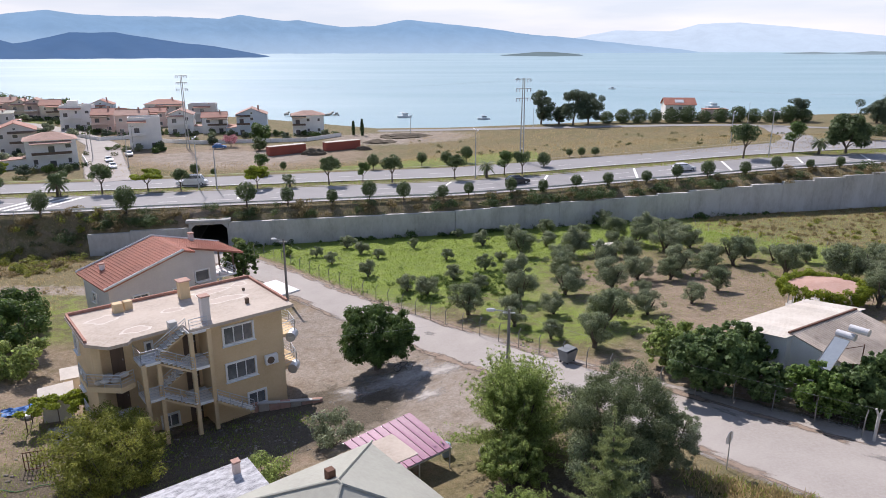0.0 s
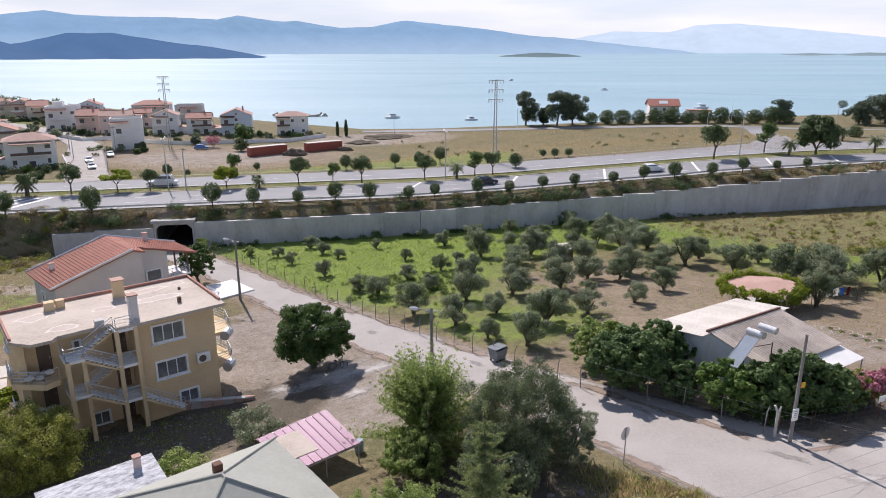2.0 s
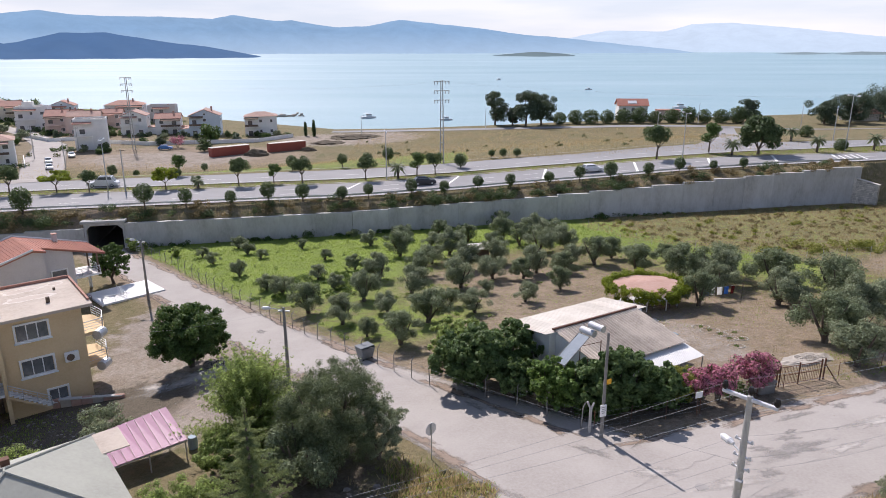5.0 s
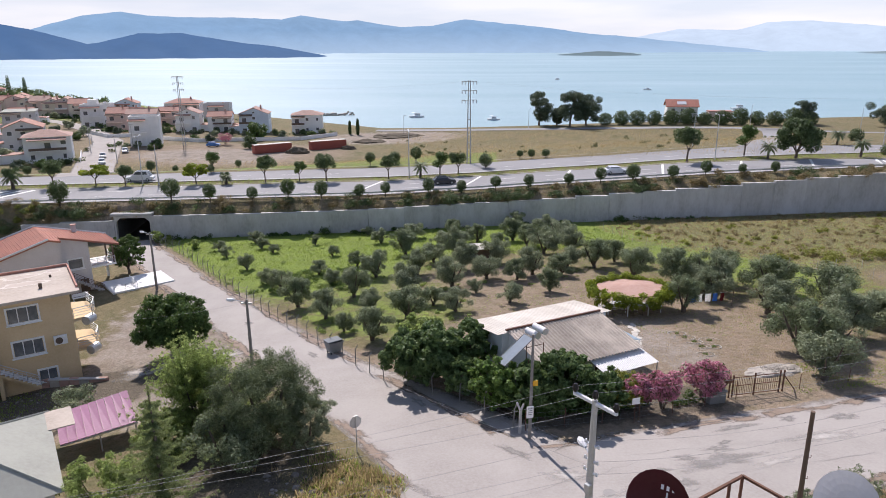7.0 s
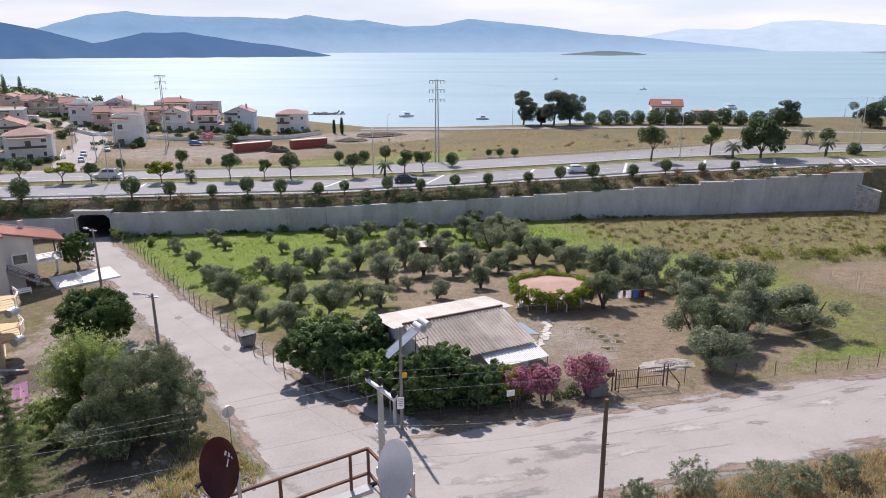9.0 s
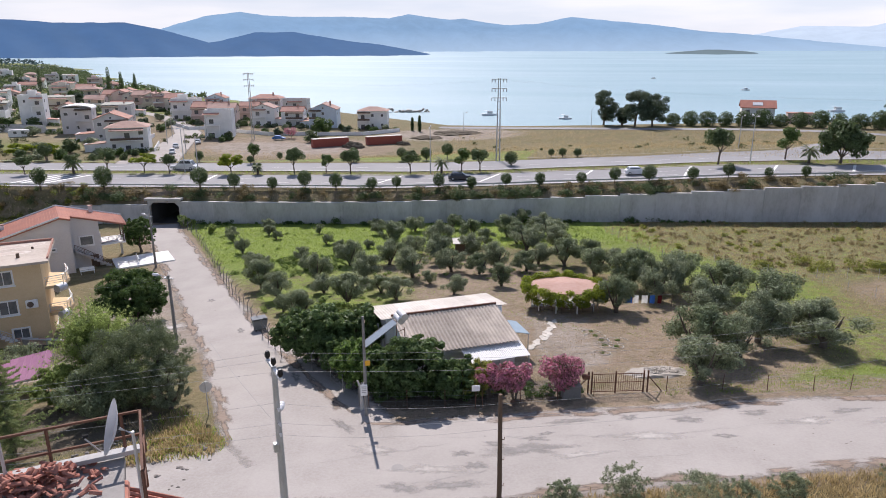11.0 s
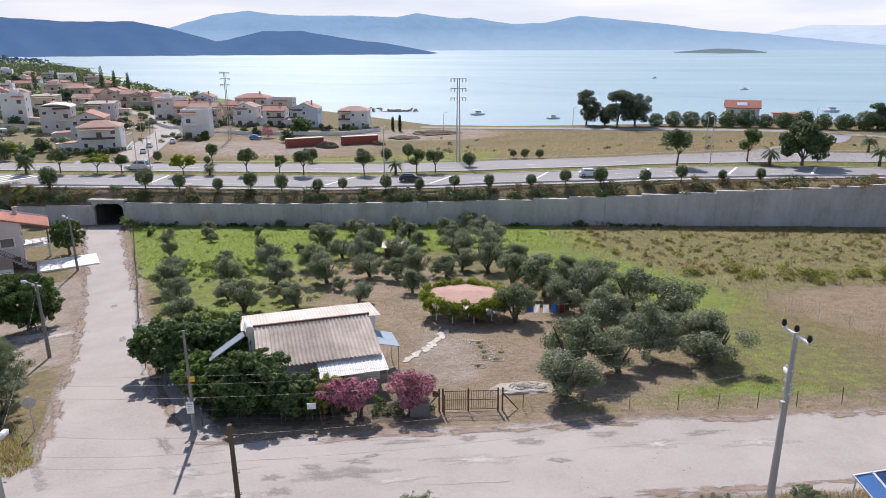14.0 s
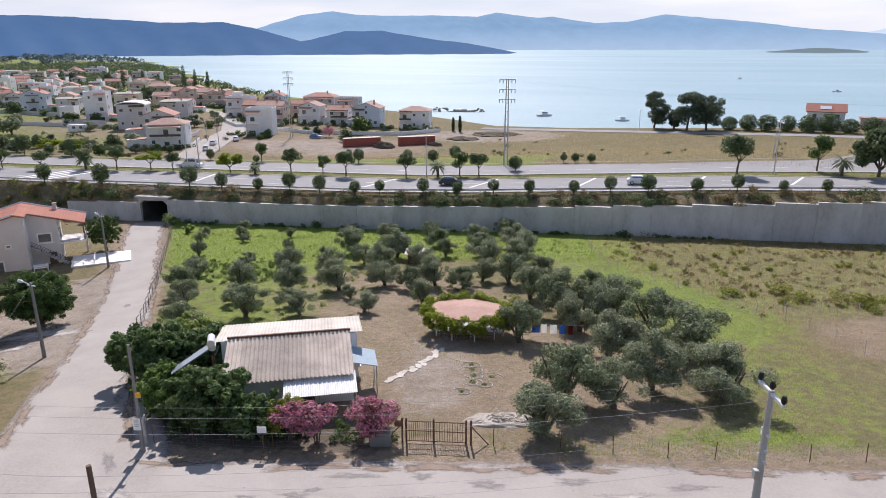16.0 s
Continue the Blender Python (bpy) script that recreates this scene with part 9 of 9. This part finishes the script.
for i, mt in enumerate(("round", "hedge", "olive", "pine")):
    rng = np.random.default_rng(130 + i)
    t = tagged(new("garden_tree"), "leafy garden tree among village houses", "tree", "village trees")
    part("trunk", trunk(rng, 0.25, 0.04, 4, 0.3, 0.6, 0.03, 6), M["bark"], t)
    leaves("crown", rng, cluster(rng, 16, 0, 0, 0.52, 0.48, 0.42, 0.3, 0.5), 1300, 0.055, M[mt], t, 0.6)
    greens.append(t)
place(greens, VILLAGE_GREEN, -0.2, (0.65, 0.95), 6)
rs_ = random.Random(77)
gardens = []
for hx_, hy_, hw_, *_rest in HOUSES_STREET + HOUSES_SHORE + HOUSES_ROW + HOUSES_BACK:
    for _ in range(1 if hx_ < -200 else 3):
        gardens.append((hx_ + rs_.uniform(-0.9, 0.9) * hw_, hy_ - rs_.uniform(2.0, 6.5), rs_.uniform(1.4, 3.2)))
place(greens, gardens, -0.15, (0.7, 1.0), 8)
scatter = []
while len(scatter) < 90:
    x, y = rs_.uniform(-700, -150), rs_.uniform(170, 640)
    if y < 190 + (-x - 100) * 0.9 and y > 165 + (-x - 150) * 0.5 and land(x, y) > 0.3:
        scatter.append((x, y, rs_.uniform(4, 10)))
place(greens, scatter, -0.2, (0.6, 0.9), 7)
retire(greens)


# ---- scrub, weeds and grass ----
def tufts(name, rng, xs, ys, h, mat, label, category, spread=0.12, blades=3):
    """Upright blades in tufts over the plan."""
    xs, ys = np.repeat(xs, blades), np.repeat(ys, blades)
    n = len(xs)
    h = h if np.ndim(h) == 0 else np.repeat(h, blades)
    xs, ys = xs + rng.normal(size=n) * spread, ys + rng.normal(size=n) * spread
    zs = land_z(xs, ys) - 0.05
    hh = h * rng.uniform(0.6, 1.2, n)
    a = rng.uniform(0, 2 * math.pi, n)
    w = hh * 0.05 + 0.014
    lx, ly = rng.normal(size=n) * hh * 0.35, rng.normal(size=n) * hh * 0.35
    base = np.stack([xs, ys, zs], 1)
    side_ = np.stack([np.cos(a) * w, np.sin(a) * w, np.zeros(n)], 1)
    tip = base + np.stack([lx, ly, hh], 1)
    v = np.stack([base - side_, base + side_, tip + side_ * 0.3, tip - side_ * 0.3], 1).reshape(-1, 3)
    me = bpy.data.meshes.new(name)
    me.vertices.add(len(v))
    me.vertices.foreach_set("co", v.ravel())
    me.loops.add(n * 4)
    me.loops.foreach_set("vertex_index", np.arange(n * 4))
    me.polygons.add(n)
    me.polygons.foreach_set("loop_start", np.arange(n) * 4)
    me.polygons.foreach_set("loop_total", np.full(n, 4))
    me.update()
    me.materials.append(mat)
    return tagged(new(name, me), label, category, kind="stuff")


rng = np.random.default_rng(200)


def spots(n, x0, x1, y0, y1, keep):
    x, y = rng.uniform(x0, x1, n), rng.uniform(y0, y1, n)
    k = keep(x, y)
    return x[k], y[k]


def left_of_wall(x, y):
    return y - wall_y(x) < -0.7


def in_orchard(x, y):
    fx = np.interp(y, [35, 40.5, 49, 59, 73, 94, 103], [28, 22.5, 11.5, 4.0, -7.5, -25, -32.5])
    ex = np.interp(y, [42, 66, 78, 87, 92, 99, 106, 116], [78, 73, 66, 57, 50, 46, 42.5, 41])
    return (x > fx + 0.3) & (x < ex) & left_of_wall(x, y)


x, y = spots(26000, -32, 45, 76, 118, lambda x, y: in_orchard(x, y) & (y > 80 + 0.38 * np.clip(x, -30, 50)))
tufts("meadow_grass", rng, x, y, 0.22, M["green_grass"], "bright green meadow grass below the wall", "grass", 0.15)
x, y = spots(9000, -10, 62, 55, 110, lambda x, y: in_orchard(x, y))
tufts("orchard_weeds", rng, x, y, 0.16, M["green_grass"], "sparse green weeds between olive trees", "grass", 0.12)
x, y = spots(26000, 42, 125, 62, 128, lambda x, y: ~in_orchard(x, y) & left_of_wall(x, y) & (x > 42) & (np.hypot((x - 80) / 17, (y - 72) / 11) > 1))
tufts("dry_grass", rng, x, y, 0.28, M["dry_grass"], "tall dry grass in the waste field", "grass", 0.2)
def verge(x, y):
    edge = np.minimum.reduce([(34.6 - 0.606 * (x - 13.2) - y) * 0.85, (y - 27.9 - 0.53 * (x - 19)) * 0.88, 20.0 - x])
    patch = 0.6 + 0.6 * np.sin(x * 1.9 + y) * np.sin(y * 2.3 - x * 0.7)
    return rng.random(len(x)) < np.clip(edge / 0.9, 0, 1) * patch * np.clip((x - 13.6) / 2.0, 0.02, 1)


x, y = spots(13000, 10, 24, 24, 35, verge)
tufts("verge_grass", rng, x, y, rng.uniform(0.12, 0.5, len(x)), M["dry_grass"], "long straw-coloured grass on the corner verge", "grass", 0.14, 5)
x, y = spots(5000, 12, 24, 24, 35, verge)
tufts("verge_weeds", rng, x, y, rng.uniform(0.1, 0.4, len(x)), M["green_grass"], "yellowing green weeds on the corner verge", "grass", 0.25, 5)
x, y = spots(60000, -100, 150, 100, 165, lambda x, y: (y > kerb_y(x) + carriage(x) + 0.4) & (y < kerb_y(x) + 17.4))
tufts("median_grass", rng, x, y, rng.uniform(0.15, 0.4, len(x)), M["green_grass"], "green grass and weeds on the highway median", "grass", 0.3)
x, y = spots(16000, 36, 75, 24, 38, lambda x, y: (y < 27.4 + (x - 38.4) * 0.385))
tufts("verge_grass", rng, x, y, 0.3, M["dry_grass"], "dry grass on the near roadside", "grass", 0.15, 5)
x, y = spots(9000, 46, 80, 41, 52, lambda x, y: (rng.random(len(x)) < np.clip(0.5 + np.sin(x * 0.8 + 1) * np.sin(y * 0.9 + x * 0.3), 0.05, 1)) & (y > 42.8 + (x - 47) * 0.28) & (y < 48.0 + (x - 47) * 0.26))
tufts("roadside_weeds", rng, x, y, 0.16, M["green_grass"], "green weeds along the street fence", "grass", 0.12)
x, y = spots(22000, -75, 105, 96, 140, lambda x, y: (y - wall_y(x) > 0.3) & (y < kerb_y(x) - 0.5))
tufts("bank_grass", rng, x, y, 0.4, M["dry_grass"], "dry grass on the bank above the wall", "grass", 0.15)
x, y = spots(9000, -70, -12, 55, 100, lambda x, y: left_of_wall(x, y) & (x < -45 + (80 - y) * 0.25))
tufts("dry_grass", rng, x, y, 0.3, M["dry_grass"], "dry grass behind the villa", "grass", 0.2)


def bush_field(name, pts, mat, label, n_leaf, leaf, seed):
    """Many low bushes joined: pts are (x, y, r)."""
    r_ = np.random.default_rng(seed)
    cl = []
    for bx, by, br in pts:
        z = land(bx, by)
        for _ in range(4):
            cl.append((bx + r_.normal() * br * 0.45, by + r_.normal() * br * 0.45, z + br * r_.uniform(0.2, 0.6), br * 0.5, br * 0.5, br * 0.4))
    return tagged(leaves(name, r_, cl, n_leaf, leaf, mat, None, 0.5, 0.5), label, "scrub", kind="stuff")


r2 = random.Random(9)
bank = []
for i in range(230):
    bx = r2.uniform(-64, 98)
    bank.append((bx, float(wall_y(bx)) + r2.uniform(0.4, float(kerb_y(bx) - wall_y(bx)) - 0.8), r2.uniform(0.5, 1.4)))
for bx, s in ((25, 1.9), (27, 1.8), (29, 1.6), (15.5, 1.8), (17, 1.9), (49, 1.8), (51, 1.6), (2, 1.5), (-0.5, 1.4), (-30.5, 1.9), (-45, 2.0), (-48, 1.8), (-52, 1.6), (-57, 1.9), (9, 1.2), (35, 1.3), (40, 1.2), (20, 1.6), (53, 1.2)):
    bank += [(bx, float(wall_y(bx)) + 1.0, s), (bx + 0.6, float(wall_y(bx)) - 0.1, s * 0.6)]
bush_field("bank_scrub", bank[::2] + bank[-38:], M["hedge"], "dark scrub along the bank above the wall", 42000, 0.12, 1)
bush_field("bank_scrub", bank[1:230:2], M["dry_scrub"], "brown dead scrub along the bank above the wall", 30000, 0.12, 11)
foot = [(r2.uniform(-30, 60), 0, r2.uniform(0.35, 0.8)) for _ in range(60)]
foot = [(bx, float(wall_y(bx)) - r2.uniform(0.8, 1.8), br) for bx, _, br in foot] + [(-4.5, float(wall_y(-4.5)) - 0.6, 1.6), (29, 114.0, 1.6), (47, 116.8, 1.2)]
bush_field("wall_foot_scrub", foot, M["round"], "weeds and bushes at the foot of the wall", 7000, 0.14, 2)
wild = [(r2.uniform(46, 118), r2.uniform(76, 122), r2.uniform(0.3, 0.75)) for _ in range(130)]
wild = [(bx, by, br) for bx, by, br in wild if by < float(wall_y(bx)) - 2 and not (63 < bx < 97 and 62 < by < 83) and bx > 42 + (106 - by) * 0.55]
bush_field("field_scrub", wild, M["bronze"], "low yellow-green scrub scattered over the dry field", 13000, 0.12, 3)
tuss = [(r2.uniform(44, 120), r2.uniform(78, 124), r2.uniform(0.25, 0.6)) for _ in range(900)]
tuss = [(bx, by, br) for bx, by, br in tuss if by < float(wall_y(bx)) - 1.5 and not (66 < bx < 101 and 63 < by < 84) and bx > 46 + (106 - by) * 0.6]
bush_field("field_tussocks", tuss, M["dry_scrub"], "dry brown tussocks over the waste field", 34000, 0.1, 15)
slope = [(r2.uniform(-105, -53), 0, r2.uniform(0.5, 1.3)) for _ in range(260)]
slope = [(bx, float(wall_y(bx)) + r2.uniform(-12, 4.5), br) for bx, _, br in slope]
bush_field("slope_scrub", slope[::2], M["dry_scrub"], "brown scrub on the slope beside the wall", 26000, 0.13, 16)
bush_field("slope_scrub", slope[1::2], M["bronze"], "green scrub on the slope beside the wall", 22000, 0.13, 17)
rough_ = [(r2.uniform(-75, -30), r2.uniform(58, 96), r2.uniform(0.2, 0.5)) for _ in range(420)]
rough_ = [q for q in rough_ if q[0] < -47 + (80 - q[1]) * 0.1 and abs(q[1] - 82) > 1.5]
bush_field("field_tussocks", rough_, M["dry_scrub"], "dry tussocks in the field behind the villa", 16000, 0.1, 18)
wild2 = [(62 + r2.uniform(-2, 16), 86 + r2.uniform(-2.5, 2.5), r2.uniform(0.9, 1.5)) for _ in range(34)] + [(84 + r2.uniform(-4, 8), 88 + r2.uniform(-2, 2), r2.uniform(0.9, 1.6)) for _ in range(22)]
bush_field("bramble", wild2[::3], M["bronze"], "yellow-green bramble bushes along a field edge", 9000, 0.11, 4)
orch = [(r2.uniform(-2, 24), r2.uniform(54, 84), r2.uniform(0.25, 0.5)) for _ in range(60)]
orch = [(bx, by, br) for bx, by, br in orch if in_orchard(np.array(bx), np.array(by))]
bush_field("orchard_undergrowth", orch, M["light"], "patches of undergrowth in the orchard", 4000, 0.1, 5)
far_scrub = [(r2.uniform(-10, 110), r2.uniform(165, 235), r2.uniform(0.5, 1.2)) for _ in range(40)] + [(r2.uniform(-240, -90), r2.uniform(140, 205), r2.uniform(0.8, 2.0)) for _ in range(60)]
bush_field("shore_scrub", far_scrub, M["scrub"], "scattered scrub on the shore field", 6000, 0.25, 6)
cab = [(-64 + r2.uniform(-14, 8), 92 + r2.uniform(-6, 6), r2.uniform(0.7, 1.6)) for _ in range(30)]
bush_field("bank_scrub", cab, M["bronze"], "thick scrub on the bank beside the wall", 7000, 0.18, 7)


# ---- far woods behind the village ----
woods = []
while len(woods) < 1900:
    x, y = r2.uniform(-900, -215), r2.uniform(250, 900)
    if 190 + (-x - 100) * 0.55 < y < 260 + (-x - 100) * 1.3 and land(x, y) > 0.0:
        woods.append((x, y, r2.uniform(1.8, 4.4) * (1 + (-x - 215) / 700)))
bush_field("far_woods", woods + [(x, y, 0.42 * s) for x, y, s in VILLAGE_FAR], M["hedge"], "dark green gardens and woods along the far shore", 90000, 0.95, 8)
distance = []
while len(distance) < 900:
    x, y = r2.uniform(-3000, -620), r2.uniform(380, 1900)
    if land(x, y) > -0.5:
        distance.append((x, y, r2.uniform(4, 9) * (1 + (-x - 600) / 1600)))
bush_field("far_woods", distance, M["distant"], "woods and gardens on the distant shore, haze painted in", 50000, 2.6, 12)
tall = [(r2.uniform(-5, 9), r2.uniform(71, 82), r2.uniform(0.3, 0.6)) for _ in range(110)]
bush_field("meadow_weeds", [q for q in tall if in_orchard(np.array(q[0] - 1), np.array(q[1]))], M["weed"], "dense dark green weeds in the meadow", 16000, 0.075, 13)
yards = [(hx_ + r2.uniform(-1.2, 1.2) * hw_, hy_ + r2.uniform(-9, 4), r2.uniform(0.8, 2.1)) for hx_, hy_, hw_, *_rest in HOUSES_STREET + HOUSES_SHORE + HOUSES_ROW + HOUSES_BACK + HOUSES_FAR for _ in range(6)]
bush_field("garden_shrubs", yards, M["village_leaf"], "hedges and shrubs in the village gardens", 60000, 0.3, 14)
weeds = []
while len(weeds) < 240:
    x, y = r2.uniform(-30, 44), r2.uniform(72, 114)
    if in_orchard(np.array(x), np.array(y)) and math.sin(x * 0.35 + y * 0.2) * math.sin(y * 0.31 - x * 0.12) > -0.15:
        weeds.append((x, y, r2.uniform(0.15, 0.45)))
bush_field("meadow_weeds", weeds, M["light"], "clumps of taller weeds in the green meadow", 14000, 0.08, 9)
x, y = spots(12000, 34, 80, 43, 78, lambda x, y: y > 43.5 + (x - 47) * 0.3)
tufts("dry_grass", rng, x, y, 0.13, M["dry_grass"], "short dry grass and litter between olive trees", "grass", 0.2)
x, y = spots(15000, 44, 78, 46, 104, lambda x, y: (y > 46 + (x - 47) * 0.3) & (rng.random(len(x)) < np.clip(1.2 - np.abs(x - np.interp(y, [46, 60, 76, 104], [64, 64, 60, 42])) / 9, 0, 1)))
tufts("pasture_grass", rng, x, y, 0.15, M["green_grass"], "yellowing green pasture beside the olive trees", "grass", 0.2)
x, y = spots(7000, 64, 98, 62, 84, lambda x, y: np.hypot((x - 80) / 17, (y - 72) / 11) < 1)
tufts("dry_grass", rng, x, y, 0.14, M["dry_grass"], "thin dry grass on a brown plot", "grass", 0.2)
x, y = spots(9000, -42, -10, 34, 48, lambda x, y: rng.random(len(x)) < 0.25 + 0.5 * (np.sin(x * 0.7) * np.sin(y * 0.8 + x * 0.2) > 0.1))
tufts("garden_weeds", rng, x, y, 0.2, M["green_grass"], "patchy weeds in the gardens below", "grass", 0.15)
x, y = spots(14000, -90, 110, 150, 250, lambda x, y: (x > -10) | (y < 190))
tufts("shore_grass", rng, x, y, 0.45, M["dry_grass"], "dry grass on the shore field", "grass", 0.5)
under = [(27.4 + 1.02 * i + r2.uniform(-0.4, 0.4), 37.6 + 0.31 * i + r2.uniform(0, 1.4), r2.uniform(0.35, 0.8)) for i in range(14)] + [(17.5 + r2.uniform(-1, 8), 42.5 - r2.uniform(-1, 3.5), r2.uniform(0.3, 0.7)) for _ in range(12)]
under = [(bx, by, br) for bx, by, br in under if in_orchard(np.array(bx - 0.6), np.array(by))]
under += [(26.9 + 0.62 * i + r2.uniform(-0.3, 0.3), 37.9 + 0.2 * i + r2.uniform(0.2, 1.2), r2.uniform(0.9, 1.5)) for i in range(13)]
bush_field("hedge_undergrowth", under, M["round"], "dark undergrowth behind the street fence", 20000, 0.09, 10)
